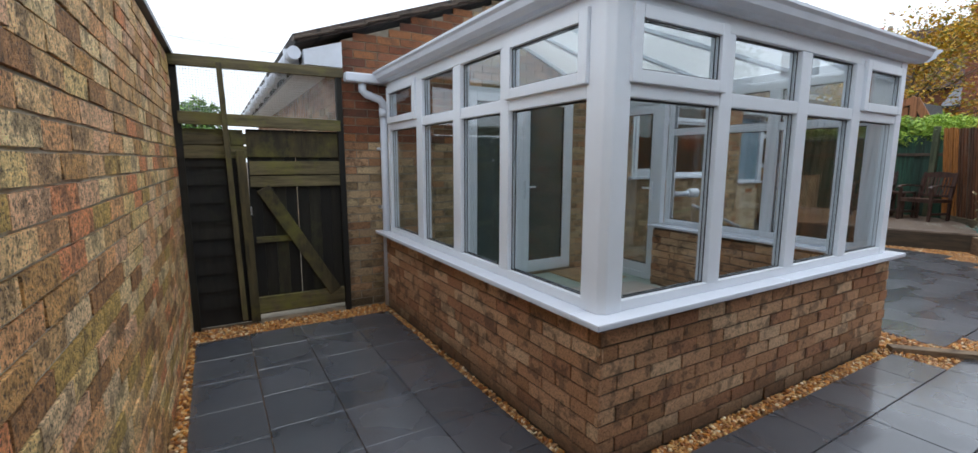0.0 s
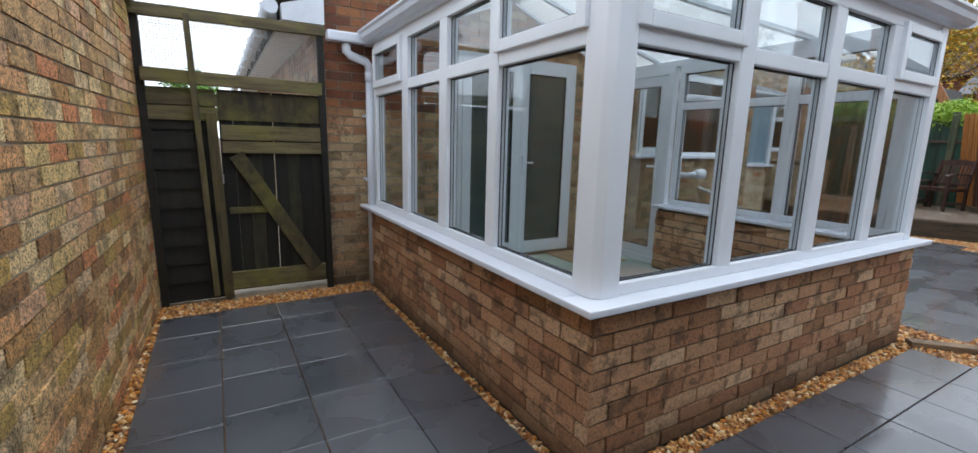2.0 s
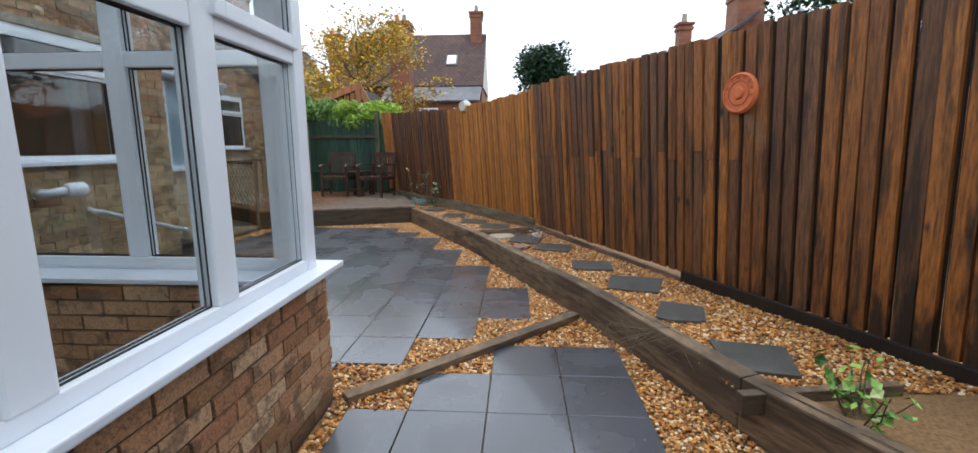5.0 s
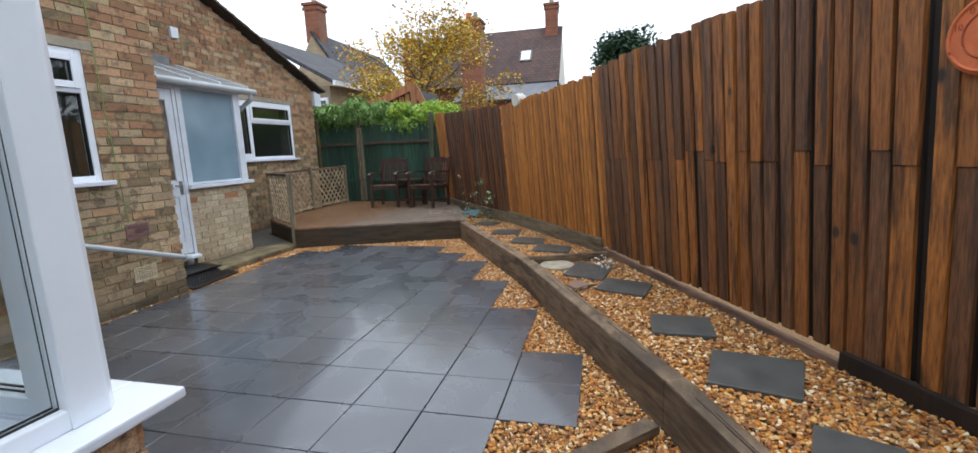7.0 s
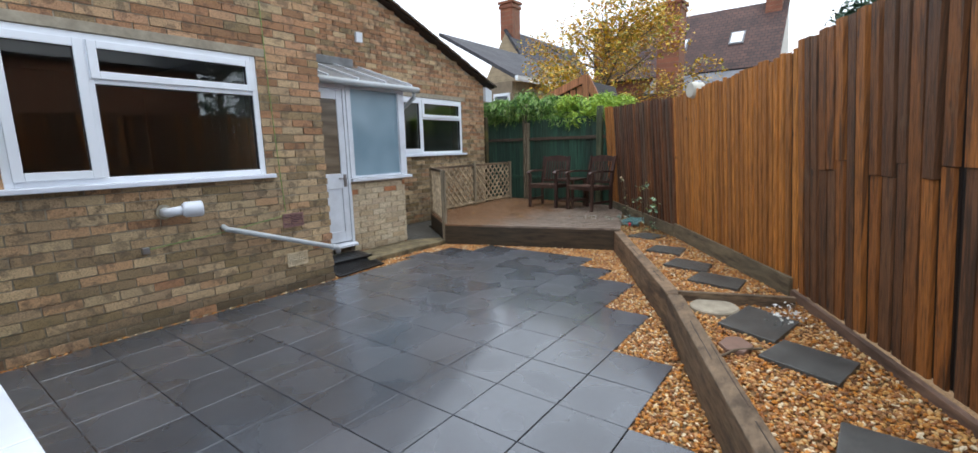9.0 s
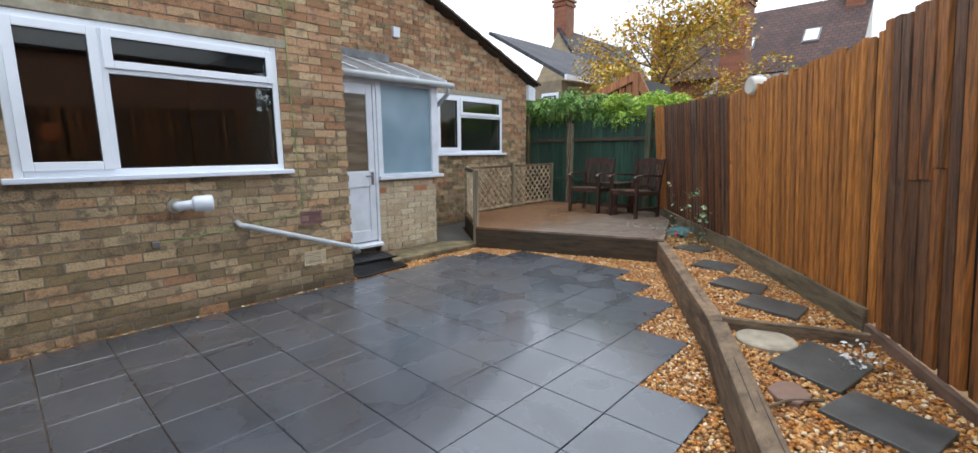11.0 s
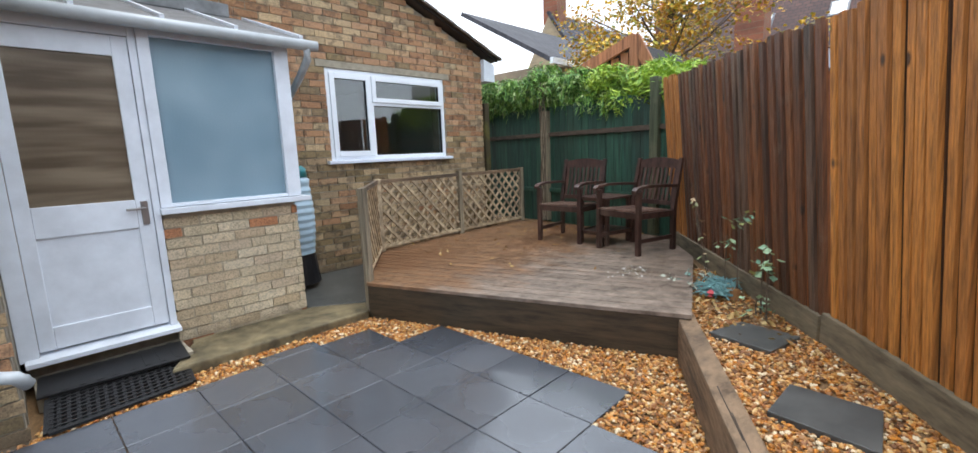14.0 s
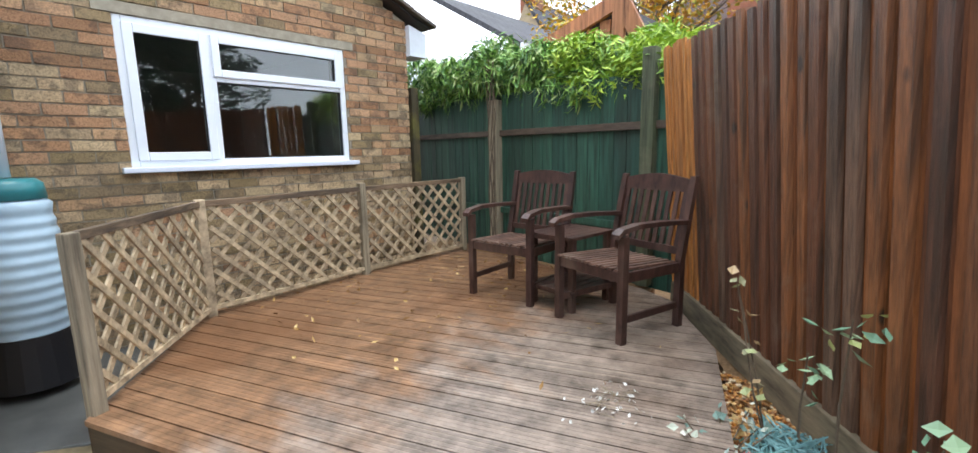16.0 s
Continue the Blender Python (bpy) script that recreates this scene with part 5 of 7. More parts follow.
def FTOP(x):
    return 2.08 if x < 8.95 else 2.03 - (x - 8.95) * 0.04 if x < 10.97 else 1.96 + (x - 10.97) * 0.05


# back layers of the next two panels carry the gap shade in their colour
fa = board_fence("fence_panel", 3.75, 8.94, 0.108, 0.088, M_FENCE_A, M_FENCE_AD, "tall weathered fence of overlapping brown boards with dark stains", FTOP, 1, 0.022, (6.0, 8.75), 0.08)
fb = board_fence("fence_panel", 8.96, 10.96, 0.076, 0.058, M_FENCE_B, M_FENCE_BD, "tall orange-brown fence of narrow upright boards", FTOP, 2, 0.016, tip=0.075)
fc = board_fence("fence_panel", 10.98, 12.80, 0.098, 0.060, M_FENCE_C, M_FENCE_CD, "tall dark red-brown fence of upright boards behind the deck", FTOP, 3, 0.018, tip=0.085)
fd2 = board_fence("fence_panel", 12.82, 13.2, 0.076, 0.058, M_FENCE_B, M_FENCE_BD, "short run of orange-brown boards where the fences meet", FTOP, 4, 0.016, tip=0.085)
for x0, x1, z, m_, lab in ((3.75, 6.5, 0.18, M_FENCE_AD, "black-stained gravel board"), (6.5, 8.94, 0.155, M_PINKBOARD, "thin weathered gravel board"), (8.96, 10.96, 0.24, M_GRAVELBOARD, "mossy timber gravel board"), (10.98, 13.15, 0.24, M_GRAVELBOARD, "mossy timber gravel board")):
    gb = tagged(new("gravel_board"), lab + " at the foot of the fence", "gravel board")
    part("board", Build().beam((x0, FENCE(x0 + 0.001) + 0.055, z + 0.03), (x1, FENCE(x1 - 0.001) + 0.055, z + 0.06), 0.035, 0.17 if x0 > 8 else 0.11), m_, gb, bevel=0.006)

GF0, GF1 = (13.92, 8.5), (13.2, 4.08)
gf = tagged(new("green_fence"), "dark green board fence behind the deck", "fence")
d, L = unit(GF0, GF1)
rng = random.Random(5)
u = 0
while u < L:
    w = rng.uniform(0.12, 0.15)
    a, b = Vector((*GF0, 0)) + d * u, Vector((*GF0, 0)) + d * (u + w - 0.006)
    part("board", Build().beam((a.x, a.y, 1.11), (b.x, b.y, 1.11), 0.018 + rng.uniform(0, 0.008), 1.68 + rng.uniform(0, 0.03)), M_GREENFENCE, gf)
    u += w
nrm = Vector((d.y, -d.x, 0))
if nrm.x > 0:
    nrm = -nrm
for z in (0.75, 1.56):
    a, b = Vector((*GF0, z)) + nrm * 0.035, Vector((*GF1, z)) + nrm * 0.035
    part("rail", Build().beam(a, b, 0.04, 0.06), M_DARKWOOD if z > 1 else M_GREENFENCE, gf, bevel=0.003)
for k, top in ((0.52, 1.9), (0.925, 2.12)):
    c = Vector((*GF0, 0)) + d * (L * k) + nrm * 0.07
    part("post", Build().box(c.x - 0.05, c.x + 0.05, c.y - 0.05, c.y + 0.05, 0.3, top), M_GREYPOST if k < 0.6 else M_MOSSPOST, gf, bevel=0.006)
c = Vector((*GF0, 0)) + d * 0.15 + nrm * 0.05
part("post", Build().box(12.93, 13.02, 6.90, 7.0, 0.1, 2.05), M_GATE, gf, bevel=0.006)

# ---------------------------------------------------------------- shed, planter box
SC = Vector((2.965, 0.79, 0))      # the shed's far corner
shed = empty("garden_shed", "green painted shiplap timber shed with worn paint", "shed", (SC.x, SC.y, 0), 180 + 3.0)
# local x runs back along the face, local y into the yard's far side
def shiplap(a, b, z):
    """A board along local x with a flat face and a hollow, sloping top edge."""
    prof = [(-0.020, 0.0), (-0.018, 0.096), (-0.012, 0.103), (0.000, 0.124), (0.020, 0.126), (0.020, 0.0)]
    g = Build()
    n = len(prof)
    g.v = [(a, y, z + h) for y, h in prof] + [(b, y, z + h) for y, h in prof]
    g.f = [tuple(range(n)), tuple(reversed(range(n, 2 * n)))] + [(i, n + i, n + (i + 1) % n, (i + 1) % n) for i in range(n)]
    return g


for i in range(17):
    for a, b in ((0.012, 0.50), (0.57, 1.60)):
        part("board", shiplap(a, b, 0.02 + i * 0.127), M_SHED, shed)
for a, w in ((-0.012, 0.022), (0.50, 0.07), (1.60, 0.08)):
    part("corner_trim", Build().box(a, a + w, -0.034 if a > 0 else -0.024, 0.03, 0.0, 2.2), M_SHED, shed, bevel=0.004)
for i in range(17):
    z = 0.02 + i * 0.127
    part("board", Build().quadbox([(0.0, 0.03, z), (0.012, 0.03, z), (0.012, 1.7, z), (0.0, 1.7, z), (0.010, 0.03, z + 0.124), (0.02, 0.03, z + 0.124), (0.02, 1.7, z + 0.124), (0.010, 1.7, z + 0.124)]), M_SHED, shed)
part("roof", Build().upright([(-0.08, 2.2), (1.8, 2.2), (1.8, 2.24), (-0.08, 2.24)], -0.1, 1.8), M_STONE, shed)
part("body", Build().box(0.02, 1.70, 0.021, 1.7, 0.0, 2.2), M_SHED, shed)

pb = empty("planter_box", "low timber frame round a rubbery black slab beside the shed", "planter", (3.90, 1.0, 0), -93)
part("side", Build().box(0, 0.75, -0.0, 0.06, -0.02, 0.15), M_GREYPOST, pb, bevel=0.006)
part("side", Build().box(0, 0.06, -1.0, 0.0, -0.02, 0.15), M_GREYPOST, pb, bevel=0.006)
part("slab", Build().box(0.08, 0.75, -1.0, -0.02, 0.0, 0.11), M_STONE, pb, "speckled wet grey slab")

# ---------------------------------------------------------------- raised bed edge
for i, ((xa, ya), (xb, yb)) in enumerate(zip(SLEEPERS, SLEEPERS[1:])):
    s = tagged(new("sleeper"), ("split and rotting brown timber sleeper edging the gravel bed", "heavy brown timber sleeper edging the gravel bed")[i > 0], "timber sleeper", "sleepers of the raised bed")
    dz = 0.004 * (i % 2)
    part("beam", Build().beam((xa, ya, 0.105 + dz), (xb, yb, 0.105 + dz), 0.11, 0.30), M_SLEEPER, s, bevel=0.012)
    rc = random.Random(40 + i)
    e, ln = Vector((xb - xa, yb - ya, 0)).normalized(), math.hypot(xb - xa, yb - ya)
    for _ in range(4):
        u, v, w = rc.uniform(0.1, 0.7) * ln, rc.uniform(-0.03, 0.03), rc.uniform(0.25, 0.6)
        p, q = Vector((xa, ya, 0.2555 + dz)) + e * u + Vector((-e.y, e.x, 0)) * v, Vector((xa, ya, 0.2555 + dz)) + e * min(ln - 0.04, u + w) + Vector((-e.y, e.x, 0)) * (v + rc.uniform(-0.008, 0.008))
        part("crack", Build().beam(p, q, 0.004, 0.002), M_FENCE_AD, s, "dark drying crack")
s = tagged(new("timber_divider"), "reddish board across the raised gravel bed", "plank")
part("board", Build().beam((8.42, 1.72, 0.235), (8.70, 0.98, 0.235), 0.045, 0.09), M_SLEEPER, s, bevel=0.006)
s = tagged(new("plank"), "worn grey-brown plank lying across the gravel between the patios", "plank")
part("board", Build().beam((4.86, 2.15, 0.012), (6.12, 0.80, 0.03), 0.085, 0.045), M_SLEEPER, s, bevel=0.006)
s = tagged(new("plank"), "short board across the end of the gravel bed", "plank")
part("board", Build().beam((4.62, 0.27, 0.19), (4.75, -0.5, 0.19), 0.05, 0.1), M_SLEEPER, s, bevel=0.006)

STONES = [((8.52, 1.25), (8.34, 0.93), (7.89, 1.03), (8.04, 1.37)), ((7.96, 0.99), (7.83, 0.63), (7.50, 0.72), (7.64, 1.09)), ((8.99, 1.79), (9.32, 1.75), (9.23, 1.36), (8.89, 1.38)),
          ((9.42, 2.12), (9.75, 2.08), (9.66, 1.72), (9.33, 1.70)), ((9.97, 2.47), (10.29, 2.45), (10.27, 2.11), (9.92, 2.09)), ((10.70, 2.95), (11.0, 2.85), (10.95, 2.52), (10.62, 2.60)),
          ((6.60, 0.45), (6.52, 0.03), (6.12, 0.18), (6.22, 0.55)), ((7.12, 0.72), (7.10, 0.36), (6.78, 0.38), (6.80, 0.74)), ((5.96, 0.25), (5.82, -0.06), (5.5, 0.02), (5.55, 0.36)), ((5.25, 0.15), (5.17, -0.23), (4.83, -0.12), (4.9, 0.2))]
for k, poly in enumerate(STONES):
    cx, cy = sum(p[0] for p in poly) / 4, sum(p[1] for p in poly) / 4
    broken = k in (8,)
    pts = [(x - cx, y - cy) for x, y in poly]
    if broken:
        pts = [(pts[0][0] * 0.9, pts[0][1] * 0.7), (pts[1][0] * 0.95, pts[1][1] * 0.9), (pts[1][0] * 0.1 + pts[2][0] * 0.8, pts[2][1] * 0.75), (pts[2][0] * 0.85, pts[2][1] * 0.3), (pts[3][0] * 0.95, pts[3][1] * 0.6), (pts[3][0] * 0.6, pts[3][1] * 0.95)]
    area = sum(pts[i][0] * pts[(i + 1) % len(pts)][1] - pts[(i + 1) % len(pts)][0] * pts[i][1] for i in range(len(pts)))
    if area < 0:
        pts.reverse()
    o = part("stepping_stone", Build().prism(pts, -0.02, 0.022), M_STONE, None, bevel=0.006)
    o.location = (cx, cy, BED)
    tagged(o, "broken grey slate stepping stone in the gravel" if broken else "square grey slate stepping stone in the gravel", "stepping stone", "stepping stones")
o = tagged(part("stepping_stone", Build().tube([(0, 0, -0.02), (0, 0, 0.02), (0, 0, 0.028)], [0.165, 0.165, 0.155], 28), M_CONCRETE), "round pale concrete stepping stone in the gravel", "stepping stone", "stepping stones")
o.location = (8.36, 1.45, BED)
o = tagged(part("flat_rock", Build().prism([(0.12, 0), (0.08, 0.07), (-0.04, 0.09), (-0.12, 0.03), (-0.1, -0.06), (0.02, -0.09)], -0.01, 0.03), plain("red_rock", (0.2, 0.12, 0.09), 0.6, scale=15), bevel=0.012), "flat reddish rock lying in the gravel", "rock")
o.location = (7.73, 1.21, BED)
st = tagged(part("fallen_stick", Build().tube([(7.75, 1.08, BED + 0.02), (7.62, 1.2, BED + 0.03), (7.5, 1.26, BED + 0.02)], 0.008, 6), M_BARK), "short brown stick lying in the gravel", "stick")

# ---------------------------------------------------------------- deck
DZ = 0.295
DECK = [(9.88, 5.43), (10.72, 3.06), (12.28, 3.62), (12.95, 4.11), (13.10, 4.4), (13.35, 6.0), (13.30, 6.62), (10.70, 6.50)]
deck = tagged(new("decking"), "wet weathered timber deck of grooved boards", "deck", kind="structure")
dd, dl = unit(DECK[0], DECK[1])
dn = Vector((-dd.y, dd.x, 0))   # away from the front edge


def clip(poly, a, b, c):
    """Keeps the side a*x + b*y <= c of a convex outline."""
    out = []
    for (x0, y0), (x1, y1) in zip(poly, poly[1:] + poly[:1]):
        s0, s1 = a * x0 + b * y0 - c, a * x1 + b * y1 - c
        if s0 <= 0:
            out.append((x0, y0))
        if s0 * s1 < 0:
            t = s0 / (s0 - s1)
            out.append((x0 + (x1 - x0) * t, y0 + (y1 - y0) * t))
    return out


c0 = dn.x * DECK[0][0] + dn.y * DECK[0][1]
for i in range(34):
    lo, hi = c0 + i * 0.123, c0 + i * 0.123 + 0.114
    poly = clip(clip(DECK, -dn.x, -dn.y, -lo), dn.x, dn.y, hi)
    if len(poly) < 3:
        continue
    part("deck_board", Build().prism(poly, DZ - 0.025, DZ), M_DECK, deck)
    gr = Build()
    for k in range(4):
        g0 = lo + 0.012 + k * 0.025
        strip = clip(clip(poly, -dn.x, -dn.y, -g0), dn.x, dn.y, g0 + 0.017)
        if len(strip) >= 3:
            gr.prism(strip, DZ - 0.001, DZ + 0.001)
    if gr.v:
        part("deck_ridges", gr, M_DECK, deck)
for (xa, ya), (xb, yb) in ((DECK[0], DECK[1]), (DECK[1], DECK[2]), (DECK[2], DECK[3]), (DECK[-1], DECK[0])):
    e, _ = unit((xa, ya), (xb, yb))
    m2 = Vector((-e.y, e.x, 0)) * 0.025
    part("fascia", Build().beam((xa + m2.x, ya + m2.y, 0.12), (xb + m2.x, yb + m2.y, 0.12), 0.035, 0.295), M_FASCIA, deck, "dark damp fascia board", bevel=0.003)
structure("bed_behind_deck", Build().prism([(13.12, 4.35), (13.25, 4.35), (13.62, 6.6), (13.7, 7.2), (12.95, 7.2), (12.95, 6.66), (13.32, 6.64), (13.37, 6.0)], -0.03, 0.27), M_GRAVELBED)

# trellis
TP = [(9.93, 5.47), (10.69, 6.42), (12.0, 6.52), (13.28, 6.54)]
TZ0, TZ1 = 0.30, 1.07
for i, (p, q) in enumerate(zip(TP, TP[1:])):
    t = tagged(new("trellis"), "pale timber trellis panel of diagonal laths on the deck edge", "trellis", "trellis panels")
    e, ln = unit(p, q)
    up = Vector((0, 0, 1))
    P = lambda s, z: (p[0] + e.x * s, p[1] + e.y * s, z)
    part("top_rail", Build().beam(P(0.03, TZ1), P(ln - 0.03, TZ1), 0.035, 0.04), M_SLEEPER, t, bevel=0.003)
    part("bottom_rail", Build().beam(P(0.03, TZ0 + 0.05), P(ln - 0.03, TZ0 + 0.05), 0.03, 0.03), M_LATH, t)
    z0, z1 = TZ0 + 0.06, TZ1 - 0.015
    for sgn in (1, -1):
        s = -(z1 - z0)
        while s < ln:
            a0, a1 = s, s + (z1 - z0)          # a lath that rises one by one
            lo, hi = max(a0, 0.05), min(a1, ln - 0.05)
            if hi - lo > 0.05:
                za, zb = z0 + (lo - a0), z0 + (hi - a0)
                if sgn < 0:
                    za, zb = z1 - (lo - a0), z1 - (hi - a0)
                off = Vector((-e.y, e.x, 0)) * (0.006 * sgn)
                A, B = Vector(P(lo, za)) + off, Vector(P(hi, zb)) + off
                part("lath", Build().beam(A, B, 0.012, 0.03, up), M_LATH, t)
            s += 0.15
for i, (x, y) in enumerate(TP):
    h = (1.09, 1.10, 1.12, 1.10)[i]
    o = tagged(part("trellis_post", Build().box(-0.03, 0.03, -0.03, 0.03, 0.0 if i == 0 else 0.27, h), M_GREYPOST if i != 1 else M_LATH, None, bevel=0.006), "square timber trellis post on the deck", "post", "trellis posts")
    o.matrix_world = pose(x, y, 0, 0, 0, math.degrees(math.atan2(dd.y, dd.x)) if i == 0 else 4)


# ---------------------------------------------------------------- garden chairs and table
def chair_thing(at, rz, label):
    """A slatted armchair; the seat looks to local -x."""
    c = empty("garden_chair", label, "chair", at, rz, "garden armchairs")
    W, D = 0.57, 0.50
    for sy in (-1, 1):
        y = sy * (W / 2 - 0.022)
        part("leg", Build().beam((0.0, y, 0), (0.0, y, 0.62), 0.045, 0.045), M_CHAIR, c, bevel=0.004)
        part("leg", Build().quadbox([(D - 0.02, y - 0.02, 0), (D + 0.025, y - 0.02, 0), (D + 0.025, y + 0.02, 0), (D - 0.02, y + 0.02, 0), (D - 0.02, y - 0.02, 0.42), (D + 0.025, y - 0.02, 0.42), (D + 0.025, y + 0.02, 0.42), (D - 0.02, y + 0.02, 0.42)]).quadbox([(D - 0.02, y - 0.02, 0.42), (D + 0.025, y - 0.02, 0.42), (D + 0.025, y + 0.02, 0.42), (D - 0.02, y + 0.02, 0.42), (D + 0.09, y - 0.02, 0.92), (D + 0.12, y - 0.02, 0.92), (D + 0.12, y + 0.02, 0.92), (D + 0.09, y + 0.02, 0.92)]), M_CHAIR, c)
        arm = Build()
        k = [(-0.07, 0.612), (-0.03, 0.638), (0.10, 0.655), (0.30, 0.65), (D + 0.05, 0.635)]
        for (xa, za), (xb, zb) in zip(k, k[1:]):
            arm.quadbox([(xa, y - 0.028, za), (xb, y - 0.028, zb), (xb, y + 0.028, zb), (xa, y + 0.028, za), (xa, y - 0.028, za + 0.026), (xb, y - 0.028, zb + 0.026), (xb, y + 0.028, zb + 0.026), (xa, y + 0.028, za + 0.026)])
        part("armrest", arm, M_CHAIR, c)
        part("stretcher", Build().beam((0.0, y, 0.14), (D, y, 0.14), 0.022, 0.04), M_CHAIR, c, bevel=0.003)
        part("seat_rail", Build().beam((0.0, y, 0.385), (D, y, 0.375), 0.025, 0.06), M_CHAIR, c, bevel=0.003)
    part("seat_rail", Build().beam((0.0, -W / 2 + 0.03, 0.385), (0.0, W / 2 - 0.03, 0.385), 0.025, 0.06), M_CHAIR, c, bevel=0.003)
    for i in range(11):
        y = -W / 2 + 0.05 + i * (W - 0.10) / 10
        part("seat_slat", Build().beam((-0.03, y, 0.428), (D - 0.02, y, 0.405), 0.026, 0.014), M_CHAIR_WORN, c, bevel=0.002)
    tr, n = Build(), 8   # one curved rail
    for i in range(n + 1):
        yy, hh = (-W / 2 + 0.035) + (W - 0.07) * i / n, 0.895 + 0.035 * math.sin(math.pi * i / n)
        tr.v += [(D + 0.088, yy, 0.82), (D + 0.108, yy, 0.82), (D + 0.118, yy, hh), (D + 0.098, yy, hh)]
    tr.f += [(4 * i + k, 4 * i + (k + 1) % 4, 4 * i + 4 + (k + 1) % 4, 4 * i + 4 + k) for i in range(n) for k in range(4)]
    tr.f += [(0, 1, 2, 3), (4 * n + 3, 4 * n + 2, 4 * n + 1, 4 * n)]
    part("top_rail", tr, M_CHAIR, c)
    part("back_rail", Build().beam((D + 0.01, -W / 2 + 0.03, 0.47), (D + 0.01, W / 2 - 0.03, 0.47), 0.02, 0.045), M_CHAIR, c)
    for i in range(9):
        y = -W / 2 + 0.065 + i * (W - 0.13) / 8
        part("back_slat", Build().beam((D + 0.012, y, 0.48), (D + 0.095, y, 0.83), 0.028, 0.012, (1, 0, 0)), M_CHAIR, c)
    return c


first = chair_thing((12.20, 5.09, DZ), 3, "dark-stained wooden garden armchair with slatted seat and back on the deck")
second = copy_thing(first, pose(12.09, 4.30, DZ, 0, 0, -16))
tb = empty("side_table", "low dark wooden table with a shelf between the chairs", "table", (12.50, 4.68, DZ), -6)
for x in (-0.2, 0.2):
    for y in (-0.17, 0.17):
        part("leg", Build().box(x - 0.02, x + 0.02, y - 0.02, y + 0.02, 0, 0.50), M_CHAIR, tb, bevel=0.003)
for z, nm in ((0.50, "tabletop"), (0.13, "shelf")):
    top = part(nm, Build().box(-0.22, -0.19, -0.19, 0.19, z - 0.02, z).box(0.19, 0.22, -0.19, 0.19, z - 0.02, z), M_CHAIR, tb)
    for i in range(6):
        part("slat", Build().box(-0.24, 0.24, -0.20 + i * 0.068, -0.138 + i * 0.068, z, z + 0.02), M_CHAIR, top)

# ---------------------------------------------------------------- things on the fence
ol = empty("outdoor_light", "round cream bulkhead light on top of the fence", "lamp", (10.37, FENCE(10.37) + 0.15, 1.965), 0)
part("body", Build().tube([(0.05, -0.03, 0), (-0.02, 0.03, 0), (-0.05, 0.06, 0)], [0.085, 0.09, 0.075], 20), plain("cream_plastic", (0.55, 0.53, 0.46), 0.4), ol, smooth=True)
part("bracket", Build().box(-0.02, 0.1, -0.03, 0.02, -0.02, 0.10), M_WHITEPIPE, ol, bevel=0.004)
disc = empty("thermometer_disc", "round terracotta wall thermometer hung on the fence", "thermometer", (6.0, FENCE(6.0) + 0.155, 1.665), math.degrees(math.atan(0.463)))
disc.scale = (0.88, 1, 0.88)
part("plate", Build().tube([(0, 0, 0), (0, 0.018, 0), (0, 0.026, 0)], [0.155, 0.155, 0.143], 36), M_TERRA, disc)
part("rim", Build().tube([(0.138 * math.cos(a * math.pi / 18), 0.027, 0.138 * math.sin(a * math.pi / 18)) for a in range(37)], 0.007, 6, False), M_TERRA, disc)
part("dial_marks", Build().tube([(0.09 * math.cos(a * math.pi / 18), 0.027, 0.09 * math.sin(a * math.pi / 18)) for a in range(37)], 0.004, 6, False), plain("dark_terracotta", (0.35, 0.08, 0.03), 0.7), disc)
part("sun_face", Build().tube([(0, 0.025, 0), (0, 0.04, 0), (0, 0.043, 0)], [0.05, 0.042, 0.02], 20), M_TERRA, disc)
for text, a in (("10", 200), ("0", 235), ("10", 262), ("20", 290), ("30", 318), ("40", 345), ("50", 372)):
    cu = bpy.data.curves.new("numeral", "FONT")
    cu.body, cu.size, cu.extrude, cu.align_x, cu.align_y = text, 0.035, 0.001, "CENTER", "CENTER"
    cu.materials.append(bpy.data.materials["dark_terracotta"])
    o = new("numeral", cu)
    o.parent = disc
    aa = radians(a - 180)
    o.matrix_basis = pose(0.115 * math.cos(aa), 0.0275, 0.115 * math.sin(aa), 90, 0, 180)


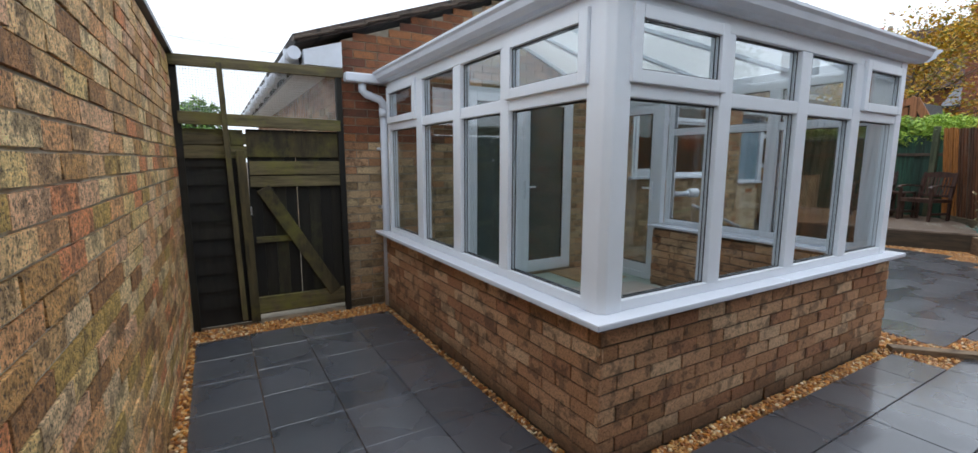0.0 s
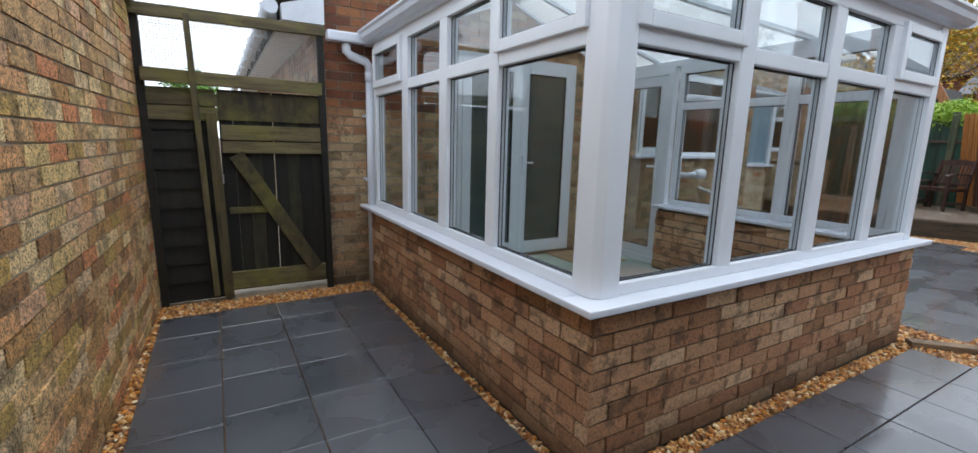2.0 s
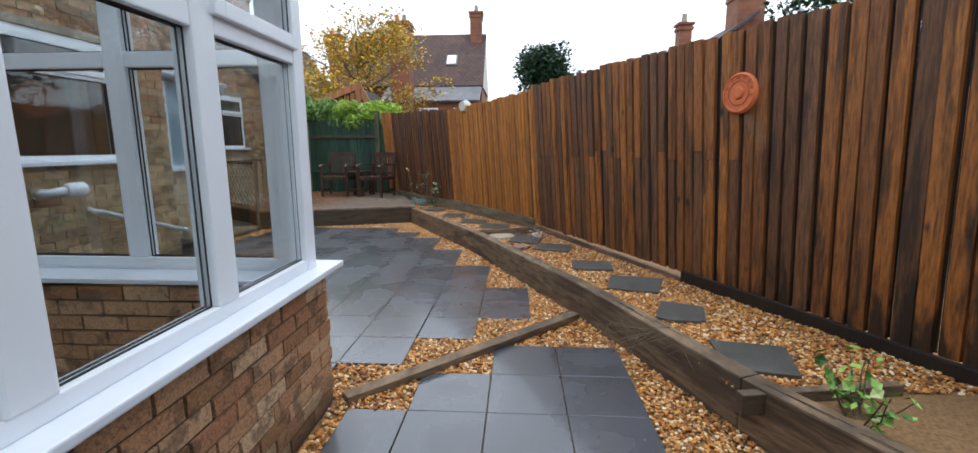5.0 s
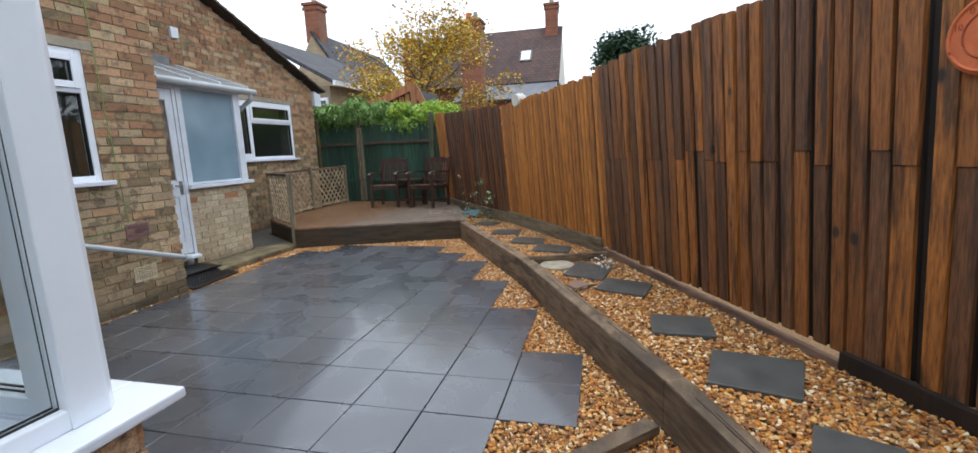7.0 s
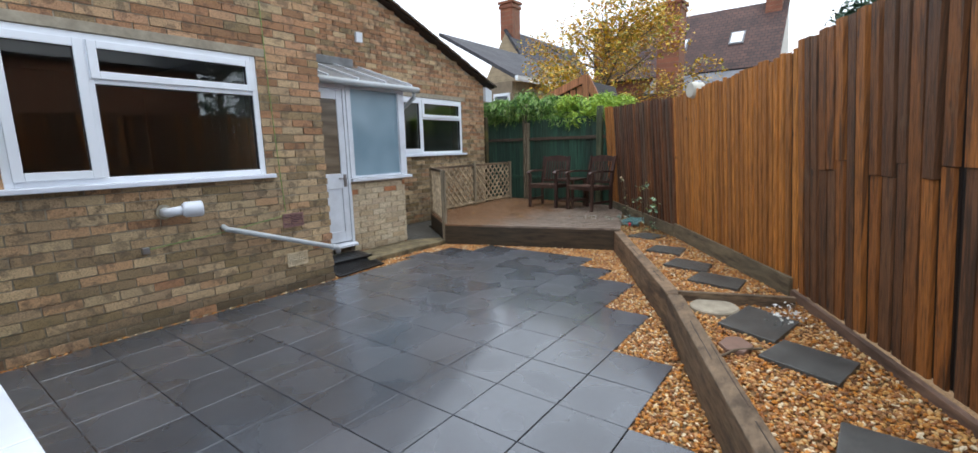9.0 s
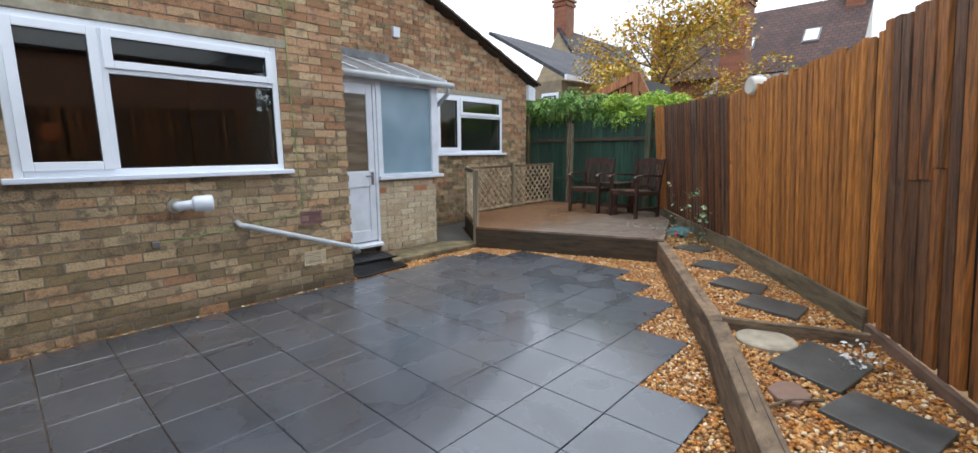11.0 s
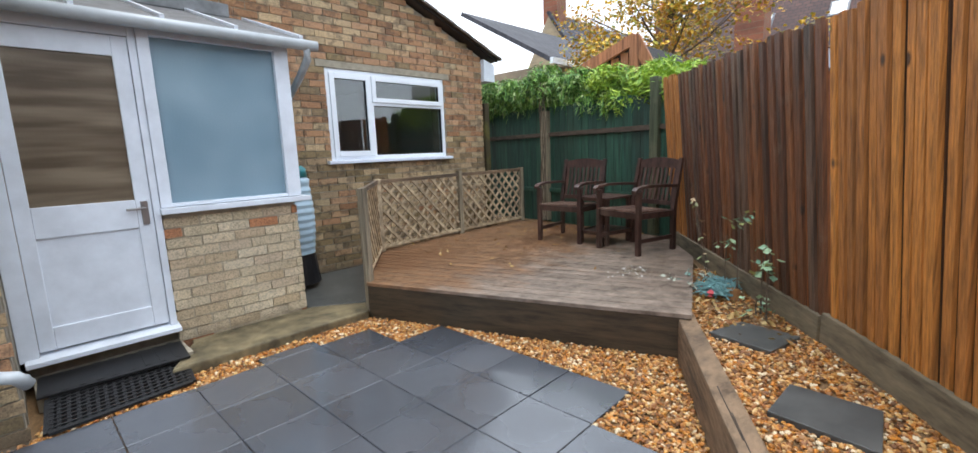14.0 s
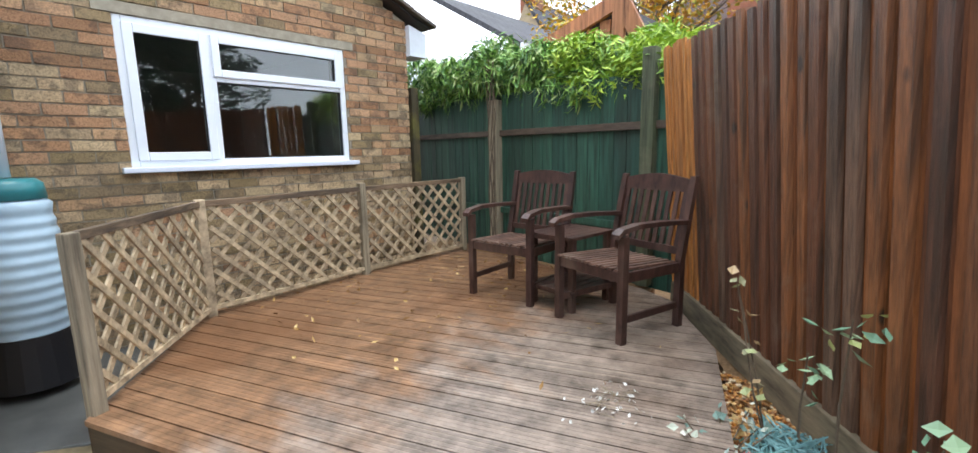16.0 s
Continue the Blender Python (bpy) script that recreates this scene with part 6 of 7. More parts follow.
# ---------------------------------------------------------------- plants
def leaves(name, mat, centres, length, width, seed, parent=None, droop=0.5, fold=0.15):
    """Many small pointed leaves, each a folded diamond, round the given places."""
    rg = np.random.RandomState(seed)
    c = np.array(centres)
    n = len(c)
    az, el = rg.uniform(0, 2 * math.pi, n), rg.normal(-droop, 0.5, n)
    d = np.stack([np.cos(az) * np.cos(el), np.sin(az) * np.cos(el), np.sin(el)], 1)
    s = np.cross(d, [0, 0, 1.0])
    s /= np.linalg.norm(s, axis=1)[:, None] + 1e-6
    s = s * np.cos(rg.uniform(-1, 1, n))[:, None] + np.cross(s, d) * np.sin(rg.uniform(-1, 1, n))[:, None]
    L, W = length * rg.uniform(0.6, 1.2, n)[:, None], width * rg.uniform(0.7, 1.2, n)[:, None]
    u = np.cross(s, d)
    v = np.stack([c, c + d * L * 0.45 + s * W / 2, c + d * L, c + d * L * 0.45 - s * W / 2, c + d * L * 0.45 - u * W * fold], 1).reshape(-1, 3)
    k = np.arange(n)[:, None] * 5
    f = np.concatenate([k + [0, 1, 4], k + [1, 2, 4], k + [2, 3, 4], k + [3, 0, 4]], 1).reshape(-1, 3)
    me = bpy.data.meshes.new(name)
    me.from_pydata(v.tolist(), [], f.tolist())
    me.materials.append(mat)
    o = new(name, me)
    o.parent = parent
    return tagged(o, kind="stuff" if parent is None else "")


def clump_points(n, centres, radii, rg):
    i = rg.randint(0, len(centres), n)
    p = rg.normal(0, 1, (n, 3))
    p /= np.linalg.norm(p, axis=1)[:, None]
    p *= rg.uniform(0.4, 1, (n, 1)) ** 0.5
    return np.array(centres)[i] + p * np.array(radii)[i]


rg = np.random.RandomState(3)
hedge = tagged(new("bamboo_hedge"), "leafy bamboo and shrubs spilling over the green fence", "hedge")
cs, rs = [], []
for i in range(60):
    t = rg.uniform(0.12, 0.79)
    x, y = GF0[0] + (GF1[0] - GF0[0]) * t, GF0[1] + (GF1[1] - GF0[1]) * t
    cs.append((x + rg.uniform(0.0, 0.45), y, rg.uniform(1.92, 2.3) + 0.06 * math.sin(t * 14) + 0.10 * (t < 0.5)))
    rs.append((0.32, 0.26, 0.2))
leaves("foliage", M_BAMBOO, clump_points(26000, cs, rs, rg), 0.13, 0.022, 1, hedge, 0.7)
part("stems", (lambda g: [g.tube([(c[0] + 0.2, c[1], 1.0), (c[0] + 0.1, c[1], c[2])], 0.012, 5) for c in cs[:30]] and g)(Build()), M_BARK, hedge)
lime = tagged(new("lime_shrub"), "bright yellow-green shrub above the green fence", "shrub")
cs = [(13.6 + rg.uniform(-0.25, 0.5), rg.uniform(4.25, 5.35), rg.uniform(1.9, 2.26)) for _ in range(30)]
leaves("foliage", M_LIME, clump_points(11000, cs, [(0.25, 0.25, 0.17)] * 30, rg), 0.11, 0.022, 2, lime, 0.4)
part("stems", (lambda g: [g.tube([(c[0], c[1], 1.0), c], 0.01, 5) for c in cs] and g)(Build()), M_BARK, lime)


def tree(name, label, at, height, trunk, leaf_mat, n, leaf, seed, spread, low=0.35, cat="tree", conic=False):
    t = empty(name, label, cat, at)
    rg = np.random.RandomState(seed)
    tips, g = [], Build()
    g.tube([(0, 0, 0), (0.05, 0.03, height * 0.3), (-0.04, 0.02, height * 0.6), (0.02, 0, height * 0.95)], [trunk, trunk * 0.8, trunk * 0.5, trunk * 0.1], 9)
    for i in range(34):
        h = rg.uniform(low, 0.92) * height
        a = i * 2.4
        r = spread * (1.05 - h / height if conic else math.sqrt(max(0.05, 1 - ((h / height - 0.55) / 0.5) ** 2))) * rg.uniform(0.6, 1.1)
        e = (math.cos(a) * r, math.sin(a) * r, h + (0.0 if conic else rg.uniform(0.2, 0.9)) * r * 0.5)
        m = (e[0] * 0.5, e[1] * 0.5, h * 0.96 + (e[2] - h) * 0.3)
        g.tube([(0, 0, h * 0.9), m, e], [trunk * 0.35, trunk * 0.2, trunk * 0.06], 5)
        tips += [e, m, ((e[0] + m[0]) / 2, (e[1] + m[1]) / 2, (e[2] + m[2]) / 2 + 0.1)]
        for k in range(3):
            w = (e[0] + rg.uniform(-0.5, 0.5) * spread * 0.4, e[1] + rg.uniform(-0.5, 0.5) * spread * 0.4, e[2] + rg.uniform(-0.1, 0.5) * spread * 0.3)
            g.tube([m, w], [trunk * 0.1, trunk * 0.04], 4)
            tips.append(w)
    part("trunk", g, M_BARK, t)
    rr = spread * 0.22
    leaves("crown", leaf_mat, clump_points(n, tips, [(rr, rr, rr * 0.8)] * len(tips), rg), leaf, leaf * 0.55, seed, t, 0.2)
    return t


tree("autumn_tree", "slender tree with thin yellow autumn leaves", (19.2, 6.85, -0.1), 5.7, 0.11, M_YELLOW, 14000, 0.12, 7, 2.35, 0.33)
tree("conifer", "dark green dense evergreen tree beyond the fence", (26, -0.1, 0), 6.3, 0.2, M_CONIFER, 22000, 0.2, 9, 2.75, 0.3, "tree", True)
tree("evergreen_tree", "small dark green tree beyond the gate", (0.1, 24, 0), 4.0, 0.1, M_BAMBOO, 2600, 0.2, 12, 0.9, 0.4)

# climbing stems on the grey post of the green fence
cl = tagged(new("climbing_plant"), "bare twining stems on the post of the green fence", "climber")
g = Build()
pc = Vector((*GF0, 0)) + unit(GF0, GF1)[0] * (unit(GF0, GF1)[1] * 0.52) + nrm * 0.13
for k in range(5):
    g.tube([(pc.x + 0.03 * math.sin(i * 0.9 + k), pc.y + 0.06 * math.sin(i * 0.7 + k * 1.3), 0.3 + i * 0.2) for i in range(11)], 0.008, 5)
part("stem", g, M_BARK, cl)

# spindly weeds by the deck's corner
def sprig(at, h, seed, n, mat, label, leaf=0.05):
    s = empty("sapling", label, "plant", at)
    rg = random.Random(seed)
    g, pts = Build(), []
    for k in range(n):
        a = rg.uniform(0, 6.28)
        p = [(0, 0, 0)]
        for i in range(5):
            p.append((p[-1][0] + math.cos(a) * 0.04 + rg.uniform(-0.02, 0.02), p[-1][1] + math.sin(a) * 0.03, p[-1][2] + h / 5 * rg.uniform(0.8, 1.1)))
        g.tube(p, [0.005, 0.004, 0.004, 0.003, 0.003, 0.002], 5)
        pts += [tuple(v + rg.uniform(-0.03, 0.03) for v in q) for q in p[2:] for _ in range(2)]
    part("stem", g, M_BARK, s)
    leaves("foliage", mat, pts, leaf, leaf * 0.8, seed, s, 0.1)


sprig((11.62, 3.24, BED), 0.72, 4, 2, M_SPRIG, "spindly sapling with pale leaves beside the fence")
sprig((11.42, 3.36, BED), 0.14, 8, 7, leaf_material("silver_leaf", brick_tones("a8b0a0", "8fa09a", "c9ccc0", "6f8a80")), "low silvery plant at the corner of the deck", 0.04)
sprig((4.5, -0.15, 0.12), 0.3, 11, 8, M_BAMBOO, "leafy green weeds behind the sleeper", 0.06)
tuft = empty("white_tuft", "dried white flower heads by the foot of the fence", "plant", (8.35, 1.12, BED))
rg2 = np.random.RandomState(4)
leaves("foliage", leaf_material("white_dry", [(0.7, 0.7, 0.68), (0.5, 0.5, 0.47)]), (rg2.normal(0, 1, (60, 3)) * [0.09, 0.06, 0.02] + [0, -0.12, 0.05]).tolist(), 0.035, 0.02, 5, tuft)
o = tagged(part("dry_grass_tuft", (lambda g, r: [g.tube([(0, 0, 0), (r.uniform(-0.3, 0.1), r.uniform(-0.1, 0.3), r.uniform(0.0, 0.05)), (r.uniform(-0.5, 0.15), r.uniform(-0.2, 0.4), -0.02)], 0.0012, 4) for _ in range(22)] and g)(Build(), random.Random(2)), M_BARK), "heap of dead brown stems over the sleeper", "dead plant")
o.location = (5.35, 0.42, BED + 0.03)
rg2 = np.random.RandomState(6)
litter = [(x, y, DZ + 0.006) for x, y in zip(rg2.uniform(10.8, 13.3, 120), rg2.uniform(5.0, 6.5, 120))] + [(x, y, DZ + 0.006) for x, y in zip(rg2.uniform(10.2, 12.5, 40), rg2.uniform(3.7, 6.3, 40)) if x > 10.6]
litter += [(x, y, DZ + 0.006) for x, y in zip(rg2.uniform(12.4, 13.2, 90), rg2.uniform(4.5, 6.3, 90))]
tagged(leaves("fallen_leaves", M_DRYSTRAW, litter, 0.05, 0.022, 8, None, 0.0), "dead leaves scattered over the deck", "leaves")

M_TEALNET = plain("teal_netting", (0.17, 0.34, 0.34), 0.5, var=0.3, scale=20)
r5 = random.Random(8)
net = tagged(part("netting", (lambda g: [g.tube([(r5.uniform(-0.2, 0.2), r5.uniform(-0.14, 0.14), r5.uniform(0, 0.1)) for _ in range(4)], 0.004, 4) for _ in range(70)] and g)(Build()), M_TEALNET), "tangled heap of teal garden netting on the gravel by the deck", "netting", kind="stuff")
net.location = (11.52, 3.16, BED + 0.02)
M_ROUNDLEAF = leaf_material("round_leaf", brick_tones("8fae8a", "6f9478", "9cb890", "a8b070", "7a9c80"))
for (x, y, z, s) in ((11.62, 3.14, 0.45, 3), (11.50, 3.02, 0.64, 6), (11.12, 2.74, 0.44, 4), (11.24, 2.80, 0.42, 5), (11.21, 2.82, 0.12, 7)):
    sp = empty("young_shrub", "thin young shrub with round green leaves beside the fence", "plant", (x, y, BED))
    part("stem", Build().tube([(0, 0, 0), (0.02, 0.01, z * 0.5), (0, 0, z)], [0.006, 0.005, 0.003], 5), M_BARK, sp)
    rg5 = np.random.RandomState(s)
    leaves("foliage", M_ROUNDLEAF, (rg5.normal(0, 1, (14, 3)) * [0.05, 0.04, 0.045] + [0, 0, z - 0.06]).tolist(), 0.055, 0.055, s, sp, 0.1)
M_PINK = plain("pink_cloth", (0.75, 0.12, 0.14), 0.7)
for x, y in ((11.36, 3.16), (11.45, 3.27)):
    bl = tagged(part("pink_bloom", Build().tube([(0, 0, 0), (0.015, 0, 0.03), (0, 0, 0.045)], [0.02, 0.03, 0.012], 9), M_PINK), "pink artificial bloom lying by the netting", "flower", "pink blooms")
    bl.location = (x, y, BED + 0.03)

rg6 = np.random.RandomState(12)
pts = [(x, y, BED + 0.008 + 0.012 * k) for x, y, k in zip(rg6.uniform(10.75, 12.1, 900), rg6.uniform(2.3, 3.5, 900), rg6.uniform(0, 1, 900)) if y > FENCE(x) + 0.1 and y < 3.02 + (x - 10.6) * 0.33 and rg6.rand() < (x - 10.4) * 1.3]
tagged(leaves("leaf_litter", M_DRYSTRAW, pts, 0.055, 0.032, 13, None, 0.0), "brown leaf litter over the gravel by the deck corner", "leaves")
r7 = random.Random(21)
twigs = Build()
for _ in range(34):
    x, y, a, ln = r7.uniform(11.0, 11.7), r7.uniform(2.75, 3.1), r7.uniform(0, 6.28), r7.uniform(0.08, 0.22)
    if y > FENCE(x) + 0.12:
        twigs.tube([(x, y, BED + 0.015), (x + math.cos(a) * ln, y + math.sin(a) * ln * 0.5, BED + 0.03)], 0.0025, 4)
tagged(part("twigs", twigs, M_BARK, None), "thin dead twigs scattered on the gravel", "twigs", kind="stuff")
block = tagged(part("broken_block", Build().quadbox([(0, 0, 0), (0.16, 0.02, 0), (0.15, 0.10, 0), (-0.01, 0.08, 0), (0.01, 0.0, 0.09), (0.15, 0.03, 0.075), (0.14, 0.09, 0.08), (0.0, 0.08, 0.095)]), plain("rotten_orange_wood", (0.30, 0.14, 0.05), 0.8, var=0.3, scale=25, grain=0.6), None, bevel=0.012), "broken block of rotten orange wood in the leaf litter", "wood block")
block.matrix_world = pose(11.46, 2.98, BED, 0, 0, 30)
heads = empty("dead_flower_heads", "small white dried flower heads lying on the deck", "plant", (11.43, 3.81, DZ))
leaves("foliage", bpy.data.materials["white_dry"], (rg6.normal(0, 1, (46, 3)) * [0.10, 0.07, 0.008] + [0, 0, 0.02]).tolist(), 0.026, 0.016, 15, heads)
part("stem", (lambda g: [g.tube([(r7.uniform(-0.15, 0.15), r7.uniform(-0.1, 0.1), 0.012), (r7.uniform(-0.15, 0.15), r7.uniform(-0.1, 0.1), 0.02)], 0.0015, 4) for _ in range(14)] and g)(Build()), M_GREYPOST, heads)

# ---------------------------------------------------------------- houses beyond
def uv_quad(name, pts, mat, parent, thick=0.12):
    a, b, c, e = [Vector(p) for p in pts]
    n = (b - a).cross(e - a).normalized() * thick
    g = Build().quadbox([*pts, *[tuple(Vector(p) + n) for p in pts]])
    o = part(name, g, mat, parent)
    uv = o.data.uv_layers.new(name="uv")
    ax, ay = (b - a).normalized(), (e - a).normalized()
    for lp in o.data.loops:
        q = o.data.vertices[lp.vertex_index].co - a
        uv.data[lp.index].uv = (q.dot(ax), q.dot(ay))
    return o


def chimney(parent, x, y, z0, z1, w, mat, pots=2):
    ch = part("chimney", Build().box(x - w / 2, x + w / 2, y - w / 2, y + w / 2, z0, z1).box(x - w / 2 - 0.06, x + w / 2 + 0.06, y - w / 2 - 0.06, y + w / 2 + 0.06, z1 - 0.35, z1 - 0.2).box(x - w / 2 - 0.09, x + w / 2 + 0.09, y - w / 2 - 0.09, y + w / 2 + 0.09, z1 - 0.12, z1), mat, parent)
    for i in range(pots):
        part("chimney_pot", Build().tube([(x, y + (i - (pots - 1) / 2) * 0.4, z1), (x, y + (i - (pots - 1) / 2) * 0.4, z1 + 0.45)], [0.15, 0.11], 10), M_TERRA if i else M_CONCRETE, ch)


def plain_brick(name, tones):
    m, n, l, b = material(name, 0.85)
    t, tc = n.new("ShaderNodeTexBrick"), n.new("ShaderNodeNewGeometry")
    mp = n.new("ShaderNodeMapping")
    mp.inputs["Rotation"].default_value = (radians(90), radians(0), radians(90))
    t.inputs["Scale"].default_value, t.inputs["Brick Width"].default_value, t.inputs["Row Height"].default_value, t.inputs["Mortar Size"].default_value = 1, 0.23, 0.075, 0.01
    for k, c in zip(("Color1", "Color2", "Mortar"), tones):
        t.inputs[k].default_value = (*c, 1)
    l.new(tc.outputs["Position"], mp.inputs["Vector"])
    l.new(mp.outputs["Vector"], t.inputs["Vector"])
    l.new(mix(n, l, 0.8, t.outputs["Color"], ramp(n, l, noise_node(n, l, 1.5, 5, 0.7, coords="World"), [(0.3, (0.6, 0.6, 0.6)), (0.7, (1.4, 1.3, 1.2))]), "MULTIPLY"), b.inputs["Base Color"])
    return m


M_FARBRICK = plain_brick("far_red_brick", ((0.27, 0.10, 0.055), (0.2, 0.075, 0.045), (0.2, 0.15, 0.1)))
M_FARSTONE = plain_brick("far_buff_stone", ((0.36, 0.29, 0.19), (0.3, 0.25, 0.17), (0.25, 0.2, 0.14)))
M_FARWIN = plain("dark_window_glass", (0.05, 0.06, 0.07), 0.1)

h = tagged(new("red_roofed_house"), "old brick house with a steep red tiled roof and tall chimneys", "house")
h.location.y = 0.3
part("wall", Build().box(32.2, 38, 3.2, 12.0, 0, 5.1), M_FARBRICK, h)
part("gable", Build().prism([(0, 0)] * 0 + [(32.2, 3.2), (38, 3.2), (38, 3.25), (32.2, 3.25)], 4.9, 5.2), M_RENDER, h)
gg = Build()
k = len(gg.v)
gg.v += [(32.1, 3.15, 5.0), (38.0, 3.15, 5.0), (35.2, 3.15, 8.6), (32.1, 3.3, 5.0), (38.0, 3.3, 5.0), (35.2, 3.3, 8.6)]
gg.f += [(0, 1, 2), (3, 5, 4), (0, 3, 4, 1), (1, 4, 5, 2), (2, 5, 3, 0)]
part("gable_wall", gg, M_RENDER, h)
uv_quad("roof", [(31.9, 12.2, 4.95), (31.9, 3.1, 4.95), (35.2, 3.1, 8.65), (35.2, 12.2, 8.65)], M_ROOF_RED, h)
uv_quad("lean_to_roof", [(30.2, 9.0, 3.9), (30.2, 3.2, 3.9), (32.3, 3.2, 5.1), (32.3, 9.0, 5.1)], M_SLATE, h)
part("wall", Build().box(30.5, 32.2, 3.3, 8.9, 0, 3.95), M_FARBRICK, h)
for y in (5.2, 8.0):
    f = part("skylight", Build().quadbox([(33.1, y - 0.35, 6.36), (33.1, y + 0.35, 6.36), (33.75, y + 0.35, 7.08), (33.75, y - 0.35, 7.08), (33.0, y - 0.35, 6.46), (33.0, y + 0.35, 6.46), (33.65, y + 0.35, 7.18), (33.65, y - 0.35, 7.18)]), M_SLATE, h, "slim roof window")
    part("pane", Build().quadbox([(33.05, y - 0.27, 6.52), (33.05, y + 0.27, 6.52), (33.58, y + 0.27, 7.1), (33.58, y - 0.27, 7.1), (33.03, y - 0.27, 6.54), (33.03, y + 0.27, 6.54), (33.56, y + 0.27, 7.12), (33.56, y - 0.27, 7.12)]), M_UPVC, f)
for y in (4.2, 6.2):
    f = part("window", Build().box(30.42, 30.5, y - 0.55, y + 0.55, 2.6, 3.6), M_UPVC, h)
    part("pane", Build().box(30.4, 30.42, y - 0.45, y - 0.04, 2.7, 3.5).box(30.4, 30.42, y + 0.04, y + 0.45, 2.7, 3.5), M_FARWIN, f)
chimney(h, 29.6, 7.5, 0, 8.1, 1.05, M_FARBRICK)
chimney(h, 34.9, 3.75, 7.6, 10.0, 0.75, M_FARBRICK, 1)
part("aerial", Build().tube([(34.9, 3.3, 9.4), (34.9, 3.3, 11.3)], 0.03, 5).tube([(34.9, 2.9, 11.2), (34.9, 3.9, 11.0)], 0.02, 5), M_PIPE, h)

h = tagged(new("slate_roofed_house"), "stone house with a grey slate roof and a brick chimney", "house")
part("wall", Build().box(20.0, 27, 10.2, 13.3, 0, 3.8), M_FARSTONE, h)
uv_quad("roof", [(24.6, 9.9, 3.85), (18.7, 9.9, 3.85), (18.7, 13.3, 5.75), (24.6, 13.3, 5.75)], M_ROOF_GREY, h)
part("wall", Build().box(18.9, 20.0, 10.15, 13.2, 0, 3.7), M_FARSTONE, h)
for y in (10.6, 12.0):
    f = part("window", Build().box(18.85, 18.9, y - 0.35, y + 0.35, 2.2, 3.3), M_UPVC, h)
    part("pane", Build().box(18.83, 18.85, y - 0.27, y + 0.27, 2.3, 3.2), M_FARWIN, f)
part("barge_board", Build().beam((18.7, 9.85, 3.75), (24.6, 9.85, 3.75), 0.1, 0.16), M_UPVC, h)

h = tagged(new("gabled_stone_house"), "buff stone gabled house with a slate roof and brick chimneys", "house")
gg = Build()
gg.v += [(26, 17.2, 4), (26, 12.9, 4), (26, 15.2, 7.4), (26.4, 17.2, 4), (26.4, 12.9, 4), (26.4, 15.2, 7.4)]
gg.f += [(0, 1, 2), (3, 5, 4), (0, 3, 4, 1), (1, 4, 5, 2), (2, 5, 3, 0)]
part("gable_wall", gg, M_FARSTONE, h)
part("wall", Build().box(26, 34, 13.0, 17.1, 0, 4.05), M_FARSTONE, h)
uv_quad("roof", [(34, 12.7, 3.9), (25.9, 12.7, 3.9), (25.9, 15.2, 7.5), (34, 15.2, 7.5)], M_ROOF_GREY, h)
chimney(h, 26.5, 15.25, 7.0, 8.9, 0.75, M_FARBRICK, 1)
chimney(h, 33.0, 12.8, 4, 8.3, 0.8, M_FARBRICK, 2)

h = tagged(new("distant_house"), "distant house with brick chimneys behind the fence", "house")
part("wall", Build().box(27.0, 36, -13, -7.4, 0, 5.6), M_RENDER, h)
uv_quad("roof", [(36, -7.2, 5.5), (26.8, -7.2, 5.5), (26.8, -10.2, 7.6), (36, -10.2, 7.6)], M_ROOF_GREY, h)
chimney(h, 27.5, -6.9, 4, 7.3, 0.6, M_FARBRICK, 1)
chimney(h, 28.0, -10.0, 6, 8.8, 1.3, M_FARBRICK, 2)

GY = 6.12
M_CEDAR = wood("cedar_boards", [(0.42, 0.16, 0.07), (0.36, 0.14, 0.06)], 0.6, stain=0.2)
h = tagged(new("cedar_gable_shed"), "red-brown boarded gable of a shed behind the hedge", "shed")
h.location = (-1.9, -1.02, -0.42)
part("wall", Build().box(16.0, 17.5, GY - 0.15, GY + 2.0, -0.2, 2.5), M_FENCE_BD, h)
gg = Build()
gg.v += [(16, GY - 0.25, 2.45), (16, GY + 2.0, 2.45), (16, GY, 3.15), (17.5, GY - 0.25, 2.45), (17.5, GY + 2.0, 2.45), (17.5, GY, 3.15)]
gg.f += [(0, 1, 2), (3, 5, 4), (0, 3, 4, 1), (1, 4, 5, 2), (2, 5, 3, 0)]
part("gable", gg, M_FENCE_AD, h)
for i in range(11):
    y = GY + 0.12 + i * 0.15
    part("board", Build().box(15.96, 15.995, y, y + 0.11, 2.3, 3.12 - (y + 0.1 - GY) * 0.35), M_CEDAR, h)
part("barge_board", Build().beam((15.93, GY + 2.1, 2.45), (15.93, GY, 3.2), 0.05, 0.15), M_CEDAR, h)
part("barge_board", Build().beam((15.93, GY, 3.2), (15.93, GY - 0.4, 2.45), 0.05, 0.15), M_CEDAR, h)
part("finial", Build().box(15.90, 15.96, GY - 0.05, GY + 0.07, 2.4, 3.25), M_CEDAR, h)

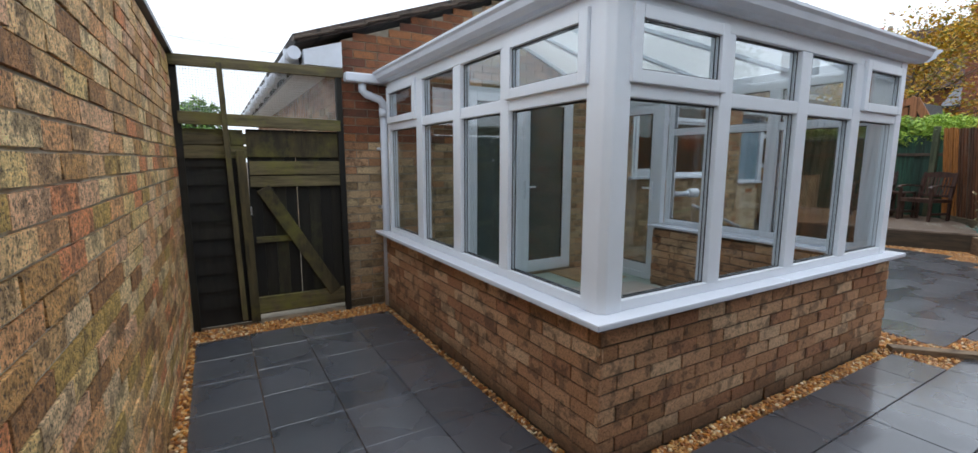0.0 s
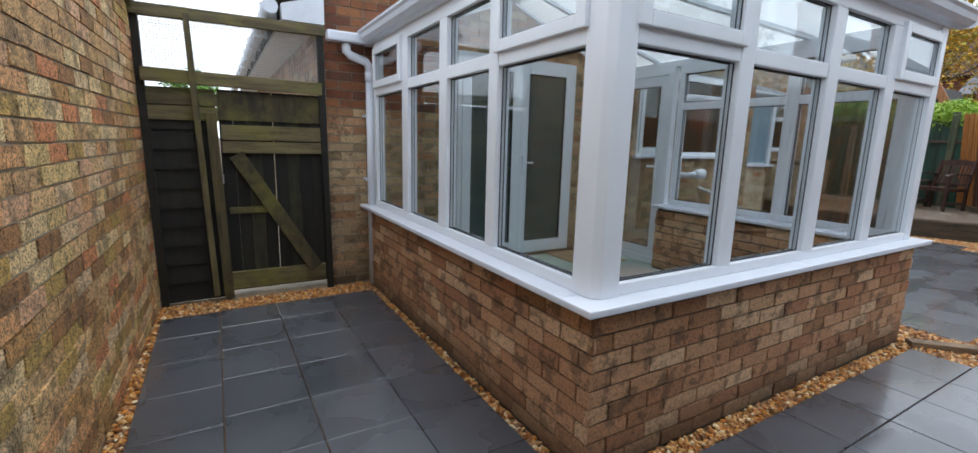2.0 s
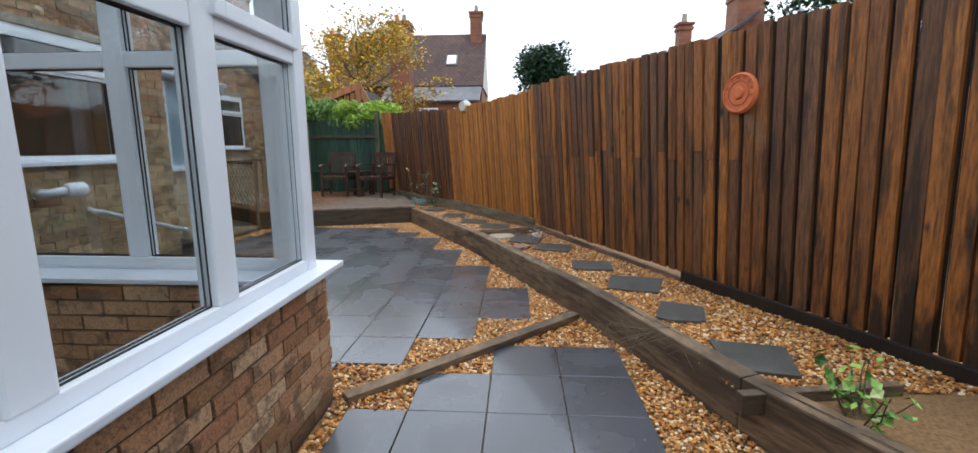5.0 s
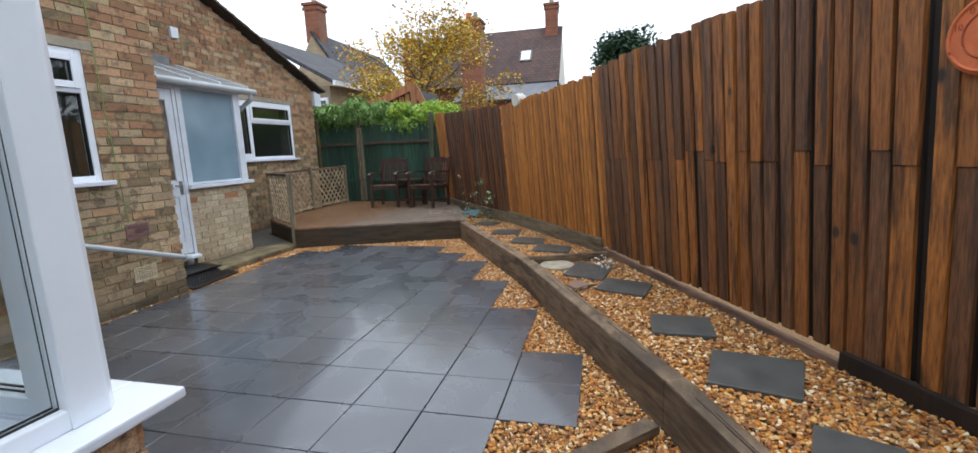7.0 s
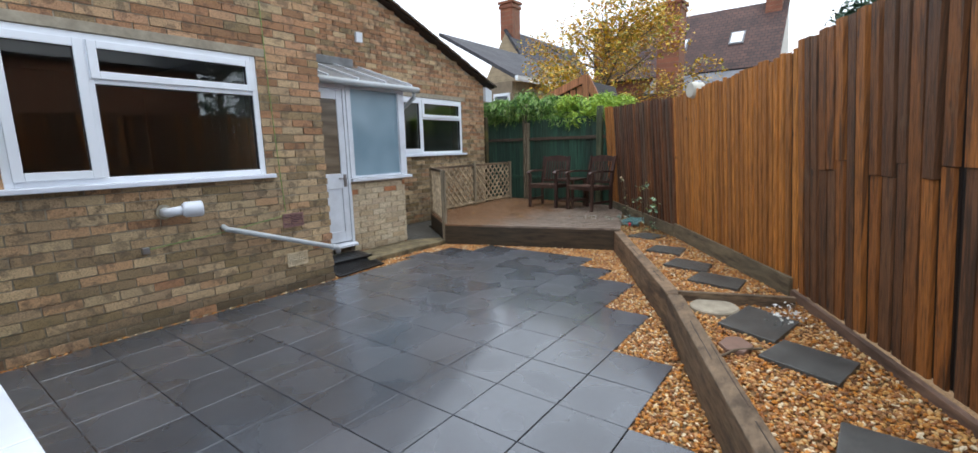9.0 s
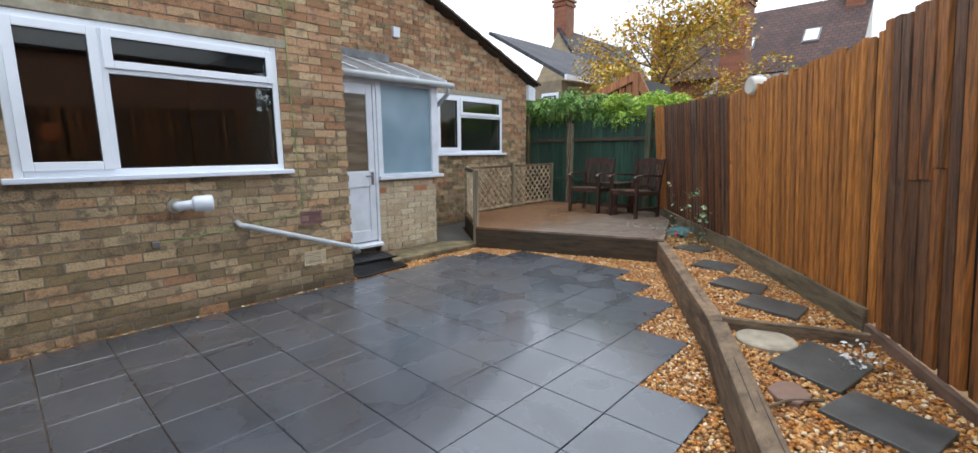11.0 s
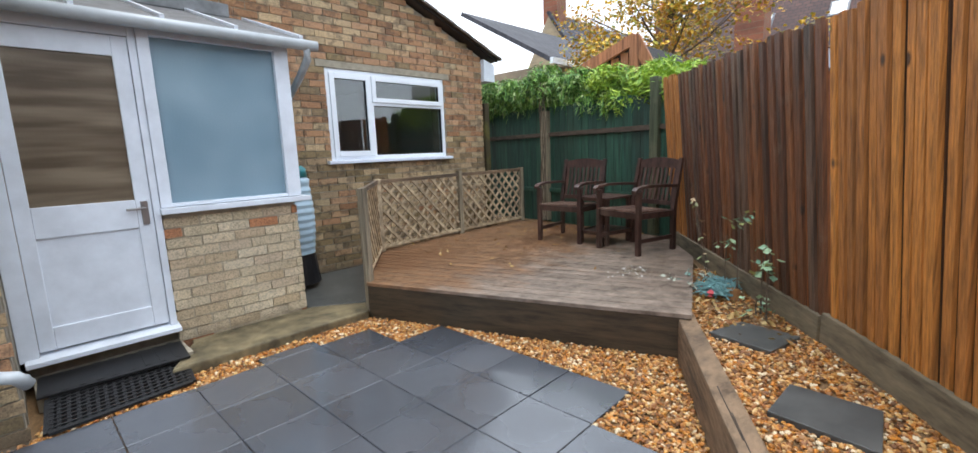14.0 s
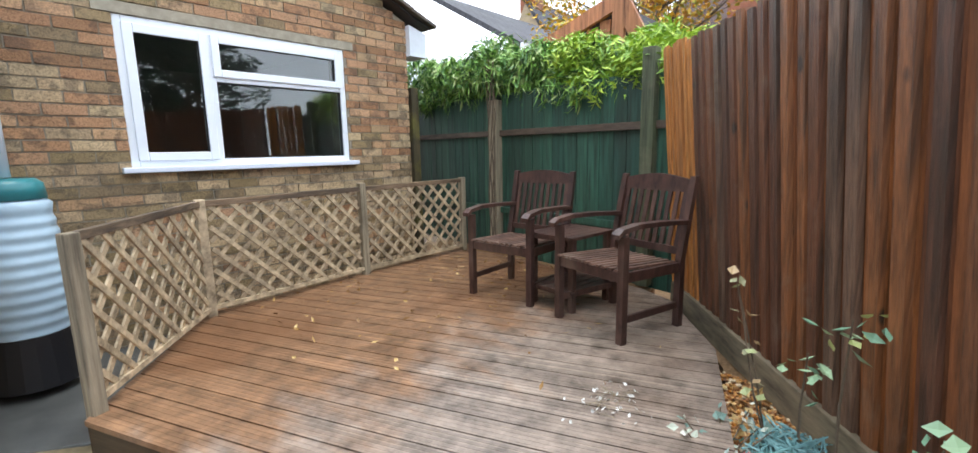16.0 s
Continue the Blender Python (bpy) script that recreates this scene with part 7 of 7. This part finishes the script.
for k, (a, b) in enumerate((((-12, 30, 9.5), (14, 34, 8.5)), ((-12, 30, 9.0), (20, 30, 8.0)), ((-10, 28, 7.5), (6, 40, 9.5)), ((-12, 26, 8.4), (16, 36, 10)))):
    w = tagged(new("overhead_cable"), "thin overhead cable against the sky", "cable", kind="structure")
    part("cable", Build().tube([(a[0] + (b[0] - a[0]) * t, a[1] + (b[1] - a[1]) * t, a[2] + (b[2] - a[2]) * t - 1.2 * math.sin(math.pi * t)) for t in [i / 12 for i in range(13)]], 0.012, 4, False), M_PIPE, w)
h = tagged(new("neighbour_house"), "dark roofed house beyond the fence, mirrored in the windows", "house")
part("wall", Build().box(2, 12.5, -14, -9.0, 0, 4.4), M_FARBRICK, h)
uv_quad("roof", [(1.7, -8.7, 4.3), (12.8, -8.7, 4.3), (12.8, -11.5, 7.4), (1.7, -11.5, 7.4)], M_SLATE, h)
for i, (x, y, s) in enumerate(((15.0, -7.0, 5.5), (16.2, -10.0, 7.0), (13.5, -9.5, 6.5))):
    tree("garden_tree", "dark leafy tree beyond the fence", (x, y, 0), s, 0.12, M_CONIFER, 5000, 0.2, 20 + i, 1.9, 0.3)
# plain walls and fences that close the place behind the camera
structure("wall_behind", Build().box(0.0, 14.0, -4.2, -4.0, 0, 2.0), M_FENCE_A)

# ---------------------------------------------------------------- patio tiles
patio = tagged(new("patio"), "wet charcoal square paving tiles with thin dark joints", "paving", kind="structure")
tile_cache = {}
TILES = []


def tile(x0, x1, y0, y1):
    w, dpt = round(x1 - x0 - 0.004, 3), round(y1 - y0 - 0.004, 3)
    if w < 0.04 or dpt < 0.04:
        return
    TILES.append((x0, x1, y0, y1))
    if (w, dpt) not in tile_cache:
        b = 0.003
        g = Build()
        g.v = [(0, 0, -0.035), (w, 0, -0.035), (w, dpt, -0.035), (0, dpt, -0.035), (0, 0, -b), (w, 0, -b), (w, dpt, -b), (0, dpt, -b), (b, b, 0), (w - b, b, 0), (w - b, dpt - b, 0), (b, dpt - b, 0)]
        g.f = [(0, 1, 5, 4), (1, 2, 6, 5), (2, 3, 7, 6), (3, 0, 4, 7), (4, 5, 9, 8), (5, 6, 10, 9), (6, 7, 11, 10), (7, 4, 8, 11), (8, 9, 10, 11)]
        tile_cache[w, dpt] = g.mesh("tile", M_TILE)
    o = new("tile", tile_cache[w, dpt])
    o.parent = patio
    o.matrix_basis = pose(x0 + 0.002, y0 + 0.002, random.uniform(-0.0015, 0.0), random.uniform(-0.12, 0.12), random.uniform(-0.12, 0.12), 0)


P = 0.403
# yard beside the conservatory
cols = [0.34, 0.712, 1.10, 1.505, 1.885]
for i, (a, b) in enumerate(zip(cols, cols[1:])):
    y0 = 3.69 - P * 3.0 + (0.06 if i else 0.0)
    rows = [2.10] + [y0 + P * k for k in range(7)] + [4.93]
    rows = sorted(r for r in rows if 2.10 <= r <= 4.93)
    for c, dd2 in zip(rows, rows[1:]):
        tile(a, b, c, dd2)
# first patio
rows_y = [2.11, 1.803, 1.40, 0.997, 0.594]
ends = [4.794, 5.197, 5.60, 5.60]
for (y1, y0), end in zip(zip(rows_y, rows_y[1:]), ends):
    x = end
    while x > 0.36:
        x0 = max(x - P, 0.335)
        if not (y1 < 1.0 and x0 < 3.9):
            tile(x0, x, y0, y1)
        x -= P
for y0, y1 in ((0.191, 0.594), (-0.212, 0.191)):
    x = 1.2
    while x > 0.3:
        tile(max(0.3, x - P), x, y0, y1)
        x -= P
# second patio: stepped edges on both sides
px, py, pp = 6.095, 1.147, 0.403


def X(k):
    return px + pp * k


limits = [(0, 2), (-1, 4), (-2, 6), (-3, 8), (-3, 9), (-3, 10), (-3, 10), (-3, 10), (-3, 10), (-3, 9)]
for r, (k0, k1) in enumerate(limits):
    y0 = py + r * 0.4035
    y1 = y0 + 0.4035
    if y1 > 5.2:
        y1 = 5.15
    for k in range(k0, k1):
        tile(X(k), X(k + 1), y0, y1)
tile(X(7), X(8), 5.185, 5.3)

# ---------------------------------------------------------------- gravel
def inside(poly, x, y):
    r = np.zeros(len(x), bool)
    for (x0, y0), (x1, y1) in zip(poly, poly[1:] + poly[:1]):
        c = (y0 > y) != (y1 > y)
        r ^= c & (x < (x1 - x0) * (y - y0) / (y1 - y0 + 1e-12) + x0)
    return r


def pebbles(name, polys, z, density, seed, avoid=(), label="", holes=()):
    rg = np.random.RandomState(seed)
    pts = []
    for poly in polys:
        xs, ys = [p[0] for p in poly], [p[1] for p in poly]
        n = int((max(xs) - min(xs)) * (max(ys) - min(ys)) * density)
        x, y = rg.uniform(min(xs), max(xs), n), rg.uniform(min(ys), max(ys), n)
        ok = inside(poly, x, y)
        for h in holes:
            ok &= ~inside(h, x, y)
        for x0, x1, y0, y1 in avoid:
            ok &= ~((x > x0 - 0.002) & (x < x1 + 0.002) & (y > y0 - 0.002) & (y < y1 + 0.002))
        pts.append(np.stack([x[ok], y[ok]], 1))
    p = np.concatenate(pts)
    n = len(p)
    phi = (1 + 5 ** 0.5) / 2
    ico = np.array([(-1, phi, 0), (1, phi, 0), (-1, -phi, 0), (1, -phi, 0), (0, -1, phi), (0, 1, phi), (0, -1, -phi), (0, 1, -phi), (phi, 0, -1), (phi, 0, 1), (-phi, 0, -1), (-phi, 0, 1)]) / 1.9
    fc = np.array([(0, 11, 5), (0, 5, 1), (0, 1, 7), (0, 7, 10), (0, 10, 11), (1, 5, 9), (5, 11, 4), (11, 10, 2), (10, 7, 6), (7, 1, 8), (3, 9, 4), (3, 4, 2), (3, 2, 6), (3, 6, 8), (3, 8, 9), (4, 9, 5), (2, 4, 11), (6, 2, 10), (8, 6, 7), (9, 8, 1)])
    size = rg.uniform(0.006, 0.0145, (n, 1, 1)) * np.stack([rg.uniform(0.8, 1.5, n), rg.uniform(0.7, 1.1, n), rg.uniform(0.45, 0.8, n)], 1)[:, None, :]
    v = ico[None] * (1 + rg.uniform(-0.18, 0.18, (n, 12, 1))) * size
    a, t = rg.uniform(0, 6.28, n), rg.uniform(-0.6, 0.6, n)
    ct, st = np.cos(t)[:, None], np.sin(t)[:, None]
    v = np.stack([v[..., 0] * ct - v[..., 2] * st, v[..., 1], v[..., 0] * st + v[..., 2] * ct], 2)
    ca, sa = np.cos(a)[:, None], np.sin(a)[:, None]
    v = np.stack([v[..., 0] * ca - v[..., 1] * sa, v[..., 0] * sa + v[..., 1] * ca, v[..., 2]], 2)
    v += np.concatenate([p, z + rg.uniform(-0.004, 0.012, (n, 1))], 1)[:, None, :]
    f = (fc[None] + np.arange(n)[:, None, None] * 12).reshape(-1, 3)
    me = bpy.data.meshes.new(name)
    me.from_pydata(v.reshape(-1, 3).tolist(), [], f.tolist())
    me.materials.append(M_PEBBLE)
    o = new(name, me)
    return tagged(o, label, "gravel", kind="stuff")


low_poly = [(3.95, 0.0), (4.75, 0.22), (6.16, 0.76), (8.38, 1.80), (10.80, 3.2), (9.90, 5.38), (9.75, 5.44), (8.64, 5.42), (7.84, 5.36), (7.80, 5.205), (4.90, 5.205), (4.90, 2.2), (3.95, 2.2)]
strips = [low_poly, [(1.88, 2.0), (3.95, 2.0), (3.95, 2.21), (1.935, 2.21), (1.935, 5.2), (0.31, 5.2), (0.31, 4.9), (1.88, 4.9)], [(0.20, 0.8), (0.36, 0.8), (0.36, 5.2), (0.315, 5.2)]]
pebbles("gravel", strips, -0.012, 5200, 1, TILES, "golden pea gravel between the patio tiles and the walls")
bed = [(4.75, 0.22), (6.16, 0.74), (8.40, 1.78), (10.86, 3.14), (12.25, 3.6), (12.2, FENCE(12.2) + 0.06), (10.97, FENCE(10.97) + 0.06), (8.95, FENCE(8.95) + 0.06), (4.75, FENCE(4.75) + 0.06)]
pebbles("gravel", [bed], BED - 0.006, 5200, 2, (), "golden pea gravel in the raised bed", [p for k, p in enumerate(STONES) if k != 8])

for args in BRICKS:
    ob, ln, tp, hl, mt, nr = args
    lay_bricks(ob, ln, tp, hl, mt, nr)
